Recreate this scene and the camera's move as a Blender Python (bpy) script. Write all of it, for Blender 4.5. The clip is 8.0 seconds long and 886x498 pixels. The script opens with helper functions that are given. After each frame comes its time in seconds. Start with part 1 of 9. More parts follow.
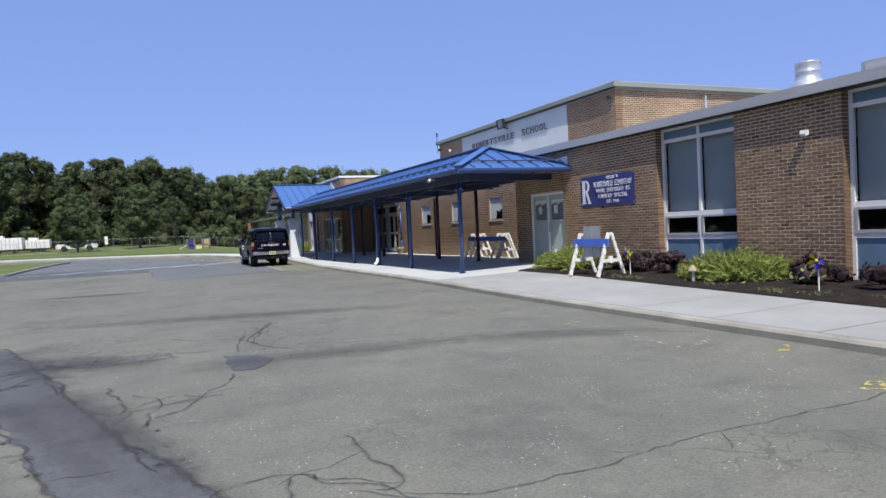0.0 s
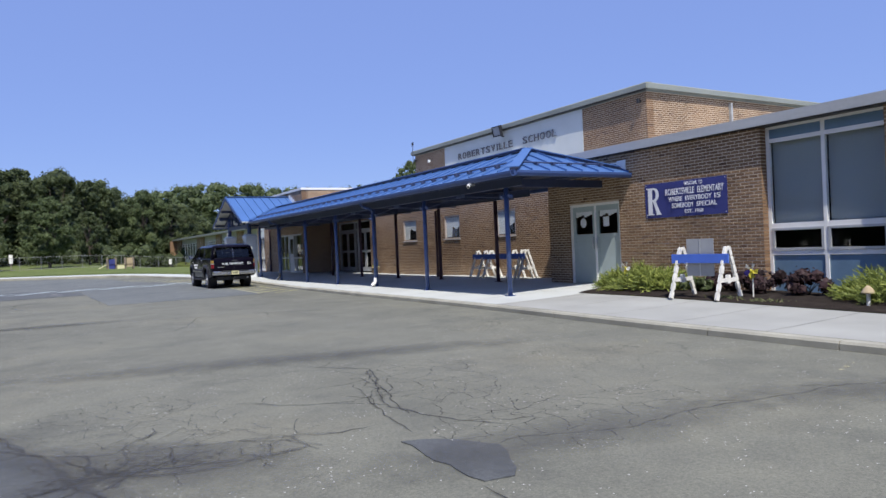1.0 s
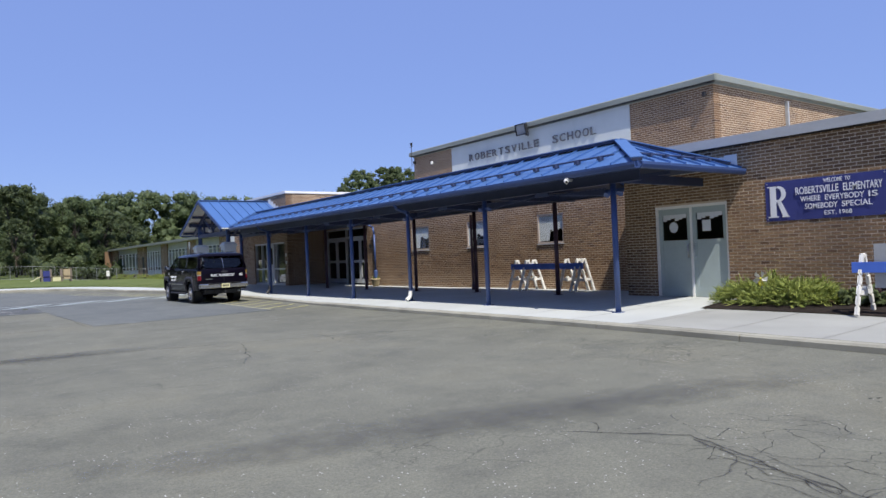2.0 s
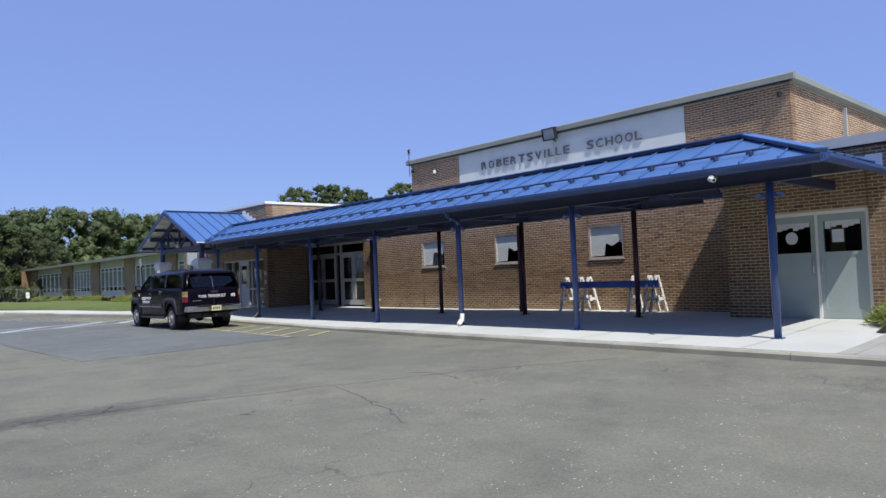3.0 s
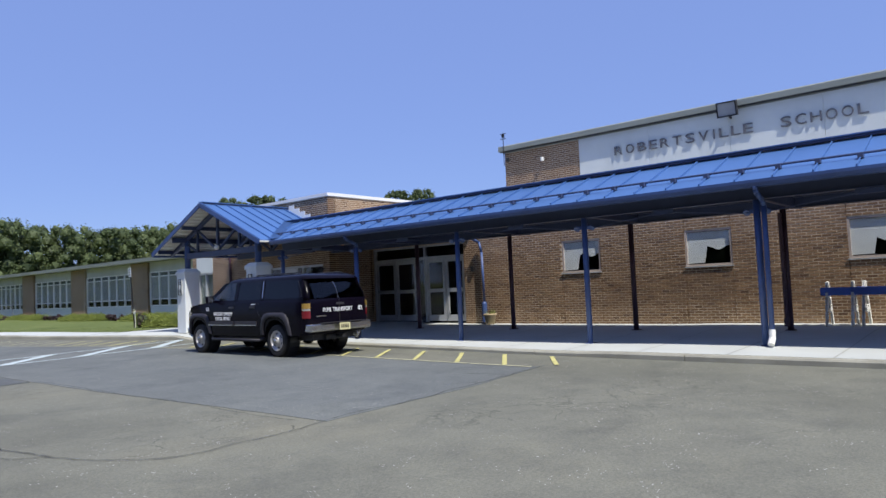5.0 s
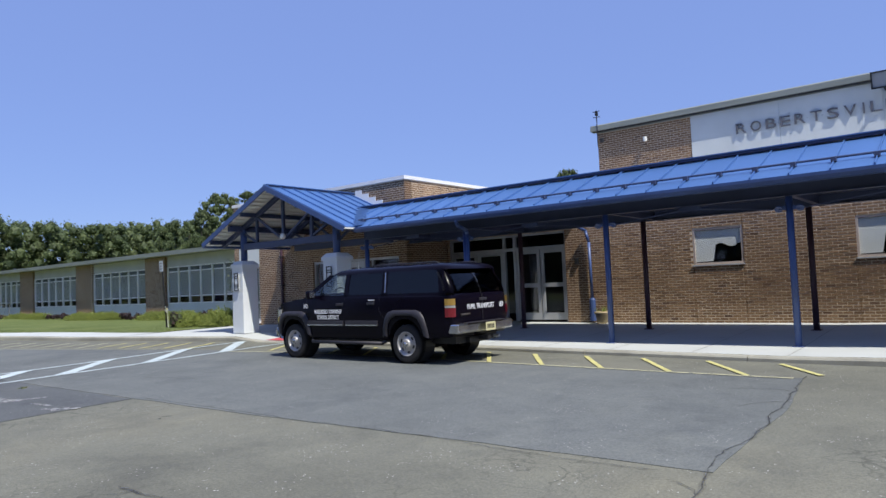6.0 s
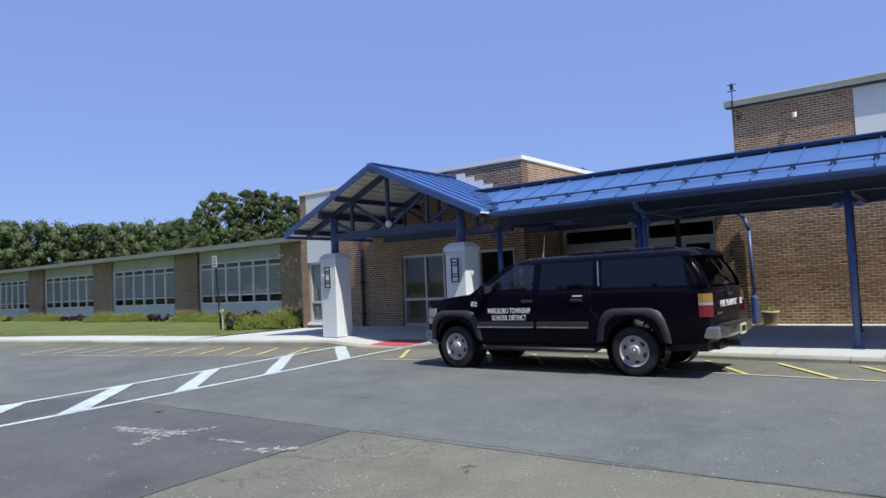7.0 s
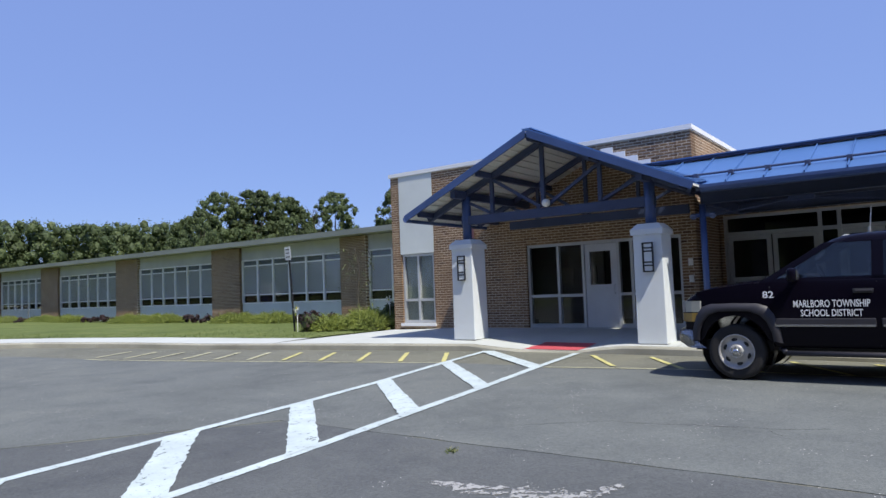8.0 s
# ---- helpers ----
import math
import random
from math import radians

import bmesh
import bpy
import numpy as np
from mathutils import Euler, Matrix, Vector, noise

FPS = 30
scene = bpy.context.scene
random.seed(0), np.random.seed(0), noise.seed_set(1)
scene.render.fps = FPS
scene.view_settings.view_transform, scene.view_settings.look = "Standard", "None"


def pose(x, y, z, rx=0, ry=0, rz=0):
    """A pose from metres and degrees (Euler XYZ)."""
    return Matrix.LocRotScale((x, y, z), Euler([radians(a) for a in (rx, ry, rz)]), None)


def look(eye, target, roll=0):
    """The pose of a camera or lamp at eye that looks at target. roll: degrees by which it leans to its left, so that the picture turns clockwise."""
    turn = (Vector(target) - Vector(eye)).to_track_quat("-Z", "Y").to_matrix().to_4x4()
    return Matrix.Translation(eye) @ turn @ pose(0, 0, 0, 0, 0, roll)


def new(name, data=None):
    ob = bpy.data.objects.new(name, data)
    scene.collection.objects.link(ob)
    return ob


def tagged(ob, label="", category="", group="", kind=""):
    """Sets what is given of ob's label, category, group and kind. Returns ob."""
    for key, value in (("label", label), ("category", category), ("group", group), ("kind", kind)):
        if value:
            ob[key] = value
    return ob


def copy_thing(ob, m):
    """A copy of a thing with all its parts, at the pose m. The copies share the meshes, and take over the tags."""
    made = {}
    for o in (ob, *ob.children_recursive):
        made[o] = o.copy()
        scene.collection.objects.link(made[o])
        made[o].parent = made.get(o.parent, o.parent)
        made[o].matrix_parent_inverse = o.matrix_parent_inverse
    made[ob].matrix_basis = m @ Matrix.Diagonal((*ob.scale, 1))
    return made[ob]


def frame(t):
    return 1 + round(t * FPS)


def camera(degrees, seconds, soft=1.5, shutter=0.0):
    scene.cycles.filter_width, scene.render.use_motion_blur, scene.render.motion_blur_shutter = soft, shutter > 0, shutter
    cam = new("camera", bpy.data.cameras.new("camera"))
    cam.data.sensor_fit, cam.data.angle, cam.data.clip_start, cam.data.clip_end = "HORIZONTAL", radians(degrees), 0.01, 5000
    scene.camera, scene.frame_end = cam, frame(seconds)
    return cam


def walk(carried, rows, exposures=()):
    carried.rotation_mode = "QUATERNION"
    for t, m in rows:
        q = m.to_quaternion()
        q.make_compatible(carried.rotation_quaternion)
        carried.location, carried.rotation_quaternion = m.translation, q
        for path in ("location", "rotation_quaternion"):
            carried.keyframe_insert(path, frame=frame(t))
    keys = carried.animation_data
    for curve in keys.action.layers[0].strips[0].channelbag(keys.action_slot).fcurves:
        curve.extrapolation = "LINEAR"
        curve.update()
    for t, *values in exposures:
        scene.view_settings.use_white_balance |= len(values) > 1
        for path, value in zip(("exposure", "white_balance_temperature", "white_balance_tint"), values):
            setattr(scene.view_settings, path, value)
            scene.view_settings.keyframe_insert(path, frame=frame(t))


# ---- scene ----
cam = camera(66.4, 8.0)
PATH = [
    (0, (0.969, 0.629, 1.435), (1.772, 2.46, 1.372), -2.8),
    (0.5, (0.254, 2.746, 1.416), (1.174, 4.522, 1.381), -2.6),
    (1, (-0.397, 4.871, 1.398), (0.624, 6.59, 1.386), -2.5),
    (1.5, (-1.031, 6.969, 1.413), (0.075, 8.636, 1.416), -2.5),
    (1.7, (-1.294, 7.775, 1.422), (-0.159, 9.422, 1.427), -2.5),
    (2.8, (-2.221, 12.51, 1.438), (-0.893, 14.004, 1.497), -2.3),
    (3, (-2.383, 13.319, 1.442), (-1.028, 14.789, 1.509), -2.4),
    (3.5, (-2.796, 15.458, 1.45), (-1.384, 16.872, 1.532), -2.3),
    (4, (-3.086, 17.586, 1.431), (-1.627, 18.951, 1.531), -2.3),
    (4.2, (-3.194, 18.419, 1.431), (-1.72, 19.768, 1.534), -2.3),
    (5.3, (-3.614, 23.085, 1.426), (-2.069, 24.351, 1.532), -2.5),
    (5.5, (-3.641, 23.898, 1.436), (-2.091, 25.158, 1.541), -2.4),
    (6, (-3.724, 26.048, 1.449), (-2.158, 27.288, 1.549), -2.5),
    (6.5, (-3.795, 28.274, 1.453), (-2.215, 29.496, 1.553), -2.6),
    (7, (-3.831, 30.554, 1.449), (-2.241, 31.763, 1.552), -2.5),
    (7.5, (-3.849, 32.854, 1.443), (-2.247, 34.047, 1.547), -2.6),
    (7.8, (-3.815, 34.311, 1.392), (-2.207, 35.495, 1.501), -2.2),
    (8, (-3.715, 35.301, 1.324), (-2.105, 36.481, 1.44), -2.2),
]
EXPOSURE, KELVIN, TINT = 0.35, 6500, 10
walk(cam, [(t, look(eye, target, roll)) for t, eye, target, roll in PATH],
     [(0, EXPOSURE + 0.03, KELVIN + 60, TINT + 3), (3, EXPOSURE + 0.02, KELVIN + 130, TINT + 1), (5.5, EXPOSURE + 0.03, KELVIN + 110, TINT + 0.5), (8, EXPOSURE + 0.05, KELVIN + 180, TINT - 0.5)])

# ---- daylight: clear sky, high sun from the south-west ----
SUN = Vector((-0.19, -0.58, 1.0)).normalized()          # towards the sun
world = bpy.data.worlds.new("sky")
scene.world = world
world.use_nodes = True
wn = world.node_tree.nodes
sky = wn.new("ShaderNodeTexSky")
sky.sky_type, sky.sun_disc = 'NISHITA', False
sky.sun_elevation = math.asin(SUN.z)
sky.sun_rotation = math.atan2(SUN.x, SUN.y)
sky.air_density, sky.dust_density, sky.ozone_density = 1.0, 0.0, 7.0
wn["Background"].inputs[1].default_value = 0.106
# a hazy summer sky: the clear-air texture evened out towards periwinkle
haze = wn.new("ShaderNodeMix")
haze.data_type = 'RGBA'
haze.inputs[0].default_value = 0.72
haze.inputs[7].default_value = (1.86, 2.74, 6.25, 1)
world.node_tree.links.new(sky.outputs[0], haze.inputs[6])
world.node_tree.links.new(haze.outputs[2], wn["Background"].inputs[0])
sun = new("sun", bpy.data.lights.new("sun", 'SUN'))
sun.data.energy, sun.data.angle, sun.data.color = 4.5, radians(0.5), (0.97, 0.95, 0.89)
sun.matrix_basis = look(SUN * 60, (0, 0, 0))


# ---- materials ----
def tree_of(name):
    m = bpy.data.materials.new(name)
    m.use_nodes = True
    nt = m.node_tree
    return m, nt, nt.nodes["Principled BSDF"]


def add(nt, kind, **inputs):
    n = nt.nodes.new(kind)
    for k, v in inputs.items():
        n.inputs[k.replace("_", " ")].default_value = v
    return n


def place_of(nt):
    return nt.nodes.new("ShaderNodeNewGeometry").outputs["Position"]


def noise_of(nt, scale, detail=4, rough=0.6, stretch=None):
    n = add(nt, "ShaderNodeTexNoise", Scale=scale, Detail=detail, Roughness=rough)
    src = place_of(nt)
    if stretch:
        mp = nt.nodes.new("ShaderNodeMapping")
        mp.inputs["Scale"].default_value = stretch
        nt.links.new(src, mp.inputs[0])
        src = mp.outputs[0]
    nt.links.new(src, n.inputs["Vector"])
    return n.outputs["Fac"]


def ramp(nt, fac, stops):
    r = nt.nodes.new("ShaderNodeValToRGB")
    e = r.color_ramp.elements
    while len(e) < len(stops):
        e.new(0.5)
    for el, (p, c) in zip(e, stops):
        el.position, el.color = p, (*c, 1)
    nt.links.new(fac, r.inputs[0])
    return r.outputs[0]


def mixc(nt, a, b, fac, how='MIX'):
    n = nt.nodes.new("ShaderNodeMix")
    n.data_type, n.blend_type = 'RGBA', how
    for sock, v in ((n.inputs[0], fac), (n.inputs[6], a), (n.inputs[7], b)):
        if isinstance(v, bpy.types.NodeSocket):
            nt.links.new(v, sock)
        else:
            sock.default_value = v if isinstance(v, (int, float)) else (*v, 1)
    return n.outputs[2]


def mathn(nt, op, a, b=0.0):
    n = nt.nodes.new("ShaderNodeMath")
    n.operation = op
    for sock, v in zip(n.inputs, (a, b)):
        if isinstance(v, bpy.types.NodeSocket):
            nt.links.new(v, sock)
        else:
            sock.default_value = v
    return n.outputs[0]


def bumped(nt, p, height, strength=0.3, distance=0.01):
    b = add(nt, "ShaderNodeBump", Strength=strength, Distance=distance)
    nt.links.new(height, b.inputs["Height"])
    nt.links.new(b.outputs[0], p.inputs["Normal"])


def scaled(c, k):
    return tuple(min(1.0, v * k) for v in c)


def surface(name, base, rough=0.6, metal=0.0, var=0.15, big=0.6, fine=25.0, bump=0.15, dist=0.004, spec=0.5, coat=0.0, stretch=None):
    """A plain surface with wear at two scales: broad staining and fine grain."""
    m, nt, p = tree_of(name)
    a = ramp(nt, noise_of(nt, big, 5, 0.6, stretch), [(0.3, scaled(base, 1 - var)), (0.7, scaled(base, 1 + var))])
    f = noise_of(nt, fine, 3)
    c = mixc(nt, a, ramp(nt, f, [(0.25, scaled((1, 1, 1), 1 - var)), (0.75, (1, 1, 1))]), 0.7, 'MULTIPLY')
    nt.links.new(c, p.inputs["Base Color"])
    nt.links.new(mathn(nt, 'ADD', mathn(nt, 'MULTIPLY', noise_of(nt, big * 4, 3), 0.2), rough - 0.1), p.inputs["Roughness"])
    p.inputs["Metallic"].default_value = metal
    p.inputs["Specular IOR Level"].default_value = spec
    p.inputs["Coat Weight"].default_value = coat
    if bump:
        bumped(nt, p, f, bump, dist)
    return m


def piece_random(nt):
    """One random number for each piece, whether it is an island of a mesh or an object of its own."""
    i = nt.nodes.new("ShaderNodeNewGeometry").outputs["Random Per Island"]
    o = nt.nodes.new("ShaderNodeObjectInfo").outputs["Random"]
    return mathn(nt, 'FRACT', mathn(nt, 'ADD', i, o))


def brick_material():
    m, nt, p = tree_of("brown_brick")
    c = ramp(nt, piece_random(nt), [(0.0, (0.186, 0.110, 0.062)), (0.3, (0.278, 0.174, 0.098)), (0.62, (0.240, 0.148, 0.083)),
                                    (0.85, (0.335, 0.218, 0.126)), (1.0, (0.120, 0.067, 0.040))])
    c = mixc(nt, c, ramp(nt, noise_of(nt, 60, 4, 0.7), [(0.3, (0.72, 0.70, 0.68)), (0.7, (1.08, 1.05, 1.0))]), 0.8, 'MULTIPLY')
    c = mixc(nt, c, ramp(nt, noise_of(nt, 0.6, 5, 0.62, (1, 1, 0.30)), [(0.34, (0.66, 0.64, 0.62)), (0.62, (1.12, 1.11, 1.08))]), 0.8, 'MULTIPLY')
    nt.links.new(c, p.inputs["Base Color"])
    p.inputs["Roughness"].default_value = 0.88
    bumped(nt, p, noise_of(nt, 140, 3), 0.5, 0.004)
    return m


def asphalt_material(name, tone, warm, cracks, speckle):
    """Rolled asphalt: bound chippings, traffic staining, a net of hairline cracks where it is old, pale grit."""
    m, nt, p = tree_of(name)
    base = scaled(tone, 1.0)
    c = ramp(nt, noise_of(nt, 0.28, 6, 0.62), [(0.30, scaled(base, 0.80)), (0.52, base), (0.74, mathless(base, warm))])
    c = mixc(nt, c, ramp(nt, noise_of(nt, 1.7, 5, 0.7), [(0.30, (0.84, 0.84, 0.86)), (0.65, (1.06, 1.06, 1.05))]), 0.8, 'MULTIPLY')
    c = mixc(nt, c, ramp(nt, noise_of(nt, 0.75, 9, 0.72), [(0.34, (0.70, 0.71, 0.74)), (0.50, (1.0, 1.0, 1.0))]), 0.75, 'MULTIPLY')
    c = mixc(nt, c, ramp(nt, noise_of(nt, 34, 5, 0.8), [(0.32, (0.70, 0.70, 0.70)), (0.68, (1.22, 1.21, 1.19))]), 0.8, 'MULTIPLY')
    v = add(nt, "ShaderNodeTexVoronoi", Scale=95.0)
    nt.links.new(place_of(nt), v.inputs["Vector"])
    c = mixc(nt, c, ramp(nt, v.outputs["Color"], [(0.0, (0.62, 0.62, 0.63)), (0.5, (1.0, 1.0, 1.0)), (1.0, (1.32, 1.30, 1.27))]), 0.55, 'MULTIPLY')
    if speckle:
        s = add(nt, "ShaderNodeTexVoronoi", Scale=22.0)
        nt.links.new(place_of(nt), s.inputs["Vector"])
        dots = mathn(nt, 'MULTIPLY', mathn(nt, 'LESS_THAN', s.outputs["Distance"], 0.135),
                     mathn(nt, 'GREATER_THAN', noise_of(nt, 2.2, 3), speckle))
        c = mixc(nt, c, (0.56, 0.55, 0.52), mathn(nt, 'MULTIPLY', dots, 0.85))
    h = v.outputs["Distance"]
    if cracks:
        w = nt.nodes.new("ShaderNodeVectorMath")
        w.operation = 'ADD'
        nz = add(nt, "ShaderNodeTexNoise", Scale=2.4, Detail=5.0)
        nt.links.new(place_of(nt), nz.inputs["Vector"])
        mul = nt.nodes.new("ShaderNodeVectorMath")
        mul.operation = 'SCALE'
        mul.inputs[3].default_value = 0.5
        nt.links.new(nz.outputs["Color"], mul.inputs[0])
        nt.links.new(place_of(nt), w.inputs[0])
        nt.links.new(mul.outputs[0], w.inputs[1])
        e = add(nt, "ShaderNodeTexVoronoi", Scale=1.7)
        e.feature = 'DISTANCE_TO_EDGE'
        nt.links.new(w.outputs[0], e.inputs["Vector"])
        e2 = add(nt, "ShaderNodeTexVoronoi", Scale=4.6)
        e2.feature = 'DISTANCE_TO_EDGE'
        nt.links.new(w.outputs[0], e2.inputs["Vector"])
        fine = mathn(nt, 'MULTIPLY', mathn(nt, 'LESS_THAN', e2.outputs["Distance"], 0.022), mathn(nt, 'GREATER_THAN', noise_of(nt, 0.5, 3), cracks))
        line = mathn(nt, 'MAXIMUM', mathn(nt, 'LESS_THAN', e.outputs["Distance"], 0.013), fine)
        area = ramp(nt, noise_of(nt, 0.22, 3), [(cracks, (0, 0, 0)), (cracks + 0.08, (1, 1, 1))])
        line = mathn(nt, 'MULTIPLY', line, area)
        c = mixc(nt, c, scaled(base, 0.5), mathn(nt, 'MULTIPLY', line, 0.75))
    nt.links.new(c, p.inputs["Base Color"])
    p.inputs["Roughness"].default_value = 0.86
    p.inputs["Specular IOR Level"].default_value = 0.35
    bumped(nt, p, h, 0.45, 0.006)
    return m


def mathless(c, warm):
    return (c[0] * 1.12 * warm, c[1] * 1.10, c[2] * 1.05 / warm)


def leaf_material(name, dark, light, spot=None):
    m, nt, p = tree_of(name)
    c = ramp(nt, piece_random(nt), [(0.0, dark), (0.6, mid(dark, light)), (1.0, light)])
    c = mixc(nt, c, ramp(nt, noise_of(nt, 0.35, 3), [(0.3, (0.75, 0.78, 0.75)), (0.7, (1.15, 1.12, 1.0))]), 0.8, 'MULTIPLY')
    nt.links.new(c, p.inputs["Base Color"])
    p.inputs["Roughness"].default_value = 0.55
    p.inputs["Specular IOR Level"].default_value = 0.25
    t = nt.nodes.new("ShaderNodeBsdfTranslucent")
    nt.links.new(c, t.inputs[0])
    mx = nt.nodes.new("ShaderNodeMixShader")
    mx.inputs[0].default_value = 0.25
    nt.links.new(p.outputs[0], mx.inputs[1])
    nt.links.new(t.outputs[0], mx.inputs[2])
    nt.links.new(mx.outputs[0], nt.nodes["Material Output"].inputs[0])
    return m


def worn_paint(name, base, keep, scale=9.0):
    """Road paint worn through to the asphalt in chips and streaks."""
    m = surface(name, base, 0.75, var=0.14, big=2.0, fine=35, bump=0.25)
    nt = m.node_tree
    p = nt.nodes["Principled BSDF"]
    chips = ramp(nt, noise_of(nt, scale, 6, 0.75), [(keep - 0.03, (0, 0, 0)), (keep + 0.03, (1, 1, 1))])
    tr = nt.nodes.new("ShaderNodeBsdfTransparent")
    mx = nt.nodes.new("ShaderNodeMixShader")
    nt.links.new(chips, mx.inputs[0])
    nt.links.new(tr.outputs[0], mx.inputs[1])
    nt.links.new(p.outputs[0], mx.inputs[2])
    nt.links.new(mx.outputs[0], nt.nodes["Material Output"].inputs[0])
    return m


def soft_stain(name, base, most):
    """A film of oil and dirt that fades out unevenly towards its rim."""
    m = surface(name, base, 0.8, var=0.15, big=2.0, fine=40, bump=0.2)
    nt = m.node_tree
    p = nt.nodes["Principled BSDF"]
    off = nt.nodes.new("ShaderNodeVectorMath")
    off.operation = 'SUBTRACT'
    off.inputs[1].default_value = (0.5, 0.5, 0.5)
    nt.links.new(nt.nodes.new("ShaderNodeTexCoord").outputs["Generated"], off.inputs[0])
    flat = nt.nodes.new("ShaderNodeVectorMath")
    flat.operation = 'MULTIPLY'
    flat.inputs[1].default_value = (2.0, 2.0, 0.0)
    nt.links.new(off.outputs[0], flat.inputs[0])
    far = nt.nodes.new("ShaderNodeVectorMath")
    far.operation = 'LENGTH'
    nt.links.new(flat.outputs[0], far.inputs[0])
    wob = mathn(nt, 'ADD', far.outputs["Value"], mathn(nt, 'MULTIPLY', mathn(nt, 'SUBTRACT', noise_of(nt, 2.6, 7, 0.7), 0.5), 1.6))
    mask = ramp(nt, wob, [(0.0, (most, most, most)), (0.95, (0, 0, 0))])
    tr = nt.nodes.new("ShaderNodeBsdfTransparent")
    mx = nt.nodes.new("ShaderNodeMixShader")
    nt.links.new(mask, mx.inputs[0])
    nt.links.new(tr.outputs[0], mx.inputs[1])
    nt.links.new(p.outputs[0], mx.inputs[2])
    nt.links.new(mx.outputs[0], nt.nodes["Material Output"].inputs[0])
    return m


def patchy_dirt(name, base, least, most):
    """Dirt caught in broken asphalt, dense in places and nearly gone in others."""
    m = surface(name, base, 0.95, var=0.3, fine=60)
    nt = m.node_tree
    mask = ramp(nt, noise_of(nt, 5.5, 7, 0.75), [(0.34, (least, least, least)), (0.62, (most, most, most))])
    mx = nt.nodes.new("ShaderNodeMixShader")
    nt.links.new(mask, mx.inputs[0])
    nt.links.new(nt.nodes.new("ShaderNodeBsdfTransparent").outputs[0], mx.inputs[1])
    nt.links.new(nt.nodes["Principled BSDF"].outputs[0], mx.inputs[2])
    nt.links.new(mx.outputs[0], nt.nodes["Material Output"].inputs[0])
    return m


def mid(a, b):
    return tuple((u + v) / 2 for u, v in zip(a, b))


def glass_material(name, tint, ior=0.035):
    m, nt, p = tree_of(name)
    nt.nodes.remove(p)
    tr = nt.nodes.new("ShaderNodeBsdfTransparent")
    tr.inputs[0].default_value = (*tint, 1)
    gl = nt.nodes.new("ShaderNodeBsdfGlossy")
    gl.inputs["Roughness"].default_value = 0.03
    lw = add(nt, "ShaderNodeLayerWeight", Blend=0.5)
    gloss = mathn(nt, 'ADD', mathn(nt, 'MULTIPLY', mathn(nt, 'POWER', lw.outputs["Facing"], 5.0), 0.9), ior)
    mx = nt.nodes.new("ShaderNodeMixShader")
    nt.links.new(gloss, mx.inputs[0])
    nt.links.new(tr.outputs[0], mx.inputs[1])
    nt.links.new(gl.outputs[0], mx.inputs[2])
    nt.links.new(mx.outputs[0], nt.nodes["Material Output"].inputs[0])
    return m


def ground_material(name, stops, scale, bump):
    m, nt, p = tree_of(name)
    c = ramp(nt, noise_of(nt, scale, 6, 0.7), stops)
    c = mixc(nt, c, ramp(nt, noise_of(nt, scale * 14, 4, 0.7), [(0.3, (0.65, 0.65, 0.6)), (0.7, (1.15, 1.15, 1.1))]), 0.8, 'MULTIPLY')
    nt.links.new(c, p.inputs["Base Color"])
    p.inputs["Roughness"].default_value = 0.95
    p.inputs["Specular IOR Level"].default_value = 0.1
    bumped(nt, p, noise_of(nt, scale * 20, 4), 0.6, bump)
    return m


BRICK = brick_material()
MORTAR = surface("mortar", (0.62, 0.51, 0.38), 0.95, var=0.18, big=1.2, fine=90, bump=0.3)
ASPHALT_OLD = asphalt_material("weathered_asphalt", (0.164, 0.165, 0.133), 1.02, 0.53, 0.55)
ASPHALT_NEW = asphalt_material("newer_asphalt", (0.138, 0.149, 0.145), 1.0, 0, 0.58)
ASPHALT_PATCH = asphalt_material("dark_asphalt", (0.100, 0.107, 0.110), 1.0, 0, 0.62)
CONCRETE = surface("pale_concrete", (0.46, 0.478, 0.46), 0.9, var=0.08, big=0.5, fine=70, bump=0.2, dist=0.003, spec=0.15)
CONCRETE_OLD = surface("weathered_concrete", (0.315, 0.318, 0.292), 0.88, var=0.12, big=0.7, fine=60, bump=0.25, dist=0.003)
KERB = surface("kerb_concrete", (0.34, 0.328, 0.268), 0.9, var=0.22, big=1.1, fine=60, bump=0.3)
JOINT = surface("joint_dirt", (0.23, 0.225, 0.20), 0.95, var=0.2)
ROOF_BLUE = surface("blue_roof_metal", (0.076, 0.172, 0.40), 0.42, 0.25, var=0.08, big=0.35, fine=9, bump=0.05, spec=0.6)
PAINT_BLUE = surface("blue_steel_paint", (0.048, 0.086, 0.22), 0.42, 0.0, var=0.13, big=1.5, fine=30, bump=0.05)
PAINT_PLUM = surface("dark_plum_steel_paint", (0.068, 0.034, 0.052), 0.5, 0.0, var=0.2, big=2, fine=40, bump=0.05)
# slate colour that carries the shade under the walkway roof
DECK_SHADED = surface("shade_darkened_deck_metal", (0.060, 0.070, 0.105), 0.5, 0.0, var=0.10, big=0.8, fine=20, bump=0.05)
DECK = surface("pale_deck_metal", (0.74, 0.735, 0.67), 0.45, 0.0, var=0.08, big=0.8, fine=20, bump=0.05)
TRUSS = surface("slate_blue_steel", (0.044, 0.060, 0.125), 0.45, var=0.13, big=2, fine=30, bump=0.05)
WHITE_PANEL = surface("white_painted_panel", (0.62, 0.655, 0.635), 0.7, var=0.06, big=0.9, fine=45, bump=0.12)
STUCCO = surface("white_stucco", (0.66, 0.69, 0.70), 0.85, var=0.05, big=1.2, fine=120, bump=0.4, dist=0.003)
STUCCO_GREY = surface("grey_white_panel", (0.50, 0.50, 0.48), 0.8, var=0.10, big=0.9, fine=60, bump=0.15)
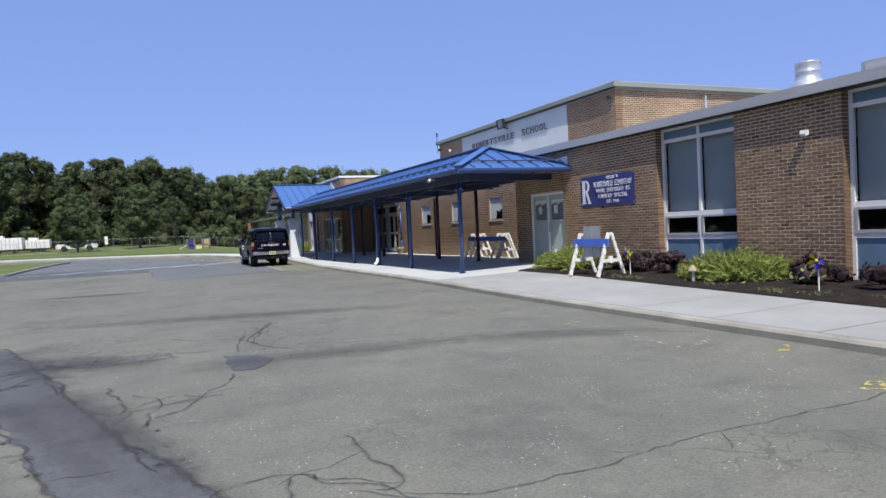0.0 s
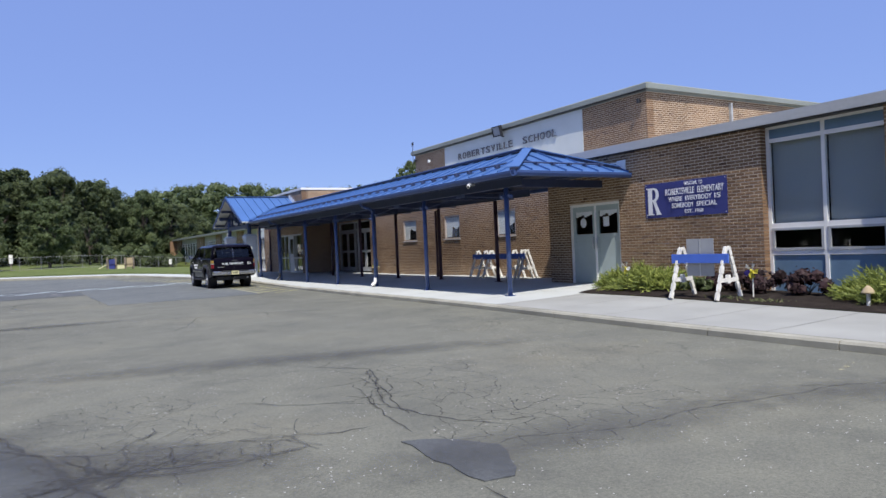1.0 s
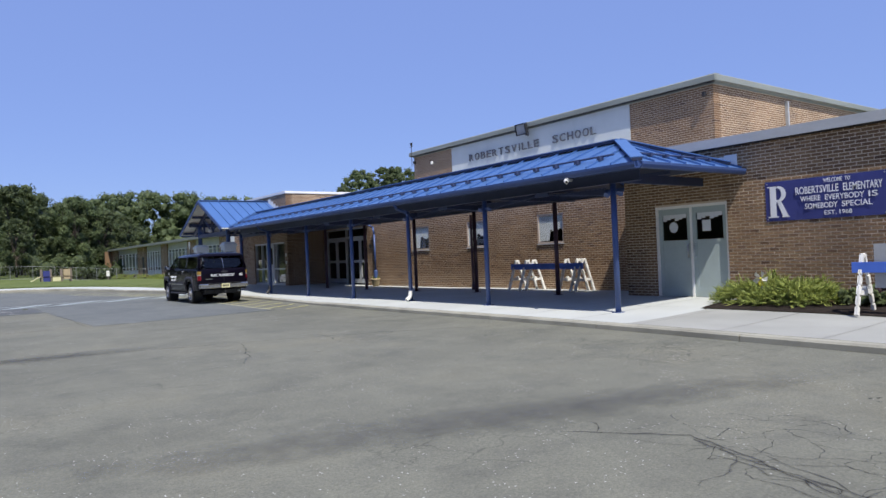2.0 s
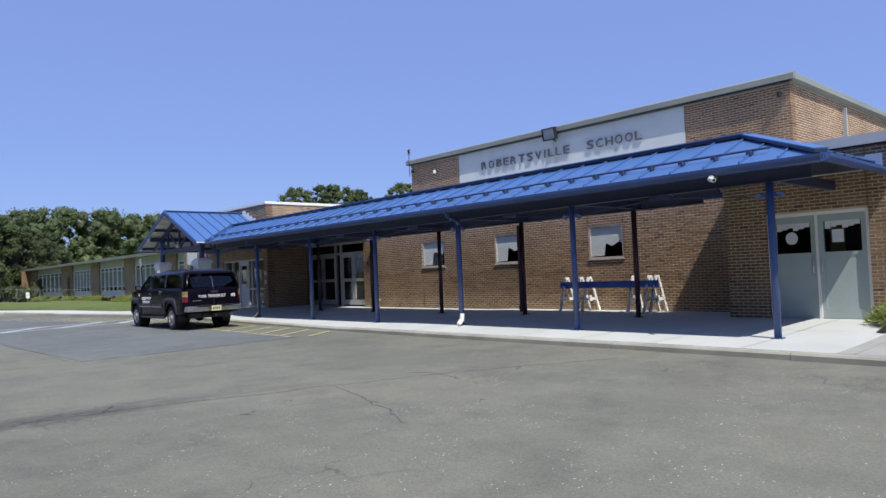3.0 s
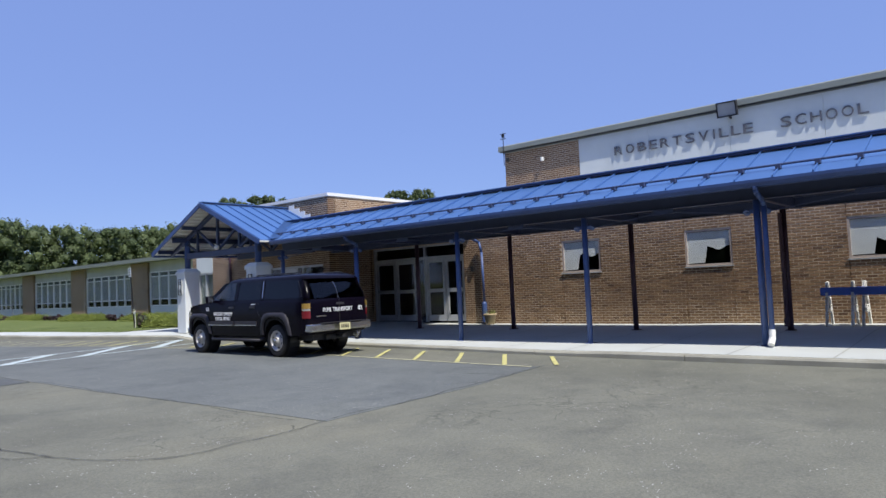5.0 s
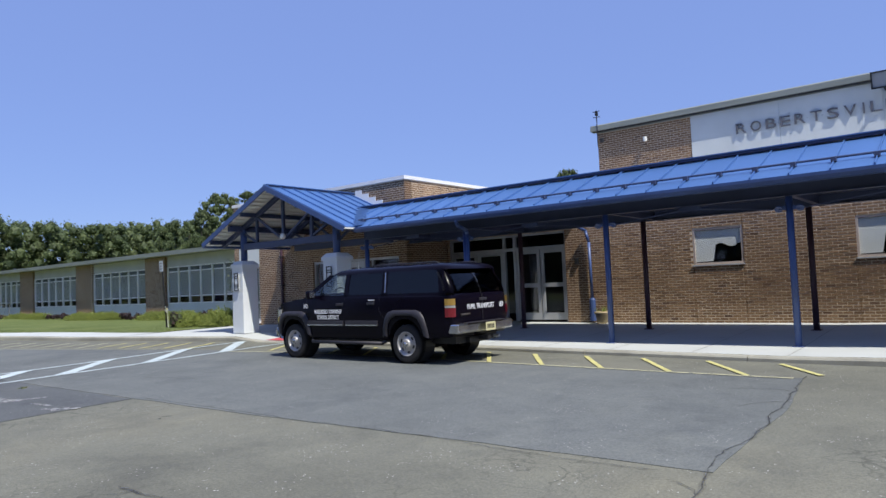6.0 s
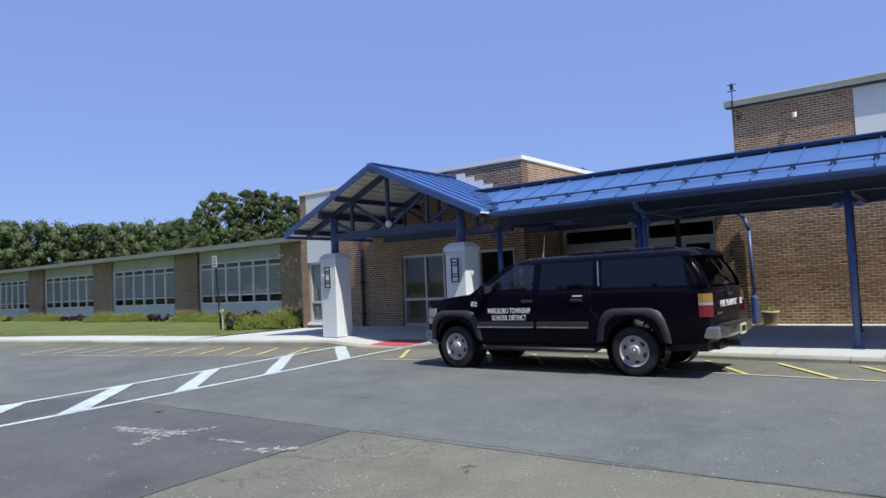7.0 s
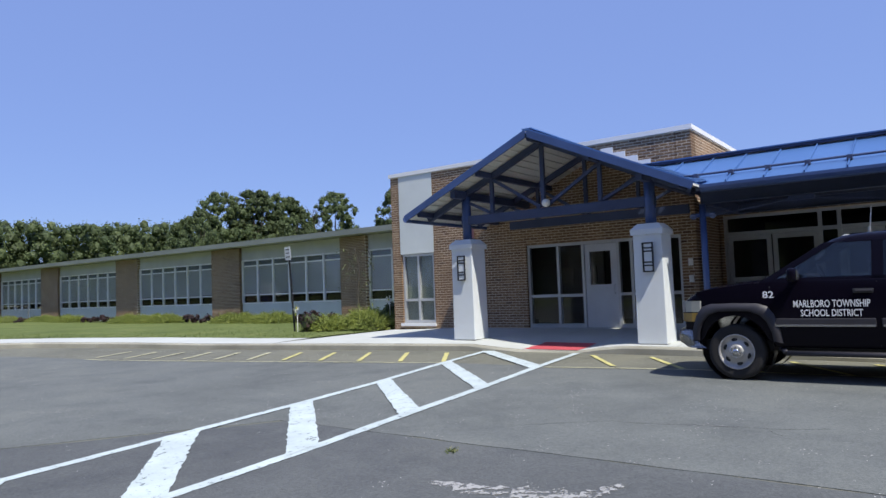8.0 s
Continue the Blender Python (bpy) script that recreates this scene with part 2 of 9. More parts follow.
FASCIA = surface("weathered_white_metal", (0.45, 0.46, 0.46), 0.5, 0.1, var=0.12, big=0.8, fine=14, bump=0.06, stretch=(0.5, 0.5, 4))
ROOF_EDGE = surface("dull_grey_roof_edge", (0.235, 0.255, 0.23), 0.6, 0.0, var=0.14, big=0.8, fine=14, bump=0.06, stretch=(0.5, 0.5, 4))
FLASHING = surface("white_flashing", (0.78, 0.78, 0.78), 0.4, 0.0, var=0.05)
ALUMINIUM = surface("anodised_frame", (0.52, 0.53, 0.54), 0.42, 0.35, var=0.08, big=2, fine=40, bump=0.03)
BLIND = surface("grey_blue_blind", (0.36, 0.40, 0.42), 0.8, var=0.10, big=1.0, fine=40, bump=0.05)
FRAME_TAN = surface("weathered_tan_window_frame", (0.43, 0.36, 0.32), 0.6, 0.0, var=0.12, big=2, fine=40, bump=0.05)
FRAME_WHITE = surface("white_window_frame", (0.84, 0.83, 0.80), 0.5, 0.0, var=0.06, big=2, fine=40, bump=0.03)
BLIND_WING = surface("pale_grey_blind", (0.42, 0.41, 0.39), 0.8, var=0.12, big=0.8, fine=40, bump=0.05)
TOP_LIGHT_GREY = surface("top_light_backing_grey", (0.17, 0.175, 0.175), 0.8, var=0.15, big=0.8, fine=40, bump=0.05)
BLIND_END = surface("grey_green_blind", (0.20, 0.225, 0.20), 0.8, var=0.15, big=1.2, fine=40, bump=0.05)
BLIND_PALE = surface("pale_blind", (0.72, 0.74, 0.75), 0.85, var=0.08, big=2.0, fine=40, bump=0.05)
SPANDREL = surface("blue_spandrel_panel", (0.14, 0.23, 0.32), 0.5, var=0.12, big=1.5, fine=30, bump=0.04)
DOOR_PAINT = surface("pale_green_door_paint", (0.40, 0.47, 0.46), 0.5, var=0.08, big=1.5, fine=30, bump=0.05)
DOOR_WHITE = surface("pale_grey_door_paint", (0.56, 0.58, 0.60), 0.5, var=0.06, big=1.5, fine=30, bump=0.05)
DARK = surface("black_metal", (0.02, 0.02, 0.022), 0.45, var=0.2)
# the dimness of the rooms behind the glass is put into these two colours
INSIDE = surface("darkened_interior", (0.035, 0.032, 0.028), 0.9, var=0.2, big=0.7)
VESTIBULE = surface("dimmed_brown_vestibule", (0.16, 0.135, 0.11), 0.8, var=0.2, big=0.8)
GLASS = glass_material("window_glass", (0.94, 0.955, 0.955))
GLASS_TINT = glass_material("tinted_glass", (0.09, 0.09, 0.10), 0.05)
GLASS_CLEAR = glass_material("car_glass", (0.62, 0.66, 0.66), 0.06)
BANNER = surface("navy_vinyl", (0.042, 0.050, 0.200), 0.45, var=0.08, big=1.5, fine=20, bump=0.05)
WHITE_INK = surface("white_ink", (0.74, 0.75, 0.78), 0.6, var=0.04)
LETTER = surface("bare_metal_letter", (0.135, 0.135, 0.15), 0.5, 0.2, var=0.15)
GALV = surface("galvanised_steel", (0.58, 0.60, 0.62), 0.38, 0.6, var=0.12, big=2.5, fine=18, bump=0.05)
FENCE_WIRE = surface("dull_zinc", (0.28, 0.29, 0.29), 0.6, 0.3, var=0.2)
MARK_WHITE = worn_paint("white_road_paint", (0.48, 0.55, 0.56), 0.38, 16.0)
MARK_YELLOW = worn_paint("yellow_road_paint", (0.52, 0.48, 0.19), 0.36)
MARK_OLD_YELLOW = worn_paint("old_yellow_road_paint", (0.50, 0.44, 0.12), 0.55)
MARK_GHOST = worn_paint("ghost_of_road_paint", (0.36, 0.34, 0.22), 0.53)
GRIME = worn_paint("broken_dark_asphalt", (0.060, 0.060, 0.060), 0.56, 24.0)
FILM = soft_stain("oily_dirt_film", (0.095, 0.095, 0.092), 0.44)
CRACK = patchy_dirt("crack_dirt", (0.068, 0.067, 0.064), 0.12, 0.72)
CRACK_RIM = patchy_dirt("crumbled_crack_rim", (0.090, 0.090, 0.088), 0.02, 0.30)
MARK_FADED = worn_paint("faded_road_paint", (0.46, 0.44, 0.29), 0.40)
SPILL = worn_paint("white_paint_spill", (0.33, 0.33, 0.32), 0.50, 13.0)
TACTILE = surface("red_tactile_tile", (0.52, 0.085, 0.105), 0.7, var=0.12)
RUBBER = surface("tyre_rubber", (0.020, 0.018, 0.018), 0.8, var=0.3, big=5, fine=60)
ALLOY = surface("polished_alloy", (0.48, 0.46, 0.44), 0.45, 0.45, var=0.12, big=8, fine=40)
CHROME = surface("chrome", (0.52, 0.52, 0.53), 0.22, 0.95, var=0.05, big=3)
CAR_PAINT = surface("black_purple_car_paint", (0.0040, 0.0030, 0.0075), 0.20, 0.0, var=0.10, big=1.2, fine=20, bump=0.0, spec=0.12, coat=0.0)
CAR_PLASTIC = surface("grey_moulding", (0.026, 0.024, 0.031), 0.55, var=0.15, big=3)
LAMP_RED = surface("red_lens", (0.17, 0.010, 0.018), 0.2, var=0.08, coat=0.5)
LAMP_AMBER = surface("amber_lens", (0.32, 0.20, 0.05), 0.2, var=0.08, coat=0.5)
LAMP_CLEAR = surface("clear_lens", (0.38, 0.38, 0.36), 0.15, 0.2, var=0.08, coat=0.5)
PLATE = surface("pale_yellow_plate", (0.66, 0.62, 0.36), 0.5, var=0.1)
PLASTIC_WHITE = surface("scuffed_white_plastic", (0.80, 0.79, 0.74), 0.6, var=0.16, big=6, fine=50, bump=0.15)
PLASTIC_BLUE = surface("blue_board", (0.065, 0.150, 0.56), 0.5, var=0.12, big=3)
PLASTIC_GREY = surface("translucent_grey_sheet", (0.32, 0.33, 0.34), 0.5, var=0.1, big=3)
YELLOW = surface("yellow_plastic", (0.62, 0.55, 0.06), 0.5, var=0.08)
VIOLET = surface("violet_plastic", (0.14, 0.11, 0.55), 0.5, var=0.08)
TERRACOTTA = surface("clay_pot", (0.42, 0.33, 0.20), 0.8, var=0.15, big=5)
TIMBER = surface("grey_timber", (0.22, 0.18, 0.14), 0.85, var=0.25, big=4, stretch=(1, 1, 8))
BARK = surface("bark", (0.085, 0.068, 0.052), 0.95, var=0.35, big=3, fine=20, bump=0.6, dist=0.03)
MULCH = ground_material("dark_bark_mulch", [(0.25, (0.015, 0.012, 0.011)), (0.55, (0.034, 0.027, 0.024)), (0.8, (0.066, 0.053, 0.045))], 5.0, 0.03)
GRASS = ground_material("mown_grass", [(0.3, (0.088, 0.116, 0.040)), (0.55, (0.128, 0.160, 0.056)), (0.8, (0.190, 0.200, 0.084))], 0.35, 0.03)
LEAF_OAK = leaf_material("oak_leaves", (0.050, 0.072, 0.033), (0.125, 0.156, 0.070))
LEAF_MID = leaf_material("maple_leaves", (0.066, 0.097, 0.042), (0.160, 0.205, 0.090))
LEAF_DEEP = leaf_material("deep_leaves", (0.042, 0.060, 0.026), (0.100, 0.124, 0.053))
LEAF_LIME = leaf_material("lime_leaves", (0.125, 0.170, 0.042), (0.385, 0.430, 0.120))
LEAF_LIME_SHADED = leaf_material("shaded_inner_juniper", (0.085, 0.105, 0.030), (0.170, 0.200, 0.060))
LEAF_PLUM = leaf_material("plum_leaves", (0.020, 0.012, 0.014), (0.068, 0.040, 0.045))
LEAF_MIXED = leaf_material("variegated_leaves", (0.060, 0.090, 0.030), (0.330, 0.330, 0.180))
LEAF_GRASS = leaf_material("grass_blades", (0.075, 0.112, 0.034), (0.165, 0.200, 0.072))


# ---- mesh helpers ----
ORIGIN = {}


def thing(name, at=(0, 0, 0), label="", category="", group="", kind=""):
    ob = new(name)
    ob.empty_display_size = 0.2
    ob.location = at
    ORIGIN[ob.name] = Vector(at)
    return tagged(ob, label, category, group, kind)


def part(name, bm, material, parent=None, label="", smooth=False, kind=""):
    """Links a bmesh as one mesh object, under a thing or a part where one is given. Takes world places."""
    if isinstance(bm, bmesh.types.BMesh):
        me = bpy.data.meshes.new(name)
        bmesh.ops.recalc_face_normals(bm, faces=bm.faces)
        at = ORIGIN.get(parent.name) if parent else None
        if at:
            bmesh.ops.translate(bm, verts=bm.verts, vec=-at)
        bm.to_mesh(me)
        bm.free()
        me.materials.append(material)
        if smooth:
            for f in me.polygons:
                f.use_smooth = True
    else:
        me = bm
    ob = new(name, me)
    if parent:
        ob.parent = parent
        if parent.name in ORIGIN:
            ORIGIN[ob.name] = ORIGIN[parent.name]
    return tagged(ob, label, kind=kind)


def box(bm, x0, x1, y0, y1, z0, z1, bevel=0.0):
    vs = [bm.verts.new((x, y, z)) for x in (x0, x1) for y in (y0, y1) for z in (z0, z1)]
    fs = [bm.faces.new([vs[i] for i in q]) for q in ((0, 1, 3, 2), (4, 6, 7, 5), (0, 4, 5, 1), (2, 3, 7, 6), (0, 2, 6, 4), (1, 5, 7, 3))]
    if bevel:
        bmesh.ops.bevel(bm, geom=list({e for f in fs for e in f.edges}), offset=bevel, segments=2, affect='EDGES', profile=0.5)
    return bm


def boxed(*a, **k):
    return box(bmesh.new(), *a, **k)


def bar(bm, a, b, w, d=None, up=(0, 0, 1)):
    """A rectangular bar from a to b; w across, d along up."""
    a, b, d = Vector(a), Vector(b), d or w
    t = (b - a).normalized()
    s = t.cross(Vector(up))
    s = s.normalized() if s.length > 1e-4 else Vector((1, 0, 0))
    u = s.cross(t).normalized()
    ring = [[p + s * (i * w / 2) + u * (j * d / 2) for i, j in ((-1, -1), (1, -1), (1, 1), (-1, 1))] for p in (a, b)]
    v = [[bm.verts.new(q) for q in r] for r in ring]
    for i in range(4):
        bm.faces.new((v[0][i], v[0][(i + 1) % 4], v[1][(i + 1) % 4], v[1][i]))
    bm.faces.new(v[0][::-1])
    bm.faces.new(v[1])
    return bm


def rod(bm, a, b, r0, r1=None, n=10, caps=True):
    a, b, r1 = Vector(a), Vector(b), r0 if r1 is None else r1
    t = (b - a).normalized()
    s = t.orthogonal().normalized()
    u = t.cross(s)
    v = [[bm.verts.new(p + (s * math.cos(2 * math.pi * i / n) + u * math.sin(2 * math.pi * i / n)) * r) for i in range(n)]
         for p, r in ((a, r0), (b, r1))]
    for i in range(n):
        bm.faces.new((v[0][i], v[0][(i + 1) % n], v[1][(i + 1) % n], v[1][i]))
    if caps:
        bm.faces.new(v[0][::-1])
        bm.faces.new(v[1])
    return bm


def tube(bm, pts, r, n=8):
    for a, b in zip(pts, pts[1:]):
        rod(bm, a, b, r, n=n)
    return bm


def lathe(bm, profile, n=24, axis='z', at=(0, 0, 0), first=True, last=True):
    """Turns (radius, height) pairs round an axis through at."""
    rings = []
    for r, h in profile:
        ring = []
        for i in range(n):
            c, s = math.cos(2 * math.pi * i / n) * r, math.sin(2 * math.pi * i / n) * r
            p = {'z': (c, s, h), 'x': (h, c, s), 'y': (c, h, s)}[axis]
            ring.append(bm.verts.new(Vector(p) + Vector(at)))
        rings.append(ring)
    for a, b in zip(rings, rings[1:]):
        for i in range(n):
            bm.faces.new((a[i], a[(i + 1) % n], b[(i + 1) % n], b[i]))
    if first:
        bm.faces.new(rings[0])
    if last:
        bm.faces.new(rings[-1])
    return bm


def prism(bm, outline, put, a, b):
    """Extrudes an outline of pairs; put(u, v, w) gives the place, w runs from a to b."""
    v = [[bm.verts.new(put(p, q, w)) for p, q in outline] for w in (a, b)]
    n = len(outline)
    for i in range(n):
        bm.faces.new((v[0][i], v[0][(i + 1) % n], v[1][(i + 1) % n], v[1][i]))
    bm.faces.new(v[0][::-1])
    bm.faces.new(v[1])
    return bm


def clip(poly, axis, value, keep_above):
    """The part of a convex plan polygon on one side of a line across an axis."""
    out = []
    for a, b in zip(poly, poly[1:] + poly[:1]):
        ina, inb = (a[axis] >= value) == keep_above, (b[axis] >= value) == keep_above
        if ina:
            out.append(a)
        if ina != inb:
            f = (value - a[axis]) / (b[axis] - a[axis])
            out.append(tuple(u + (w - u) * f for u, w in zip(a, b)))
    return out


def lettering(text, size, depth, bold=False, align='CENTER', spread=1.0):
    """Built-in letters as a mesh in the x-z plane, facing -y, standing on z = 0."""
    cu = bpy.data.curves.new("letters", 'FONT')
    cu.body, cu.size, cu.extrude, cu.align_x, cu.space_character = text, size, depth / 2, align, spread
    cu.offset = size * 0.010 if bold else 0
    cu.resolution_u = 3
    ob = new("letters", cu)
    dg = bpy.context.evaluated_depsgraph_get()
    me = bpy.data.meshes.new_from_object(ob.evaluated_get(dg))
    bpy.data.objects.remove(ob)
    me.transform(Matrix.Rotation(math.pi / 2, 4, 'X'))
    return me


FACING_WEST = Matrix.Rotation(-math.pi / 2, 4, 'Z')     # turns what faces -y so that it faces -x


def write(name, text, size, at, material, parent, turn=FACING_WEST, depth=0.004, bold=False, label="", width=None, align='CENTER'):
    me = lettering(text, size, depth, bold, align)
    xs = [v.co.x for v in me.vertices]
    if width and xs:
        me.transform(Matrix.Diagonal((width / (max(xs) - min(xs)), 1, 1, 1)))
    base = ORIGIN.get(parent.name, Vector()) if parent else Vector()
    me.transform(Matrix.Translation(Vector(at) - base) @ turn)
    me.materials.append(material)
    return part(name, me, material, parent, label)


# ---- ground, road, kerb, pavement ----
def smooth01(t):
    t = min(1.0, max(0.0, t))
    return t * t * (3 - 2 * t)


def land(x, y):
    """Height of the land: level by the school, rising to the north-west."""
    rise = 0.022 * max(0.0, y - 50.5) if y < 107 else 1.243 + 0.01 * (y - 107)
    return min(rise, 4.0) * smooth01((15 - x) / 12)


KERB_LINE = [(7.38, -40), (7.38, 0), (7.38, 11), (7.55, 16), (7.6, 20), (7.55, 24), (7.62, 28), (7.8, 31), (8.0, 35), (8.15, 38.5),
             (8.15, 41), (7.95, 43.3), (7.35, 47), (6.7, 50.1), (5.8, 53.4), (4.5, 56.0), (2.4, 58.0), (-2.8, 61.0), (-9, 64.2), (-30, 72)]


def spline(pts, step=0.5):
    """A smooth line through plan points."""
    out = []
    for i in range(len(pts) - 1):
        p0, p1, p2, p3 = (Vector(pts[min(len(pts) - 1, max(0, i + k))]) for k in (-1, 0, 1, 2))
        n = max(2, int((p2 - p1).length / step))
        for j in range(n):
            t = j / n
            out.append(0.5 * ((2 * p1) + (p2 - p0) * t + (2 * p0 - 5 * p1 + 4 * p2 - p3) * t * t + (3 * p1 - p0 - 3 * p2 + p3) * t ** 3))
    return out + [Vector(pts[-1])]


KERB_PATH = spline(KERB_LINE)


def offset(path, d):
    """The path shifted to its right-hand side (towards the school) by d."""
    out = []
    for i, p in enumerate(path):
        t = path[min(i + 1, len(path) - 1)] - path[max(i - 1, 0)]
        t.normalize()
        out.append(p + Vector((t.y, -t.x)) * d)
    return out


def ramp_drop(y, x):
    """The kerb is dropped for the crossing in front of the porch."""
    return 1 - smooth01((1.5 - abs(y - 41.65)) / 0.9) if x > 7 else 1.0


def strip(bm, left, right, zl, zr, jump=None):
    a = [bm.verts.new((p.x, p.y, zl(p.x, p.y))) for p in left]
    b = [bm.verts.new((p.x, p.y, zr(p.x, p.y))) for p in right]
    for i in range(len(a) - 1):
        bm.faces.new((a[i], b[i], b[i + 1], a[i + 1]))
    return bm


def grid_sheet(name, xs, ys, height, material, label, category):
    me = bpy.data.meshes.new(name)
    vs = [(x, y, height(x, y)) for y in ys for x in xs]
    n = len(xs)
    fs = [(j * n + i, j * n + i + 1, (j + 1) * n + i + 1, (j + 1) * n + i) for j in range(len(ys) - 1) for i in range(n - 1)]
    me.from_pydata(vs, [], fs)
    me.materials.append(material)
    return tagged(new(name, me), label, category, kind="structure")


steps = [-900, -500, -300, -180, -110, -70, -50, -38] + list(range(-30, 31, 3)) + [36, 44, 54, 70, 100, 160, 300, 500, 900]
rows = [-900, -400, -150, -60, -30] + list(range(-20, 130, 3)) + [140, 170, 220, 300, 450, 900]
grid_sheet("ground", steps, rows, lambda x, y: land(x, y) - 0.06, GRASS, "mown grass ground reaching to the horizon", "ground")

# the asphalt follows the kerb on the school's side
bm = bmesh.new()
inner = [p for p in KERB_PATH]
cols = [-42, -30, -22, -16, -12, -8, -4, 0, 4]
prev = None
for p in inner:
    row = [bm.verts.new((x, p.y, land(x, p.y))) for x in [min(c, p.x - 0.3 + 0.02 * k) for k, c in enumerate(cols)]]
    row.append(bm.verts.new((p.x + 0.02, p.y, land(p.x, p.y))))
    if prev:
        for i in range(len(row) - 1):
            bm.faces.new((prev[i], prev[i + 1], row[i + 1], row[i]))
    prev = row
bmesh.ops.remove_doubles(bm, verts=bm.verts, dist=0.001)
asphalt = part("road", bm, ASPHALT_OLD)
tagged(asphalt, "weathered brown-grey asphalt car park with cracks", "road", kind="structure")


def ragged(pts, step, amp, seed):
    """A closed plan outline with small uneven jogs."""
    rnd, out = random.Random(seed), []
    for a, b in zip(pts, pts[1:] + pts[:1]):
        a, b = Vector(a), Vector(b)
        n = max(1, int((b - a).length / step))
        s = Vector(((b - a).y, -(b - a).x)).normalized()
        for i in range(n):
            out.append(a.lerp(b, i / n) + s * rnd.uniform(-amp, amp) * (1 if i else 0.3))
    return out


def patch(name, pts, z, material, label, category="asphalt", amp=0.015, step=0.35, seed=1, parent=None):
    """A thin layer of other surfacing laid on the asphalt, with an uneven edge."""
    bm = bmesh.new()
    ring = ragged(pts, step, amp, seed)
    top = [bm.verts.new((p.x, p.y, land(p.x, p.y) + z)) for p in ring]
    low = [bm.verts.new((p.x, p.y, land(p.x, p.y) - 0.01)) for p in ring]
    f = bm.faces.new(top)
    for i in range(len(ring)):
        j = (i + 1) % len(ring)
        bm.faces.new((top[i], low[i], low[j], top[j]))
    bmesh.ops.triangulate(bm, faces=[f])
    for k in range(12):
        bmesh.ops.bisect_plane(bm, geom=bm.verts[:] + bm.edges[:] + bm.faces[:], plane_co=(0, 43 + 1.7 * k, 0), plane_no=(0, 1, 0))
        if k < 8:
            bmesh.ops.bisect_plane(bm, geom=bm.verts[:] + bm.edges[:] + bm.faces[:], plane_co=(-8 + 2 * k, 0, 0), plane_no=(1, 0, 0))
    for v in bm.verts:
        if len(v.link_faces) > 2 and v.co.z > -0.005:
            v.co.z = land(v.co.x, v.co.y) + z
    ob = part(name, bm, material, parent)
    return ob if parent else tagged(ob, label, category, kind="structure")


def kerb_x(y):
    best = min(KERB_PATH[:-40], key=lambda p: abs(p.y - y))
    return best.x


edge = [(6.12, 27.95), (6.14, 30), (6.22, 32), (6.32, 34), (6.38, 36), (6.42, 38.2), (6.25, 39.5), (6.12, 41), (6.04, 42.5), (5.42, 45), (4.97, 46.8), (4.52, 48.6)]   # as far as the yellow line
patch("road_relaid", [(1.31, 27.65), (4.0, 27.7), *edge, (3.97, 51.2), (3.4, 53.5), (1.6, 56.8), (-3, 60), (-9, 62.5), (-9, 48), (-3.5, 44), (1.05, 41), (1.08, 38), (1.12, 33), (1.25, 30)],
      0.006, ASPHALT_NEW, "relaid bluish-grey asphalt in front of the entrance", seed=4)
patch("road_patch_dark", [(1.06, 35.57), (-1.38, 35.35), (-6.5, 35.2), (-6.5, 43.6), (-3.4, 43.9), (1.03, 40.9)], 0.009, ASPHALT_PATCH, "dark square asphalt patch beside the crossing", seed=5)
patch("road_trench", [(1.66, 3.4), (1.26, 4.56), (1.02, 5.39), (0.71, 6.15), (0.3, 7.54), (-0.1, 9.15), (-0.33, 10.02), (-0.95, 12.0), (-1.35, 11.6), (-0.95, 9.6), (-0.19, 7.04), (0.11, 6.08), (0.33, 5.29), (0.75, 3.9)],
      0.006, ASPHALT_PATCH, "sunken dark asphalt trench strip", amp=0.05, step=0.22, seed=6)
patch("road_pothole_fill", [(1.76, 9.21), (2.01, 9.10), (2.27, 8.72), (2.13, 8.39), (1.98, 8.15), (1.79, 8.18), (1.76, 8.43)], 0.008, ASPHALT_PATCH, "small dark asphalt pothole repair", amp=0.025, step=0.12, seed=7)


def skin(x, y):
    """How far the surfacing laid on the old asphalt rises here."""
    return 0.0105 if y > 27.3 or (x < 1.45 and y < 12.6) else 0.0035


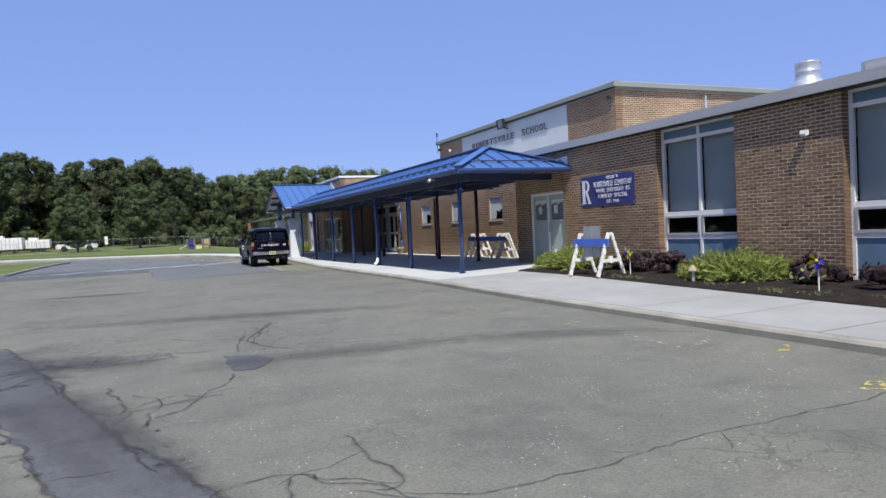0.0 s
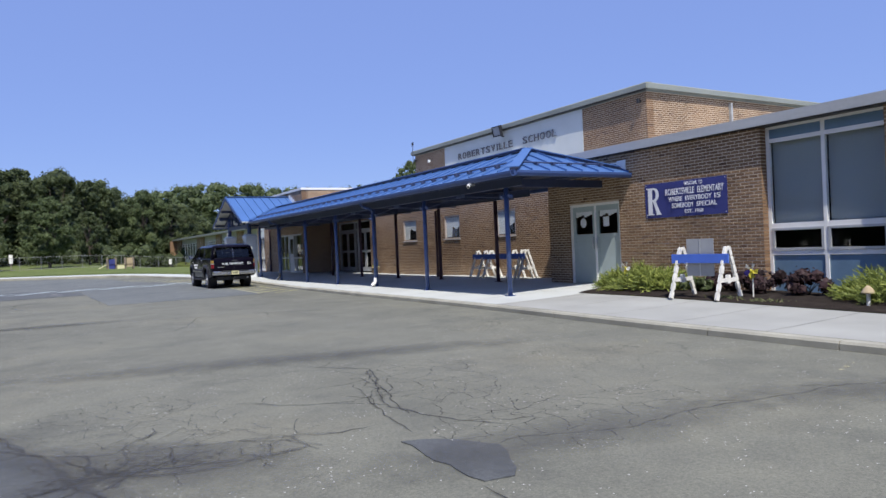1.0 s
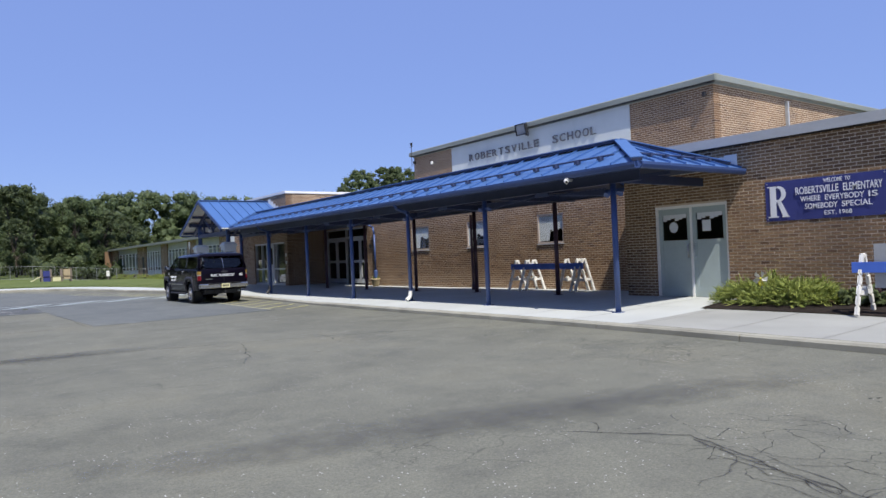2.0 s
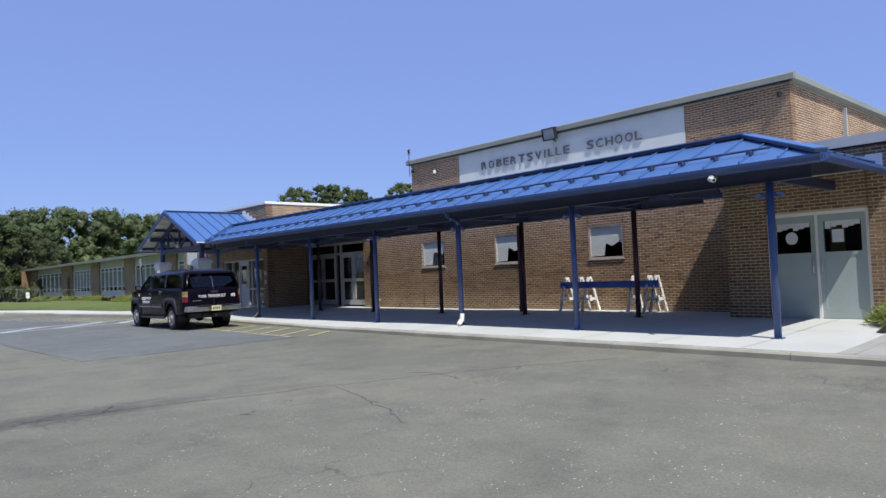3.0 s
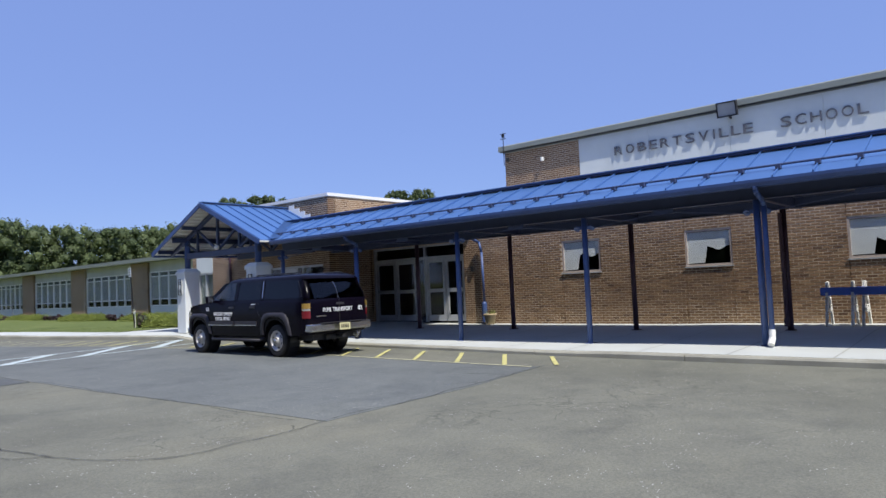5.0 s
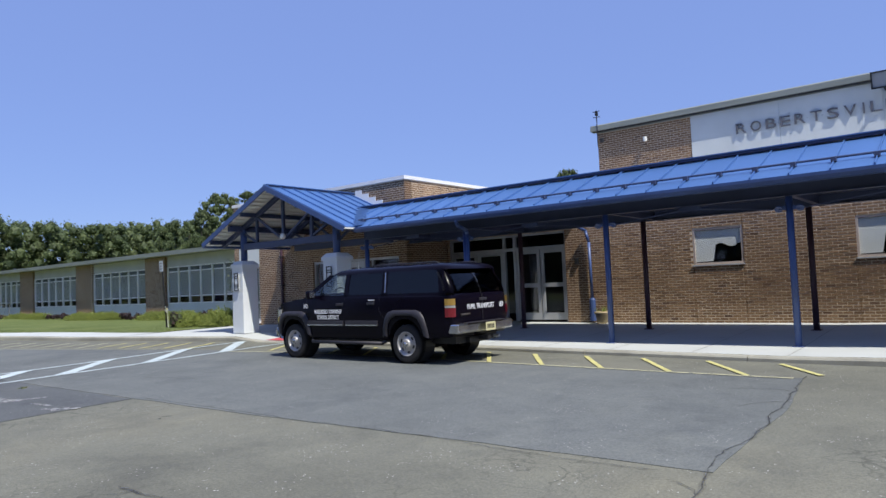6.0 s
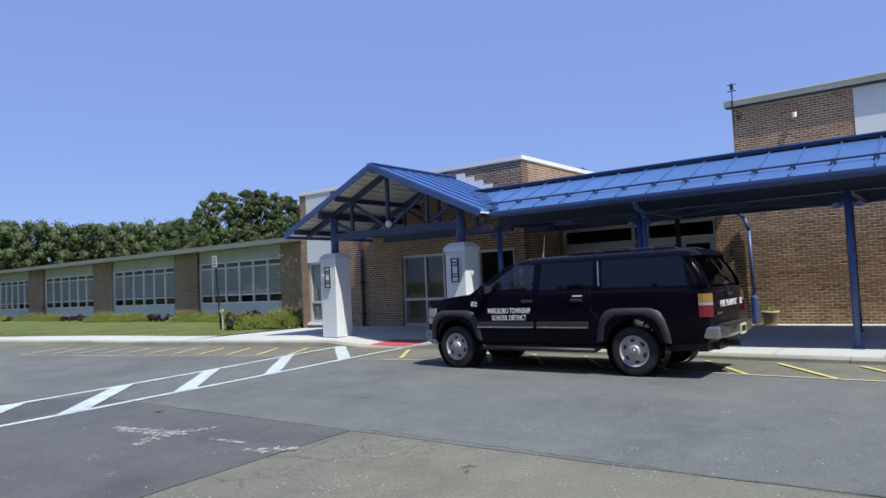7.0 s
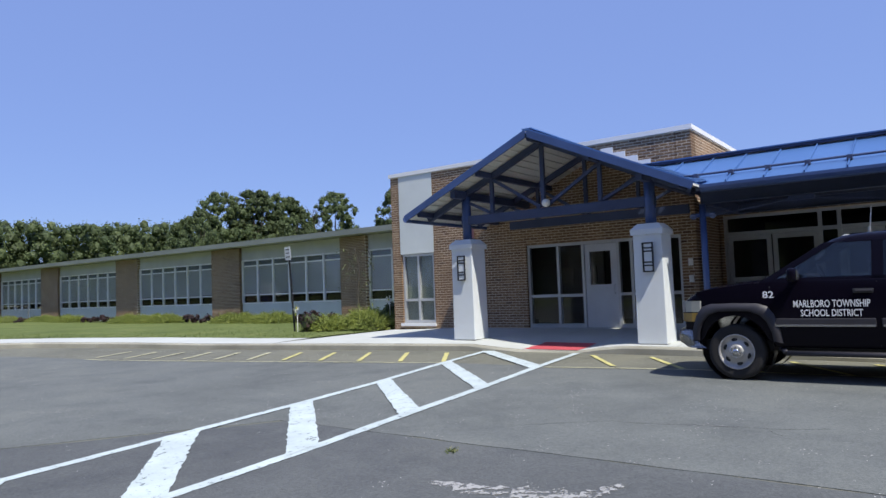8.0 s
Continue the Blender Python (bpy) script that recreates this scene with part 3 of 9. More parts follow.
def crack(pts, width, seed, branch=0):
    """A meandering crack in the asphalt as a narrow dark ribbon."""
    rnd = random.Random(seed)
    line = []
    for a, b in zip(pts, pts[1:]):
        a, b = Vector(a), Vector(b)
        n = max(2, int((b - a).length / 0.09))
        s = Vector((-(b - a).y, (b - a).x)).normalized()
        off = 0.0
        for i in range(n):
            off = off * 0.8 + rnd.uniform(-0.028, 0.028)
            line.append(a.lerp(b, i / n) + s * off * math.sin(math.pi * i / n) ** 0.3)
    line.append(Vector(pts[-1]))
    for grow, sink, material in ((1.7 if width < 0.025 else 0.9, 0.0015, CRACK_RIM), (0.5 if width < 0.025 else 0.4, 0.0, CRACK)):
        bm = bmesh.new()
        prev = None
        for i, p in enumerate(line):
            t = (line[min(i + 1, len(line) - 1)] - line[max(0, i - 1)]).normalized()
            s = Vector((-t.y, t.x)) * width * grow * rnd.uniform(0.3, 1.0) * (0.25 if i in (0, len(line) - 1) else 1)
            row = [bm.verts.new((q.x, q.y, land(q.x, q.y) + skin(q.x, q.y) - sink)) for q in (p - s, p + s)]
            if prev:
                bm.faces.new((prev[0], prev[1], row[1], row[0]))
            prev = row
        ob = part("crack", bm, material, asphalt)
    for k in range(branch):
        p = line[rnd.randrange(3, len(line) - 3)]
        ang = rnd.uniform(0, 6.28)
        q = p + Vector((math.cos(ang), math.sin(ang))) * rnd.uniform(0.25, 0.8)
        crack([p, p.lerp(q, 0.5) + Vector((rnd.uniform(-0.1, 0.1), rnd.uniform(-0.1, 0.1))), q], width * 0.6, seed * 31 + k)
    return ob


for k, (pts, w, br) in enumerate([
        ([(-0.95, 12.0), (-0.33, 10.02), (-0.1, 9.15), (0.14, 8.24), (0.3, 7.54), (0.48, 6.98), (0.7, 6.2), (0.86, 5.74), (1.02, 5.39), (1.13, 5.0), (1.26, 4.56), (1.6, 3.6)], 0.060, 4),
        ([(-0.14, 9.3), (0.07, 8.32), (0.28, 7.62), (0.48, 6.95), (0.71, 6.15), (0.87, 5.7)], 0.035, 0),
        ([(-0.6, 8.5), (-0.19, 7.04), (-0.03, 6.47), (0.11, 6.08), (0.21, 5.7), (0.33, 5.29), (0.62, 4.3)], 0.045, 5),
        ([(-0.55, 8.6), (-0.41, 8.71), (-0.32, 8.83), (-0.16, 8.80)], 0.045, 1),
        ([(-0.7, 9.45), (-0.5, 9.6), (-0.35, 9.67), (-0.22, 9.76), (0.1, 9.7), (0.7, 9.55)], 0.055, 3),
        ([(-0.26, 7.53), (-0.08, 7.72), (0.17, 7.69), (0.33, 7.58)], 0.014, 1),
        ([(1.74, 8.11), (1.62, 7.61), (1.39, 7.2), (1.23, 6.83), (1.01, 6.62), (0.9, 6.54), (0.84, 6.28)], 0.026, 2),
        ([(-0.73, 10.9), (-0.35, 10.45), (0.1, 10.2), (0.5, 10.1), (1.0, 9.95), (1.33, 9.8), (1.8, 9.75)], 0.026, 5),
        ([(-0.5, 9.9), (-0.1, 9.7), (0.3, 9.5), (0.8, 9.5), (1.2, 9.55)], 0.024, 4),
        ([(0.54, 8.12), (0.55, 7.84), (0.66, 7.49), (0.71, 7.19), (0.71, 6.94), (0.93, 6.97), (1.13, 7.03), (1.34, 7.09), (1.55, 7.13)], 0.024, 3),
        ([(0.46, 7.11), (0.62, 6.88), (0.77, 6.92), (0.72, 6.7), (0.62, 6.5)], 0.018, 1),
        ([(2.74, 11.98), (2.31, 10.51), (2.2, 9.9)], 0.016, 2),
        ([(2.25, 11.24), (2.08, 10.18), (1.95, 9.4)], 0.016, 2),
        ([(2.18, 5.3), (2.2, 4.98), (2.18, 4.71), (2.26, 4.52), (2.26, 4.32), (2.18, 4.18), (2.06, 4.2)], 0.020, 1),
        ([(1.20, 4.5), (1.29, 4.65), (1.5, 4.71), (1.68, 4.7), (1.81, 4.62), (1.83, 4.45), (2.06, 4.31), (2.11, 4.27), (2.17, 4.03), (2.4, 3.6)], 0.020, 2),
        ([(1.68, 4.68), (1.63, 4.37), (1.55, 4.0)], 0.018, 0),
        ([(2.3, 8.75), (2.48, 8.79), (3.25, 8.47), (4.0, 8.51), (4.66, 8.39), (5.74, 8.24), (6.6, 7.6), (7.2, 6.9)], 0.012, 3),
        ([(2.17, 4.1), (2.63, 3.85), (3.52, 3.9), (4.48, 3.98), (6, 4.0), (7.3, 4.2)], 0.012, 3),
        ([(2.22, 12.83), (2.82, 12.06), (2.6, 11.4), (2.34, 10.81), (2.17, 10.23), (2.26, 9.84), (2.4, 9.45), (2.67, 9.1)], 0.020, 6),
        ([(2.2, 10.3), (1.88, 10.65), (1.5, 10.9), (1.1, 11.3)], 0.014, 3),
        ([(-2.5, 21.95), (-1.48, 21.86), (-0.7, 21.79), (0.26, 21.66), (1.4, 21.3), (2.6, 20.95), (4.0, 20.5), (5.08, 20.05), (6.6, 19.2)], 0.030, 4),
        ([(2.6, 20.9), (2.3, 19.9), (2.11, 19.29), (1.75, 18.4)], 0.011, 1),
        ([(-1.20, 31.3), (-1.24, 29.9), (-1.12, 28.95), (-0.9, 28.2), (-0.43, 27.64), (0.24, 27.61), (1.38, 27.71)], 0.021, 3),
        ([(1.38, 27.71), (2.8, 27.7), (4.5, 27.8), (6.3, 27.95)], 0.016, 2),
        ([(1.17, 28.0), (1.2, 30.5), (1.18, 33), (1.16, 35.5)], 0.012, 0),
        ([(2.9, 36.1), (2.6, 37.0), (2.45, 37.9), (1.9, 38.6)], 0.009, 1)]):
    crack(pts, w, 11 + k, br)


def crack_net(cx, cy, rx, ry, cell, seed, width=0.0065):
    """Crazed asphalt: the joints of an irregular net of blocks, joined into one mesh."""
    rnd = random.Random(seed)
    nx, ny = int(2 * rx / cell) + 1, int(2 * ry / cell) + 1
    pt = {(i, j): Vector((cx - rx + (i + 0.5 * (j % 2) + rnd.uniform(-0.38, 0.38)) * cell, cy - ry + (j + rnd.uniform(-0.38, 0.38)) * cell)) for i in range(nx + 1) for j in range(ny + 1)}
    bm = bmesh.new()
    for (i, j), a in pt.items():
        for d in ((1, 0), (0, 1), (-1, 1) if j % 2 == 0 else (1, 1)):
            b = pt.get((i + d[0], j + d[1]))
            m = (a + b) / 2 if b else None
            if not b or ((m.x - cx) / rx) ** 2 + ((m.y - cy) / ry) ** 2 > rnd.uniform(0.35, 1.1) or rnd.random() < 0.34:
                continue
            bend = Vector((rnd.uniform(-0.2, 0.2), rnd.uniform(-0.2, 0.2))) * cell
            line = [a.lerp(b, q / 7) + bend * math.sin(math.pi * q / 7) + (Vector((rnd.uniform(-0.07, 0.07), rnd.uniform(-0.07, 0.07))) * cell if 0 < q < 7 else Vector((0, 0))) for q in range(8)]
            prev = None
            for p in line:
                t = (b - a).normalized()
                s = Vector((-t.y, t.x)) * width * rnd.uniform(0.12, 0.9)
                row = [bm.verts.new((q.x, q.y, land(q.x, q.y) + skin(q.x, q.y))) for q in (p - s, p + s)]
                if prev:
                    bm.faces.new((prev[0], prev[1], row[1], row[0]))
                prev = row
    return part("crack_net", bm, CRACK, asphalt, kind="stuff")


for k, (x, y, rx, ry, c) in enumerate([(0.6, 9.9, 1.1, 0.6, 0.24), (0.15, 11.0, 0.85, 1.5, 0.20), (2.75, 9.4, 0.8, 1.1, 0.24), (3.7, 9.2, 1.0, 0.9, 0.30), (3.1, 11.2, 0.9, 1.4, 0.30), (-0.6, 21.9, 1.0, 0.6, 0.26)]):
    crack_net(x, y, rx, ry, c, 300 + k)


def blot(x, y, r, seed, material, name, label=""):
    rnd = random.Random(seed)
    bm = bmesh.new()
    n = 23
    bm.faces.new([bm.verts.new((x + math.cos(6.283 * i / n) * r * rnd.uniform(0.6, 1.3), y + math.sin(6.283 * i / n) * r * 0.55 * rnd.uniform(0.6, 1.3), land(x, y) + skin(x, y) + (0.003 if y > 27.3 else 0.0))) for i in range(n)])
    return part(name, bm, material, asphalt, label)


for k, (x, y, r) in enumerate([(1.63, 20.47, 0.08), (1.01, 20.20, 0.10), (3.0, 18.64, 0.06), (5.9, 18.0, 0.12), (0.5, 33.7, 0.10), (6.0, 14.2, 0.09), (4.9, 11.6, 0.09)]):
    for j in range(5):
        blot(x + r * math.sin(j * 2.4 + k) * 0.9, y + r * math.cos(j * 1.7 + k) * 0.6, r * (0.24 + 0.07 * (j % 3)), 50 + k * 7 + j, CRACK, "stain")
for k, (x, y, r) in enumerate([(0.1, 9.75, 0.5), (-0.38, 9.69, 0.22), (-0.36, 8.76, 0.16), (0.25, 7.6, 0.2), (0.7, 6.2, 0.24), (0.85, 5.75, 0.2), (0.62, 6.3, 0.16), (1.05, 5.3, 0.16), (0.13, 5.95, 0.13), (0.24, 5.55, 0.12), (-0.05, 6.5, 0.10), (0.45, 7.0, 0.12), (-0.9, 21.9, 0.5)]):
    blot(x, y, r, 120 + k, GRIME, "grime", "dark broken asphalt")


def film(x, y, length, width, turn, seed):
    """A long soft stain, laid out along its own axis."""
    rnd = random.Random(seed)
    bm = bmesh.new()
    n = 32
    bm.faces.new([bm.verts.new((math.cos(6.283 * i / n) * length / 2 * rnd.uniform(0.93, 1), math.sin(6.283 * i / n) * width / 2 * rnd.uniform(0.9, 1), 0)) for i in range(n)])
    ob = part("dirt_film", bm, FILM, asphalt, "soft dark stain")
    ob.matrix_basis = pose(x, y, 0.0125 + 0.0003 * seed, 0, 0, turn)


for k, (x, y, ln, wd, a) in enumerate([(2.2, 13.5, 9.5, 1.1, -16), (0.2, 9.6, 2.6, 1.5, -30), (2.9, 8.55, 4.4, 1.1, -6), (0.75, 6.3, 5.2, 0.42, 108), (0.05, 6.9, 4.2, 0.40, 109),
                                       (-0.35, 10.0, 4.4, 0.6, 107), (5.6, 8.0, 3.6, 1.0, -25), (0.1, 4.6, 3.4, 1.1, 108), (0.4, 7.0, 5.5, 1.0, 107), (0.1, 10.1, 2.4, 0.9, -35), (-0.4, 21.8, 4.5, 1.0, -6)]):
    film(x, y, ln, wd, a, k)
def spill(pts, widths, seed, lift):
    """A splash of old paint drawn out along a line, with a ragged rim."""
    rnd = random.Random(seed)
    bm = bmesh.new()
    prev = None
    n = 14
    for j in range(n * (len(pts) - 1) + 1):
        k, f = min(j // n, len(pts) - 2), j / n - min(j // n, len(pts) - 2)
        p = Vector(pts[k]).lerp(Vector(pts[k + 1]), f)
        t = (Vector(pts[k + 1]) - Vector(pts[k])).normalized()
        w = widths[k] + (widths[k + 1] - widths[k]) * f
        row = [bm.verts.new((q.x, q.y, land(q.x, q.y) + skin(q.x, q.y) + lift)) for q in (p - Vector((-t.y, t.x)) * w * rnd.uniform(0.4, 1.2), p + Vector((-t.y, t.x)) * w * rnd.uniform(0.4, 1.2))]
        if prev:
            bm.faces.new((prev[0], prev[1], row[1], row[0]))
        prev = row
    part("paint_spill", bm, SPILL, asphalt, "old white paint spill")


spill([(-0.02, 38.2), (0.02, 37.7), (0.12, 37.3), (0.18, 37.0)], (0.03, 0.17, 0.13, 0.03), 80, 0.003)
spill([(-0.38, 37.05), (-0.05, 37.2), (0.25, 37.15), (0.58, 37.03)], (0.09, 0.10, 0.08, 0.03), 81, 0.0036)
spill([(0.02, 35.9), (0.14, 35.65), (0.30, 35.45)], (0.03, 0.14, 0.05), 82, 0.003)
spill([(0.14, 36.6), (0.19, 36.3), (0.21, 36.0)], (0.02, 0.05, 0.02), 83, 0.003)


def marking(pts, material, name, parent):
    bm = bmesh.new()
    ring = ragged(list(pts), 0.07, 0.012, int(abs(pts[0][0]) * 90))
    f = bm.faces.new([bm.verts.new((q.x, q.y, land(q.x, q.y) + 0.0185)) for q in ring])
    bmesh.ops.triangulate(bm, faces=[f])
    return part(name, bm, material, parent)


def stripe(a, b, w, material, name, parent, lift=0.0145):
    """A painted band of width w, cut into lengths that follow the land."""
    a, b = Vector(a), Vector(b)
    s = Vector((-(b - a).y, (b - a).x)).normalized() * w / 2
    bm = bmesh.new()
    rnd = random.Random(int(abs(a.x * 31 + a.y * 7) * 10))
    n = max(1, int((b - a).length / 0.09))
    prev = None
    for i in range(n + 1):
        p = a.lerp(b, i / n)
        row = [bm.verts.new((q.x, q.y, land(q.x, q.y) + lift)) for q in (p - s * rnd.uniform(0.84, 1.08), p + s * rnd.uniform(0.84, 1.08))]
        if prev:
            bm.faces.new((prev[0], prev[1], row[1], row[0]))
        prev = row
    return part(name, bm, material, parent)


crossing = thing("pedestrian_crossing", (3, 41, 0), "white painted crossing with slanted bars on asphalt", "crossing", kind="structure")
up = [(8.12, 42.93), (5.85, 42.46), (3.55, 41.93), (1.7, 41.58), (-0.1, 41.30), (-1.4, 41.10), (-5.2, 40.45)]
lo = [(8.1, 40.92), (5.75, 40.58), (3.65, 40.22), (2.0, 39.98), (0.2, 39.70), (-1.25, 39.53), (-5.2, 38.8)]
for line in (up, lo):
    for a, b in zip(line, line[1:]):
        stripe(a, b, 0.13, MARK_WHITE, "line", crossing)


def on_line(line, x):
    for a, b in zip(line, line[1:]):
        if b[0] <= x <= a[0]:
            return a[1] + (b[1] - a[1]) * (x - a[0]) / (b[0] - a[0])
    return line[-1][1]


for xu, xl in ((8.0, 5.92), (6.05, 3.80), (3.80, 1.95), (1.90, 0.20), (0.13, -1.36), (-1.70, -3.1)):
    w = 0.215
    marking([(xu - w, on_line(up, xu - w)), (xu + w, on_line(up, min(8.1, xu + w))), (xl + w, on_line(lo, xl + w)), (xl - w, on_line(lo, xl - w))], MARK_WHITE, "bar", crossing)

bays = thing("fire_lane_marking", (6.5, 34, 0), "yellow painted no-parking line with slanted strokes", "road marking", kind="structure")
south_line = [(6.03, 28.05), (6.07, 29.7), (6.16, 31.9), (6.32, 35), (6.36, 38.2), (6.17, 39.5), (5.97, 40.5)]
for a, b in zip(south_line, south_line[1:]):
    stripe(a, b, 0.07, MARK_FADED, "line", bays)
for k in range(12):
    y = 27.54 + 1.09 * k
    x = 6.05 + 0.035 * k
    stripe((x + (0.35 if k == 0 else 0), y + (0.25 if k == 0 else 0)), (x + 1.38, y + 0.96), 0.085, MARK_YELLOW, "stroke", bays)
north_line = [(5.99, 42.56), (5.77, 43.29), (5.34, 44.97), (4.91, 46.72), (4.46, 48.59), (3.93, 51.14)]
for a, b in zip(north_line, north_line[1:]):
    stripe(a, b, 0.07, MARK_FADED, "line", bays)
for k in range(11):
    a, b = (6.10 - 0.185 * k, 42.58 + 0.865 * k), (7.50 - 0.205 * k, 43.52 + 0.875 * k - 0.004 * k * k)
    stripe(a, b, 0.09, MARK_YELLOW if k < 5 else MARK_FADED, "stroke", bays)
old = thing("worn_bay_marking", (6.8, 6, 0), "nearly worn off yellow parking marks", "road marking", kind="structure")
for a, b, w, m in (((6.6, 5.4), (7.2, 5.75), 0.12, MARK_OLD_YELLOW), ((6.5, 6.35), (6.95, 6.6), 0.07, MARK_GHOST), ((6.1, 4.1), (6.7, 4.35), 0.2, MARK_OLD_YELLOW), ((6.9, 7.45), (7.0, 7.9), 0.07, MARK_GHOST),
                   ((6.3, 8.6), (6.75, 8.75), 0.06, MARK_GHOST), ((6.25, 6.2), (6.35, 7.4), 0.05, MARK_GHOST), ((6.1, 5.0), (6.2, 5.5), 0.05, MARK_GHOST), ((6.4, 11.2), (6.6, 11.4), 0.06, MARK_GHOST)):
    stripe(a, b, w, m, "stroke", old, 0.004)

# kerb: separate cast lengths with joints
kerb = thing("kerb", (7.4, 20, 0), "weathered concrete kerb stones along the car park", "kerb", kind="structure")
out_path, in_path, soft_path = offset(KERB_PATH, 0.0), offset(KERB_PATH, 0.17), offset(KERB_PATH, 0.025)


def kerb_top(x, y):
    return land(x, y) + 0.025 + (0.082 - 0.024 * smooth01((y - 27.0) / 1.6) + 0.055 * smooth01((y - 36.5) / 2.5)) * ramp_drop(y, x)


i = 0
while i < len(KERB_PATH) - 1:
    j = min(i + 6, len(KERB_PATH) - 1)
    bm = bmesh.new()
    prof = []
    for k in range(i, j + 1):
        o, s, n = out_path[k], soft_path[k], in_path[k]
        if k in (i, j):
            g = (KERB_PATH[min(k + 1, len(KERB_PATH) - 1)] - KERB_PATH[max(k - 1, 0)]).normalized() * (0.006 if k == i else -0.006)
            o, s, n = o + g, s + g, n + g
        t = kerb_top(o.x, o.y)
        prof.append([bm.verts.new(q) for q in ((o.x, o.y, land(o.x, o.y) - 0.05), (o.x, o.y, t - 0.03), (s.x, s.y, t), (n.x, n.y, t + 0.002), (n.x, n.y, land(n.x, n.y) - 0.05))])
    for a, b in zip(prof, prof[1:]):
        for q in range(4):
            bm.faces.new((a[q], a[q + 1], b[q + 1], b[q]))
    bm.faces.new(prof[0])
    bm.faces.new(prof[-1])
    part("kerb_stone", bm, KERB, kerb)
    i = j

# pavement: the slab behind the kerb, with tooled joints
def bed_edge(y):
    return min(10.2, max(9.35, 9.5 + 0.083 * (y - 6.2)))


bm = bmesh.new()
walk_in = []
for p in KERB_PATH:
    y = p.y
    if y < 16.7:
        x = bed_edge(y)
    elif y < 17.0:
        x = bed_edge(y) + (y - 16.7) / 0.3 * 2.1
    elif y < 49:
        x = 13.8 if y < 39.6 else 11.9
    else:
        x = None
    walk_in.append(x)


def slab_z(x, y):
    k = kerb_x(y) if y < 49 else x
    run, near = smooth01((x - k - 0.3) / 4.5), smooth01((x - k - 0.12) / (1.0 + 1.6 * (1 - ramp_drop(y, 8))))
    porch_side = smooth01((y - 36.5) / 2.5)
    top = kerb_top(min(x, 8.14) if y < 49 else x, y)
    level = land(8, y) + 0.195 + 0.03 * run                 # the porch floor stays level behind the dropped kerb
    up_to = (top + 0.004 + 0.09 * run) * (1 - porch_side) + (top + 0.004 + (level - top - 0.004) * near) * porch_side
    return up_to if y < 46 else (top + 0.004) + (up_to - top - 0.004) * max(0.0, (49 - y) / 3) if y < 49 else top + 0.004


prev = None
for p, n, x in zip(KERB_PATH, in_path, walk_in):
    if x is None:
        break
    row = []
    for f in (0, 0.12, 0.3, 0.5, 0.75, 1.0):
        q = (n.x + 0.004) * (1 - f) + x * f
        row.append(bm.verts.new((q, p.y, slab_z(q, p.y))))
    if prev:
        for a in range(5):
            bm.faces.new((prev[a], prev[a + 1], row[a + 1], row[a]))
    prev = row
tail = [(p, n) for p, n in zip(KERB_PATH, in_path) if p.y >= 48.4]
far_edge = offset([p for p, n in tail], 1.75)
strip(bm, [n + (n - p).normalized() * 0.004 for p, n in tail], far_edge, lambda x, y: kerb_top(min(x, 6.9), y) + 0.004, lambda x, y: kerb_top(min(x, 6.9), y) + 0.006)
pavement = tagged(part("pavement", bm, CONCRETE), "pale concrete pavement slab beside the kerb", "pavement", kind="structure")
pavement.data.materials.append(CONCRETE_OLD)
for f in pavement.data.polygons:
    if f.center.y < 16.6:                                  # the older footway in front of the classrooms
        f.material_index = 1
for y in [-8 + 1.52 * k for k in range(34)]:
    if y > 45:
        break
    x1 = bed_edge(y) - 0.05 if y < 16.9 else 13.5 if y < 39.4 else 11.6
    bm = bmesh.new()
    pts = [kerb_x(y) + 0.19 + (x1 - kerb_x(y) - 0.19) * f / 6 for f in range(7)]
    prev = None
    for x in pts:
        row = [bm.verts.new((x, y + d, slab_z(x, y) + 0.004)) for d in (-0.006, 0.006)]
        if prev:
            bm.faces.new((prev[0], row[0], row[1], prev[1]))
        prev = row
    part("joint", bm, JOINT, pavement)
bm = bmesh.new()
for x, ya, yb in ((10.2, 17.2, 39.2), (11.9, 20.2, 39.2)):
    n = 40
    prev = None
    for i in range(n + 1):
        y = ya + (yb - ya) * i / n
        row = [bm.verts.new((x + d, y, slab_z(x, y) + 0.004)) for d in (-0.006, 0.006)]
        if prev:
            bm.faces.new((prev[0], row[0], row[1], prev[1]))
        prev = row
part("joint", bm, JOINT, pavement)
tile = bmesh.new()
prev = None
for i in range(6):
    x = 8.33 + 0.92 * i / 5
    row = [tile.verts.new((x, y, slab_z(x, y) + 0.012)) for y in (41.02, 41.35, 41.7, 42.0, 42.3)]
    if prev:
        for a in range(4):
            tile.faces.new((prev[a], prev[a + 1], row[a + 1], row[a]))
    prev = row
for i in range(9):
    for j in range(11):
        x, y = 8.37 + i * 0.104, 41.1 + j * 0.112
        z = slab_z(x, y) + 0.012
        box(tile, x - 0.012, x + 0.012, y - 0.012, y + 0.012, z - 0.004, z + 0.005)
part("tactile_tile", tile, TACTILE, pavement, "red tactile warning tile in the kerb ramp")

# planting bed in front of the classrooms and lawns
bm = bmesh.new()
prev = None
rnd = random.Random(3)
for i in range(90):
    y = -12 + i * 0.33
    if y > 16.85:
        break
    row = [bm.verts.new((x, y, slab_z(bed_edge(y), y) + 0.012 + (0.06 * math.sin(f * math.pi) + rnd.uniform(-0.012, 0.012) if f else 0))) for f in (0, 0.15, 0.35, 0.6, 0.8, 1.0) for x in [bed_edge(y) - 0.01 + (12.5 - bed_edge(y)) * f]]
    if prev:
        for a in range(5):
            bm.faces.new((prev[a], prev[a + 1], row[a + 1], row[a]))
    prev = row
tagged(part("planting_bed", bm, MULCH), "dark bark mulch bed along the brick wall", "flower bed", kind="structure")
bm = bmesh.new()
prev = None
lawn_edge = [(p.x, p.y) for p in far_edge]
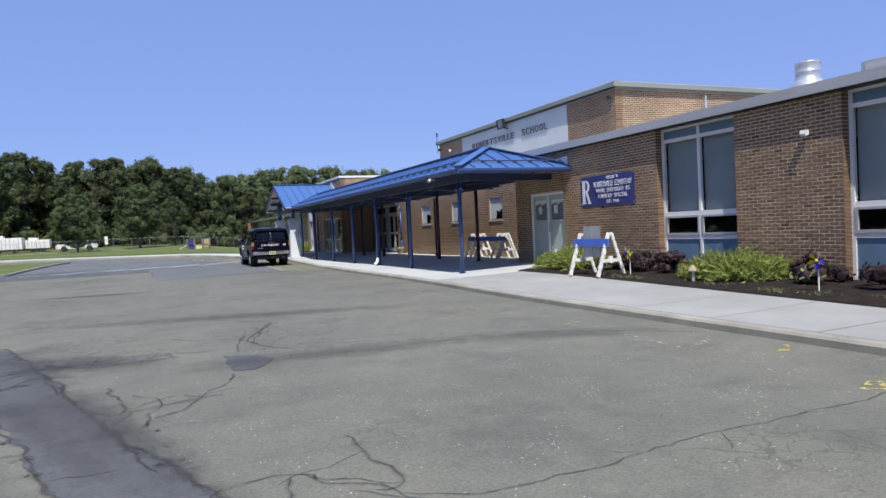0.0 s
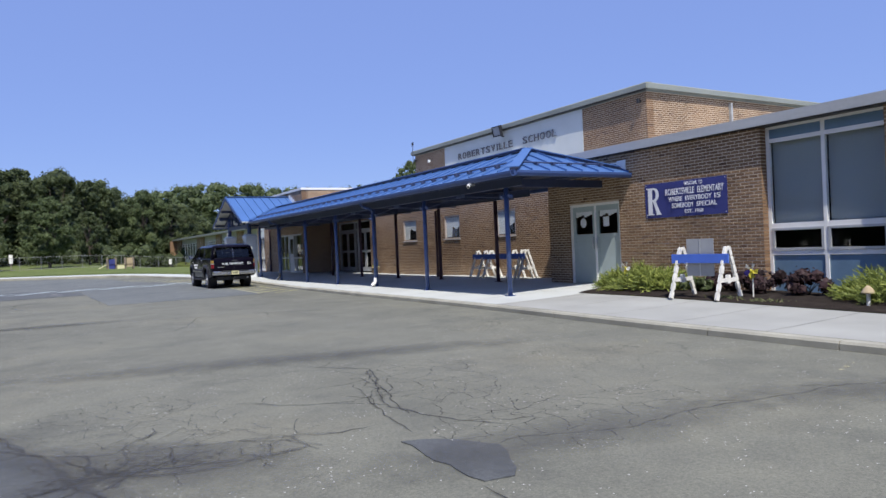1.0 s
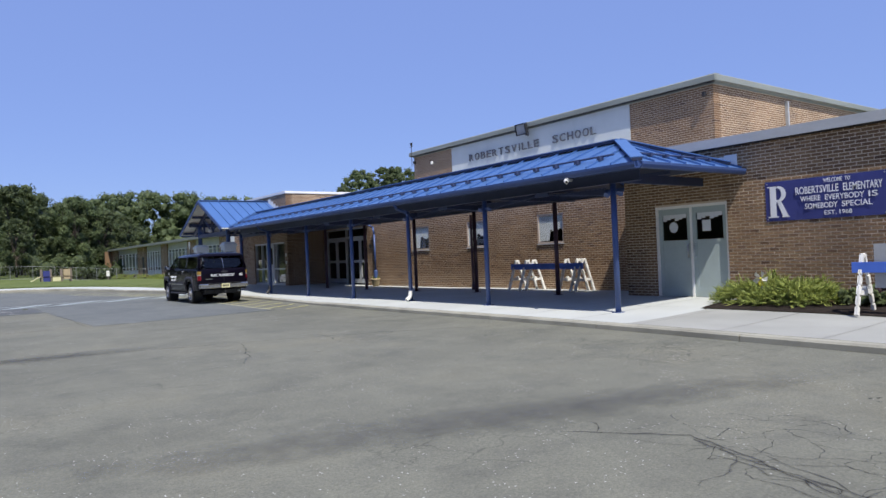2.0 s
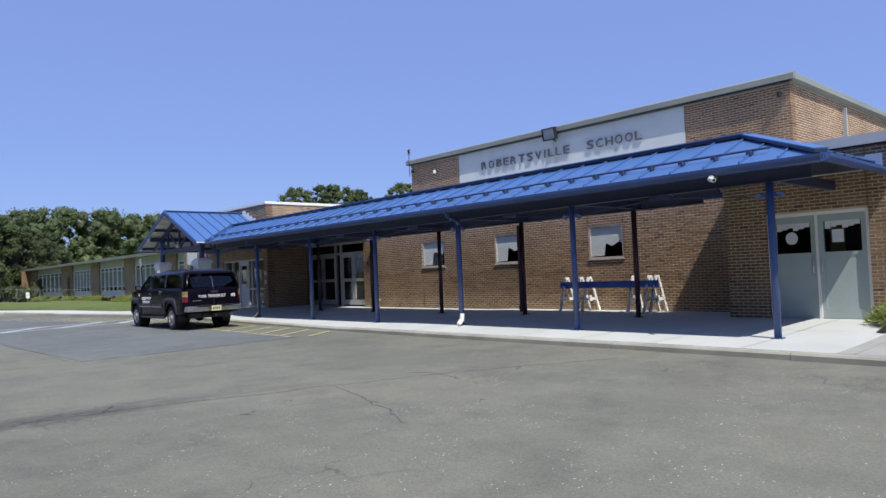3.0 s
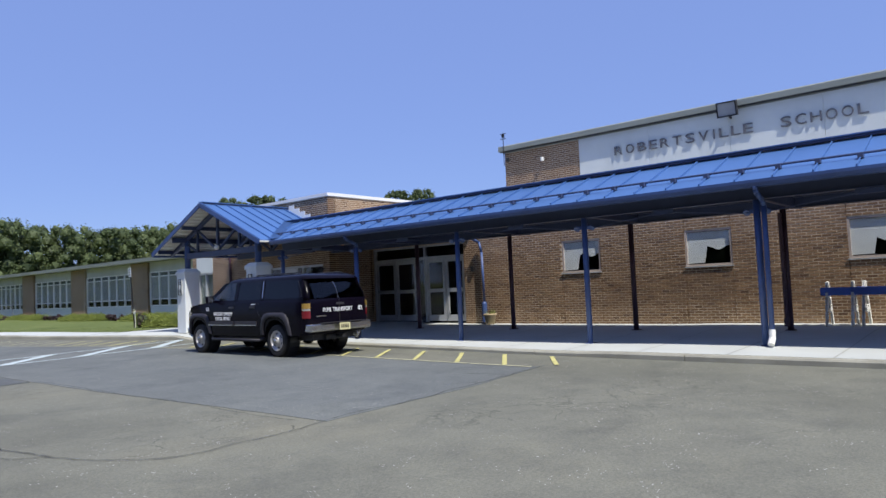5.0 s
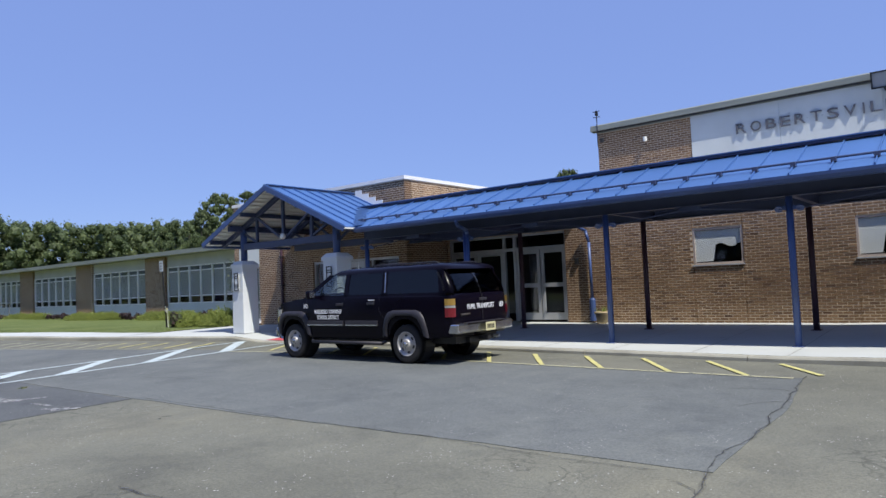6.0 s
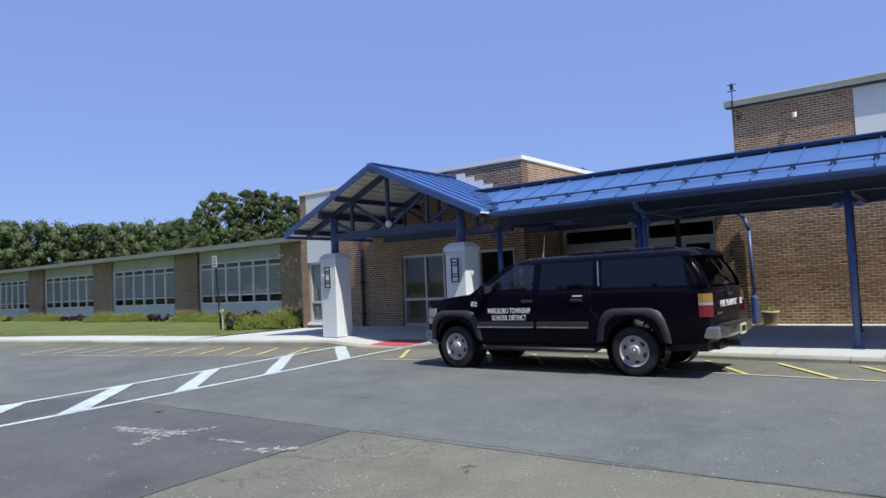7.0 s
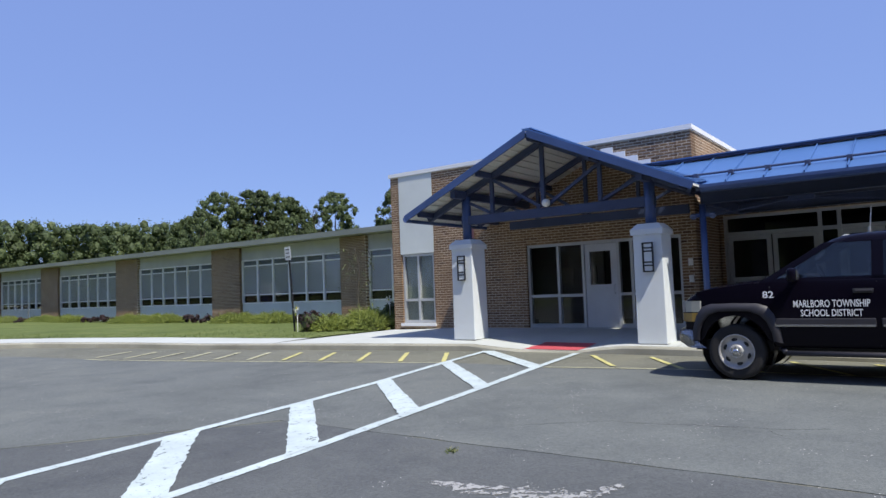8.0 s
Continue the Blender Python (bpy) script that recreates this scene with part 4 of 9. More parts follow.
for x, y in lawn_edge:
    if y > 110:
        break
    row = [bm.verts.new((x + (19.0 - x) * f if f else x, y + (6 if x < 2 else 0) * f, land(x + (19 - x) * f, y) + 0.15)) for f in (0, 0.2, 0.4, 0.6, 0.8, 1.0)]
    if prev:
        for a in range(5):
            bm.faces.new((prev[a], prev[a + 1], row[a + 1], row[a]))
    prev = row
lawn = tagged(part("lawn", bm, GRASS), "mown front lawn between pavement and classrooms", "lawn", kind="structure")

isl = spline([(-5.7, 42.0), (-5.75, 46), (-5.6, 51), (-4.9, 55), (-4.3, 57.2), (-5.2, 57.6), (-8, 57.5), (-14, 57), (-14, 42), (-8, 41.3), (-6.2, 41.4), (-5.7, 42.0)], 0.6)
bm = bmesh.new()
f = bm.faces.new([bm.verts.new((p.x, p.y, land(p.x, p.y) + 0.12)) for p in isl[:-1]])
bmesh.ops.triangulate(bm, faces=[f])
tagged(part("grass_island", bm, GRASS), "grass island with a kerb in the drive", "traffic island", kind="structure")
bm = bmesh.new()
out = offset(isl, 0.14)
a = [bm.verts.new((p.x, p.y, land(p.x, p.y) - 0.02)) for p in out]
b = [bm.verts.new((p.x, p.y, land(p.x, p.y) + 0.12)) for p in out]
c = [bm.verts.new((p.x, p.y, land(p.x, p.y) + 0.126)) for p in isl]
for i in range(len(isl) - 1):
    bm.faces.new((a[i], a[i + 1], b[i + 1], b[i]))
    bm.faces.new((b[i], b[i + 1], c[i + 1], c[i]))
tagged(part("kerb_island", bm, CONCRETE_OLD), "concrete kerb round the grass island", "kerb", kind="structure")


# ---- brick walls ----
class Wall:
    """A brick wall facing west (runs along y at x = at) or south (runs along x at y = at), with openings through it."""

    def __init__(self, name, faces, at, u0, u1, z0, z1, openings=(), thick=0.3, label="", singles=None):
        self.faces, self.at = faces, at
        self.ob = thing(name, self.put(u0, z0, 0.1), label or "brown brick wall in running bond", "wall", kind="structure")
        bm = bmesh.new()
        us = sorted({u0, u1, *(o[0] for o in openings), *(o[1] for o in openings)})
        us = [u for u in us if u0 <= u <= u1]
        for a, b in zip(us, us[1:]):
            cuts = sorted((o[2], o[3]) for o in openings if o[0] <= a + 1e-6 and o[1] >= b - 1e-6)
            z = z0
            for c, d in cuts + [(z1, z1)]:
                if c > z + 1e-6:
                    self.block(bm, a + 0.012, b - 0.012, z, c, 0.0035, thick)
                z = max(z, d)
        part("core", bm, MORTAR, self.ob, "mortar joints")
        L, H, gap = 0.203, 0.0677, 0.0155
        rnd = random.Random(hash_name(name))
        verts, faces_, k, singles_left = [], [], 0, 300 if singles else 0
        full = None
        z = z0 + gap / 2
        course = 0
        while z + H - gap < z1 + 0.02:
            zt = min(z + H - gap, z1)
            free = [(u0, u1)]
            for o in openings:
                if o[2] < zt - 0.01 and o[3] > z + 0.01:
                    free = [s for a, b in free for s in ((a, min(b, o[0])), (max(a, o[1]), b)) if s[1] - s[0] > 0.03]
            for a, b in free:
                u = u0 + (course % 2) * L / 2 - L
                while u < b:
                    p, q = max(u + gap / 2, a + 0.002), min(u + L - gap / 2, b - 0.002)
                    if p - a < 0.06:
                        p = a + 0.002
                    if b - q < 0.06:
                        q = b - 0.002
                    if u + L - a > 0.06 and b - u > 0.06:
                        jut = rnd.uniform(-0.0018, 0.0018)
                        if singles_left and singles[0] <= p and q <= singles[1] and singles[2] <= z and zt <= singles[3] and q - p > L - gap - 0.001:
                            if full is None:
                                fb = bmesh.new()
                                self.block(fb, 0, L - gap, 0, H - gap, 0, 0.03, True)
                                full = bpy.data.meshes.new("brick")
                                bmesh.ops.recalc_face_normals(fb, faces=fb.faces)
                                fb.to_mesh(full)
                                fb.free()
                                full.materials.append(BRICK)
                            ob = new("brick", full)
                            ob.parent = self.ob
                            ob.location = self.put(p, z, jut) - self.put(u0, z0, 0.1)
                            singles_left -= 1
                        else:
                            d = 0.004
                            back = thick - 0.015 if p <= a + 0.01 or q >= b - 0.01 else 0.02
                            ring = [self.put(m, n, w) for w, mm in ((back, 0), (jut + 0.002, 0), (jut, d)) for m, n in ((p + mm, z + mm), (q - mm, z + mm), (q - mm, zt - mm), (p + mm, zt - mm))]
                            base = self.put(u0, z0, 0.1)
                            verts += [v - base for v in ring]
                            for r in (0, 4):
                                faces_ += [(k + r + i, k + r + (i + 1) % 4, k + r + 4 + (i + 1) % 4, k + r + 4 + i) for i in range(4)]
                            faces_.append((k + 8, k + 9, k + 10, k + 11))
                            k += 12
                    u += L
            z += H
            course += 1
        me = bpy.data.meshes.new("brickwork")
        me.from_pydata(verts, [], faces_)
        me.materials.append(BRICK)
        ob = new("brickwork", me)
        ob.parent = self.ob
        tagged(ob, kind="stuff")

    def put(self, u, z, depth):
        return Vector((self.at + depth, u, z)) if self.faces == 'W' else Vector((u, self.at + depth, z))

    def block(self, bm, a, b, z0, z1, d0, d1, local=False):
        if self.faces == 'W':
            o = 0 if local else self.at
            box(bm, o + d0, o + d1, a, b, z0, z1)
        else:
            o = 0 if local else self.at
            box(bm, a, b, o + d0, o + d1, z0, z1)


def hash_name(name):
    return sum((i + 1) * ord(c) for i, c in enumerate(name))


# ---- school: classroom wing beside the car park ----
WX = 12.15
WINDOWS_S = [(8.62 - 2.34, 8.62), (10.98, 13.30)]
DOOR_S = (17.24, 19.11)
wall_south = Wall("wall_south_wing", 'W', WX, -6.0, 19.98, 0.12, 3.48,
                  [(a, b, 0.12, 3.48) for a, b in WINDOWS_S] + [(*DOOR_S, 0.12, 2.32)], label="brown brick wall between tall classroom windows", singles=(14.0, 17.2, 0.75, 2.4))


def plain_wall(name, x0, x1, y0, y1, z0, z1, material=BRICK, label="plain brown brick wall"):
    return tagged(part(name, boxed(x0, x1, y0, y1, z0, z1), material), label, "wall", kind="structure")


def pane(bm_at, parent, name="pane", material=None):
    ob = part(name, bm_at, material or GLASS, parent)
    ob.visible_shadow = False
    return ob


def tall_window(name, y0, y1):
    """Full-height classroom window: blind above, small vents below, spandrel at the foot."""
    w = thing(name, (WX + 0.2, y0, 0.15), "tall aluminium classroom window with grey blinds lowered", "window", kind="structure")
    x0, x1, ym = WX + 0.17, WX + 0.25, (y0 + y1) / 2
    for y in (y0 + 0.035, ym, y1 - 0.035):
        part("mullion", boxed(x0, x1, y - 0.035, y + 0.035, 0.15, 3.48), FRAME_WHITE, w)
    for z, h in ((0.95, 0.045), (1.49, 0.05), (3.20, 0.04), (3.46, 0.03)):
        for a, b in ((y0 + 0.07, ym - 0.035), (ym + 0.035, y1 - 0.07)):
            part("transom", boxed(x0 + 0.004, x1 - 0.004, a, b, z - h, z + h), FRAME_WHITE, w)
    for a, b in ((y0 + 0.07, ym - 0.035), (ym + 0.035, y1 - 0.07)):
        part("spandrel", boxed(x0 + 0.025, x1 - 0.02, a, b, 0.15, 0.905), SPANDREL, w, "blue spandrel panel")
        bm = bmesh.new()
        for p, q, r, s in ((a, a + 0.05, 1.0, 1.44), (b - 0.05, b, 1.0, 1.44), (a + 0.05, b - 0.05, 1.0, 1.045), (a + 0.05, b - 0.05, 1.395, 1.44)):
            box(bm, x0 - 0.012, x0 + 0.03, p, q, r, s)
        part("vent_sash", bm, ALUMINIUM, w)
        pane(boxed(x0 + 0.02, x0 + 0.026, a + 0.05, b - 0.05, 1.045, 1.395), w)
        pane(boxed(x0 + 0.02, x0 + 0.026, a, b, 1.54, 3.16), w)
        part("top_panel", boxed(x0 + 0.02, x0 + 0.04, a, b, 3.24, 3.43), SPANDREL, w)
        n = 26
        bm = bmesh.new()
        for i in range(n):
            z = 1.52 + (3.17 - 1.52) * i / n
            bar(bm, (x1 + 0.05, a, z + 0.035), (x1 + 0.05, b, z + 0.035), 0.006, 0.0634, up=(0.06, 0, 1))
        part("blind", bm, BLIND, w, "lowered grey slatted blind")
    return w


for k, (a, b) in enumerate(WINDOWS_S):
    w = tall_window(f"window_{k + 1}", a, b)
bm = bmesh.new()
box(bm, WX + 0.14, WX + 0.19, 7.4, 7.95, 0.28, 0.62)
for i in range(9):
    box(bm, WX + 0.125, WX + 0.14, 7.42, 7.93, 0.30 + i * 0.035, 0.315 + i * 0.035)
tagged(part("wall_grille", bm, DARK), "dark ventilation grille set in the spandrel", "vent")

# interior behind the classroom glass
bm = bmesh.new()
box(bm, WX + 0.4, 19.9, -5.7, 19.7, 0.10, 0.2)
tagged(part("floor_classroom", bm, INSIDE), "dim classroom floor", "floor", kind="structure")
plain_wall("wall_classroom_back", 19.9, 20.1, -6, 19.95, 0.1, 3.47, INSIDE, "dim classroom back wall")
plain_wall("wall_south_end", WX + 0.3, 20.0, -6.2, -6.0, 0.0, 3.47)
plain_wall("wall_south_return", WX + 0.3, 16.4, 19.7, 19.975, 0.0, 3.47)
rnd = random.Random(8)
for k in range(9):
    y = 6.6 + k * 0.8
    sh = thing("desk", (13.2 + rnd.uniform(0, 1), y, 0.2), "school desk seen dimly behind the glass", "desk", "classroom desks")
    x = sh.location.x
    part("desktop", boxed(x - 0.3, x + 0.3, y - 0.28, y + 0.28, 0.9, 0.93), TIMBER, sh)
    for dx in (-0.26, 0.26):
        for dy in (-0.24, 0.24):
            part("leg", boxed(x + dx - 0.015, x + dx + 0.015, y + dy - 0.015, y + dy + 0.015, 0.2, 0.9), GALV, sh)

# flat roof with its fascia
bm = bmesh.new()
box(bm, 12.05, 26.0, -6.3, 20.12, 3.52, 3.65)
roof_s = tagged(part("roof_south_wing", bm, FASCIA), "flat roof with a weathered white metal fascia", "roof", kind="structure")
part("fascia_edge", boxed(12.00, 12.046, -6.35, 20.15, 3.50, 3.695), FASCIA, roof_s)
part("drip_edge", boxed(12.05, 12.46, -6.3, 20.1, 3.483, 3.517), DARK, roof_s)


def double_door(name, y0, y1, z0, z1, x, paint, label, handle_mid=True):
    """A pair of metal doors in a frame, dark glass in the upper half."""
    d = thing(name, (x, y0, z0), label, "door", kind="structure")
    ym, f = (y0 + y1) / 2, 0.06
    bm = bmesh.new()
    box(bm, x - 0.02, x + 0.12, y0, y0 + f, z0, z1)
    box(bm, x - 0.02, x + 0.12, y1 - f, y1, z0, z1)
    box(bm, x - 0.02, x + 0.12, y0 + f, y1 - f, z1 - f, z1)
    box(bm, x - 0.012, x + 0.1, ym - 0.025, ym + 0.025, z0, z1 - f)
    part("frame", bm, FRAME_WHITE, d)
    for k, (a, b) in enumerate(((y0 + f + 0.004, ym - 0.029), (ym + 0.029, y1 - f - 0.004))):
        gz0, gz1 = z0 + 0.62 * (z1 - z0), z1 - f - 0.14
        bm = bmesh.new()
        for p, q, r, s in ((a, a + 0.09, z0 + 0.01, z1 - f - 0.005), (b - 0.09, b, z0 + 0.01, z1 - f - 0.005), (a + 0.09, b - 0.09, z0 + 0.01, z0 + 0.2), (a + 0.09, b - 0.09, gz1, z1 - f - 0.005), (a + 0.09, b - 0.09, gz0 - 0.06, gz0)):
            box(bm, x + 0.02, x + 0.07, p, q, r, s)
        leaf = part("leaf", bm, paint, d)
        part("lower_panel", boxed(x + 0.032, x + 0.055, a + 0.09, b - 0.09, z0 + 0.2, gz0 - 0.06), paint, leaf)
        pane(boxed(x + 0.04, x + 0.046, a + 0.09, b - 0.09, gz0, gz1), leaf)
        h = bmesh.new()
        y = b - 0.05 if k == 0 else a + 0.05
        tube(h, [(x + 0.02, y, z0 + 0.92), (x - 0.04, y, z0 + 0.94), (x - 0.04, y, z0 + 1.2), (x + 0.02, y, z0 + 1.22)], 0.016)
        part("handle", h, GALV, leaf, "steel pull handle", smooth=True)
    return d


door = double_door("door_1", *DOOR_S, 0.2, 2.32, WX + 0.06, DOOR_PAINT, "pale green double doors with dark upper glass and taped paper")
x = WX + 0.094
n = 14
bm = bmesh.new()
bm.faces.new([bm.verts.new((x, 18.66 + 0.12 * math.cos(6.283 * i / n), 1.82 + 0.13 * math.sin(6.283 * i / n))) for i in range(n)])
part("notice", bm, BLIND_PALE, door, "round white paper notice")
part("notice", boxed(x - 0.002, x, 17.70, 17.91, 1.70, 1.95), BLIND_PALE, door, "white paper notice")
for a, b in ((17.41, 18.03), (18.31, 18.94)):
    bm = bmesh.new()
    for i in range(6):
        y = a + (b - a) * i / 6
        box(bm, x - 0.003, x, y, y + (b - a) / 6 - 0.002, 2.03 - 0.03 * ((i * 7) % 3), 2.12)
    part("paper_border", bm, BLIND_PALE, door, "white scalloped paper border")

# banner beside the door
banner = thing("banner", (WX - 0.02, 14.1, 1.8), "navy vinyl welcome banner with white lettering tied to the brick wall", "banner")
by0, by1, bz0, bz1, bx = 14.10, 16.36, 1.81, 2.62, WX - 0.012
bm = bmesh.new()
cols_n = 18
prev = None
for i in range(cols_n + 1):
    y = by0 + (by1 - by0) * i / cols_n
    dx = 0.008 * math.sin(i * 1.1) * math.sin(math.pi * i / cols_n)
    row = [bm.verts.new((bx + dx + e, y, z)) for e in (0, 0.006) for z in (bz0, bz1)]
    if prev:
        for p, q in ((0, 1), (2, 3), (0, 2), (1, 3)):
            bm.faces.new((prev[p], prev[q], row[q], row[p]))
    prev = row
part("sheet", bm, BANNER, banner)
tx = bx - 0.014
def serif_r(u0, w, z0, h, x, t=0.004):
    """A bold serif capital: stem, bowl, leg and slab serifs joined into one letter."""
    put = lambda p, q, d: (x + d, u0 - p * w, z0 + q * h)
    bm = bmesh.new()
    bowl = [(0.42, 1.0)] + [(0.52 + 0.38 * math.cos(a), 0.745 + 0.255 * math.sin(a)) for a in (math.pi / 2 - math.pi * i / 14 for i in range(15))] + [(0.42, 0.49)]
    hole = [(0.42, 0.56)] + [(0.50 + 0.18 * math.cos(a), 0.745 + 0.185 * math.sin(a)) for a in (-math.pi / 2 + math.pi * i / 14 for i in range(15))] + [(0.42, 0.93)]
    for i in range(len(bowl) - 1):
        quad = [bowl[i], bowl[i + 1], hole[len(hole) - 2 - i], hole[len(hole) - 1 - i]]
        prism(bm, quad, put, 0, t)
    for pts in ([(0.12, 0.03), (0.42, 0.03), (0.42, 0.97), (0.12, 0.97)], [(0.0, 0.0), (0.54, 0.0), (0.54, 0.035), (0.0, 0.035)], [(0.0, 0.965), (0.5, 0.965), (0.5, 1.0), (0.0, 1.0)],
                [(0.46, 0.50), (0.66, 0.52), (0.98, 0.035), (0.72, 0.035)], [(0.68, 0.0), (1.04, 0.0), (1.04, 0.035), (0.68, 0.035)]):
        prism(bm, pts, put, 0, t)
    return bm


part("letter_r", serif_r(16.31, 0.42, 1.885, 0.64, tx - 0.002), WHITE_INK, banner, "large white serif letter R")
for text, size, z, wd in (("WELCOME TO", 0.115, 2.505, 0.50), ("ROBERTSVILLE ELEMENTARY", 0.205, 2.315, 1.60), ("WHERE EVERYBODY IS", 0.150, 2.165, 1.40), ("SOMEBODY SPECIAL", 0.150, 2.015, 1.24), ("EST. 1968", 0.115, 1.88, 0.50)):
    y = 14.96 + wd / 2
    per = wd / (len(text) - 0.4 * text.count(" "))
    for word in text.split():
        w = per * len(word)
        write("word", word, size, (tx, y - w / 2, z), WHITE_INK, banner, bold=True, width=w * 0.95)
        y -= w + per * 0.6
for y in (by0 + 0.04, by1 - 0.04):
    for z in (bz0 + 0.04, bz1 - 0.04):
        part("eyelet", rod(bmesh.new(), (bx - 0.006, y, z), (bx + 0.004, y, z), 0.014, n=8), GALV, banner)

# small wall floodlight with its bracket, camera
lamp = thing("wall_light", (WX, 9.3, 2.8), "small white wall light on the brick pier", "wall light")
bm = bmesh.new()
box(bm, WX - 0.025, WX, 9.26, 9.34, 2.81, 2.90)
part("back_plate", bm, PLASTIC_WHITE, lamp)
bm = bmesh.new()
prism(bm, [(0, 0), (0.09, -0.02), (0.11, 0.02), (0.09, 0.09), (0, 0.09)], lambda p, q, w: (WX - 0.025 - p, w, 2.80 + q), 9.245, 9.355)
part("hood", bm, PLASTIC_WHITE, lamp)
part("lens", boxed(WX - 0.11, WX - 0.04, 9.265, 9.335, 2.765, 2.78), LAMP_CLEAR, lamp)

# roof plant on the classroom wing
vent = thing("roof_ventilator", (15.5, 11.9, 3.62), "galvanised mushroom roof ventilator", "roof vent")
bm = bmesh.new()
lathe(bm, [(0.30, 3.62), (0.30, 4.24), (0.425, 4.25), (0.43, 4.30), (0.42, 4.325), (0.36, 4.42), (0.30, 4.47), (0.278, 4.49), (0.272, 4.66), (0.280, 4.67), (0.272, 4.68), (0.272, 4.86), (0.285, 4.875), (0.28, 4.90), (0.07, 4.93)], 28, at=(15.5, 11.83, 0))
part("cowl", bm, GALV, vent, smooth=True)
small = thing("roof_ventilator", (22.0, 20.96, 6.2), "small galvanised vent cap on the hall roof", "roof vent")
bm = bmesh.new()
lathe(bm, [(0.10, 6.20), (0.10, 6.34), (0.18, 6.345), (0.185, 6.37), (0.14, 6.43), (0.05, 6.46)], 18, at=(22.0, 20.96, 0))
part("cap", bm, GALV, small, smooth=True)
unit = thing("rooftop_unit", (15.5, 8.7, 3.62), "grey rooftop air handling unit", "roof unit")
part("casing", boxed(14.6, 16.5, 7.5, 9.93, 3.75, 4.42, 0.02), GALV, unit)
bm = bmesh.new()
for i in range(4):
    box(bm, 14.585, 14.6, 7.6 + i * 0.57, 8.12 + i * 0.57, 3.85, 4.36)
box(bm, 14.9, 16.2, 9.93, 9.945, 3.9, 4.3)
part("panel", bm, FASCIA, unit)
part("base_rail", boxed(14.7, 16.4, 7.6, 9.83, 3.62, 3.75), DARK, unit)

# ---- school: hall (tall block) with its sign ----
GX, GY0, GY1, GTOP = 16.315, 19.97, 35.4, 6.00
wall_hall = Wall("wall_hall", 'W', GX, GY0, GY1, 3.35, GTOP, [(22.93, 32.45, 3.35, GTOP)], label="brown brick wall of the tall school hall", singles=(20.1, 22.9, 4.4, 5.95))
plain_wall("panel_backing", GX + 0.03, GX + 0.29, 22.93, 32.45, 3.35, GTOP, WHITE_PANEL, "white panelled wall of the hall")
panel = thing("sign_panel", (GX, 22.93, 3.35), "white painted fascia panels behind the school name", "wall panel", kind="structure")
for i in range(4):
    a = 22.93 + 9.52 * i / 4
    part("panel", boxed(GX - 0.012, GX + 0.028, a + (0.003 if i else 0), a + 2.377, 3.40, 6.035), WHITE_PANEL, panel)
Wall("wall_hall_south", 'S', GY0 + 0.003, GX + 0.295, 30.0, 3.62, GTOP, label="brown brick south wall of the hall")
plain_wall("wall_hall_east", 29.7, 30.0, GY0 + 0.3, GY1 - 0.3, 0, GTOP)
plain_wall("wall_hall_north", GX + 0.3, 30.0, GY1 - 0.3, GY1, 0, GTOP)
roof_h = tagged(part("roof_hall", boxed(GX - 0.02, 30.1, GY0 - 0.02, GY1 + 0.02, GTOP + 0.002, 6.20), ROOF_EDGE), "flat hall roof with a pale metal edge", "roof", kind="structure")


def metal_edge(outline_lo, name, parent):
    bm = bmesh.new()
    prism(bm, [(0, 0.05), (-0.155, 0.06), (-0.15, 0.215), (-0.11, 0.25), (0.1, 0.26), (0.1, 0.05)], outline_lo[0], outline_lo[1], outline_lo[2])
    return part(name, bm, ROOF_EDGE, parent)


part("drip_line", boxed(GX - 0.15, GX - 0.02, GY0 - 0.1, GY1 + 0.1, GTOP + 0.036, GTOP + 0.05), DARK, roof_h)
metal_edge((lambda p, q, w: (GX - 0.014 + p, w, GTOP + q + 0.002), GY0 - 0.16, GY1 + 0.16), "roof_edge", roof_h)
metal_edge((lambda p, q, w: (w, GY0 - 0.022 + p, GTOP + q + 0.002), GX - 0.12, 30.1), "roof_edge", roof_h)
bm = bmesh.new()
bar(bm, (20.42, GY0 - 0.05, 3.7), (20.42, GY0 - 0.05, 5.88), 0.10, 0.08, up=(1, 0, 0))
tagged(part("downpipe", bm, FASCIA), "pale metal downpipe on the hall wall", "downpipe")
write_root = thing("school_name", (GX - 0.03, 27.8, 5.25), "raised dark metal letters spelling the school name", "lettering")
letters = {"ROBERTSVILLE": (31.25, 27.02), "SCHOOL": (26.40, 24.28)}
for word, (ya, yb) in letters.items():
    n = len(word)
    wts = [0.55 if c in "I" else 0.85 if c in "LE" else 1.0 for c in word]
    total = sum(wts)
    y = ya
    for c, wt in zip(word, wts):
        cell = (ya - yb) * wt / total
        me = lettering(c, 0.40, 0.03, False)
        xs = [v.co.x for v in me.vertices]
        wd = max(xs) - min(xs)
        want = 0.05 if c == "I" else min(0.27, cell * 0.78)
        me.transform(Matrix.Translation((-(max(xs) + min(xs)) / 2, 0, 0)))
        if c != "I":
            me.transform(Matrix.Diagonal((want / wd, 1, 1, 1)))
        me.transform(Matrix.Translation(Vector((GX - 0.045, y - cell / 2, 5.27)) - ORIGIN[write_root.name]) @ FACING_WEST)
        me.materials.append(LETTER)
        part("letter", me, LETTER, write_root)
        y -= cell
bm = bmesh.new()
for word, (ya, yb) in letters.items():
    for i in range(len(word) * 2):
        y = ya + (yb - ya) * (i + 0.5) / (len(word) * 2)
        rod(bm, (GX - 0.04, y, 5.40), (GX - 0.012, y, 5.40), 0.006, n=6)
part("stud", bm, LETTER, write_root, kind="stuff")

flood = thing("floodlight", (GX - 0.1, 27.85, 5.8), "black square floodlight on the hall fascia", "floodlight")
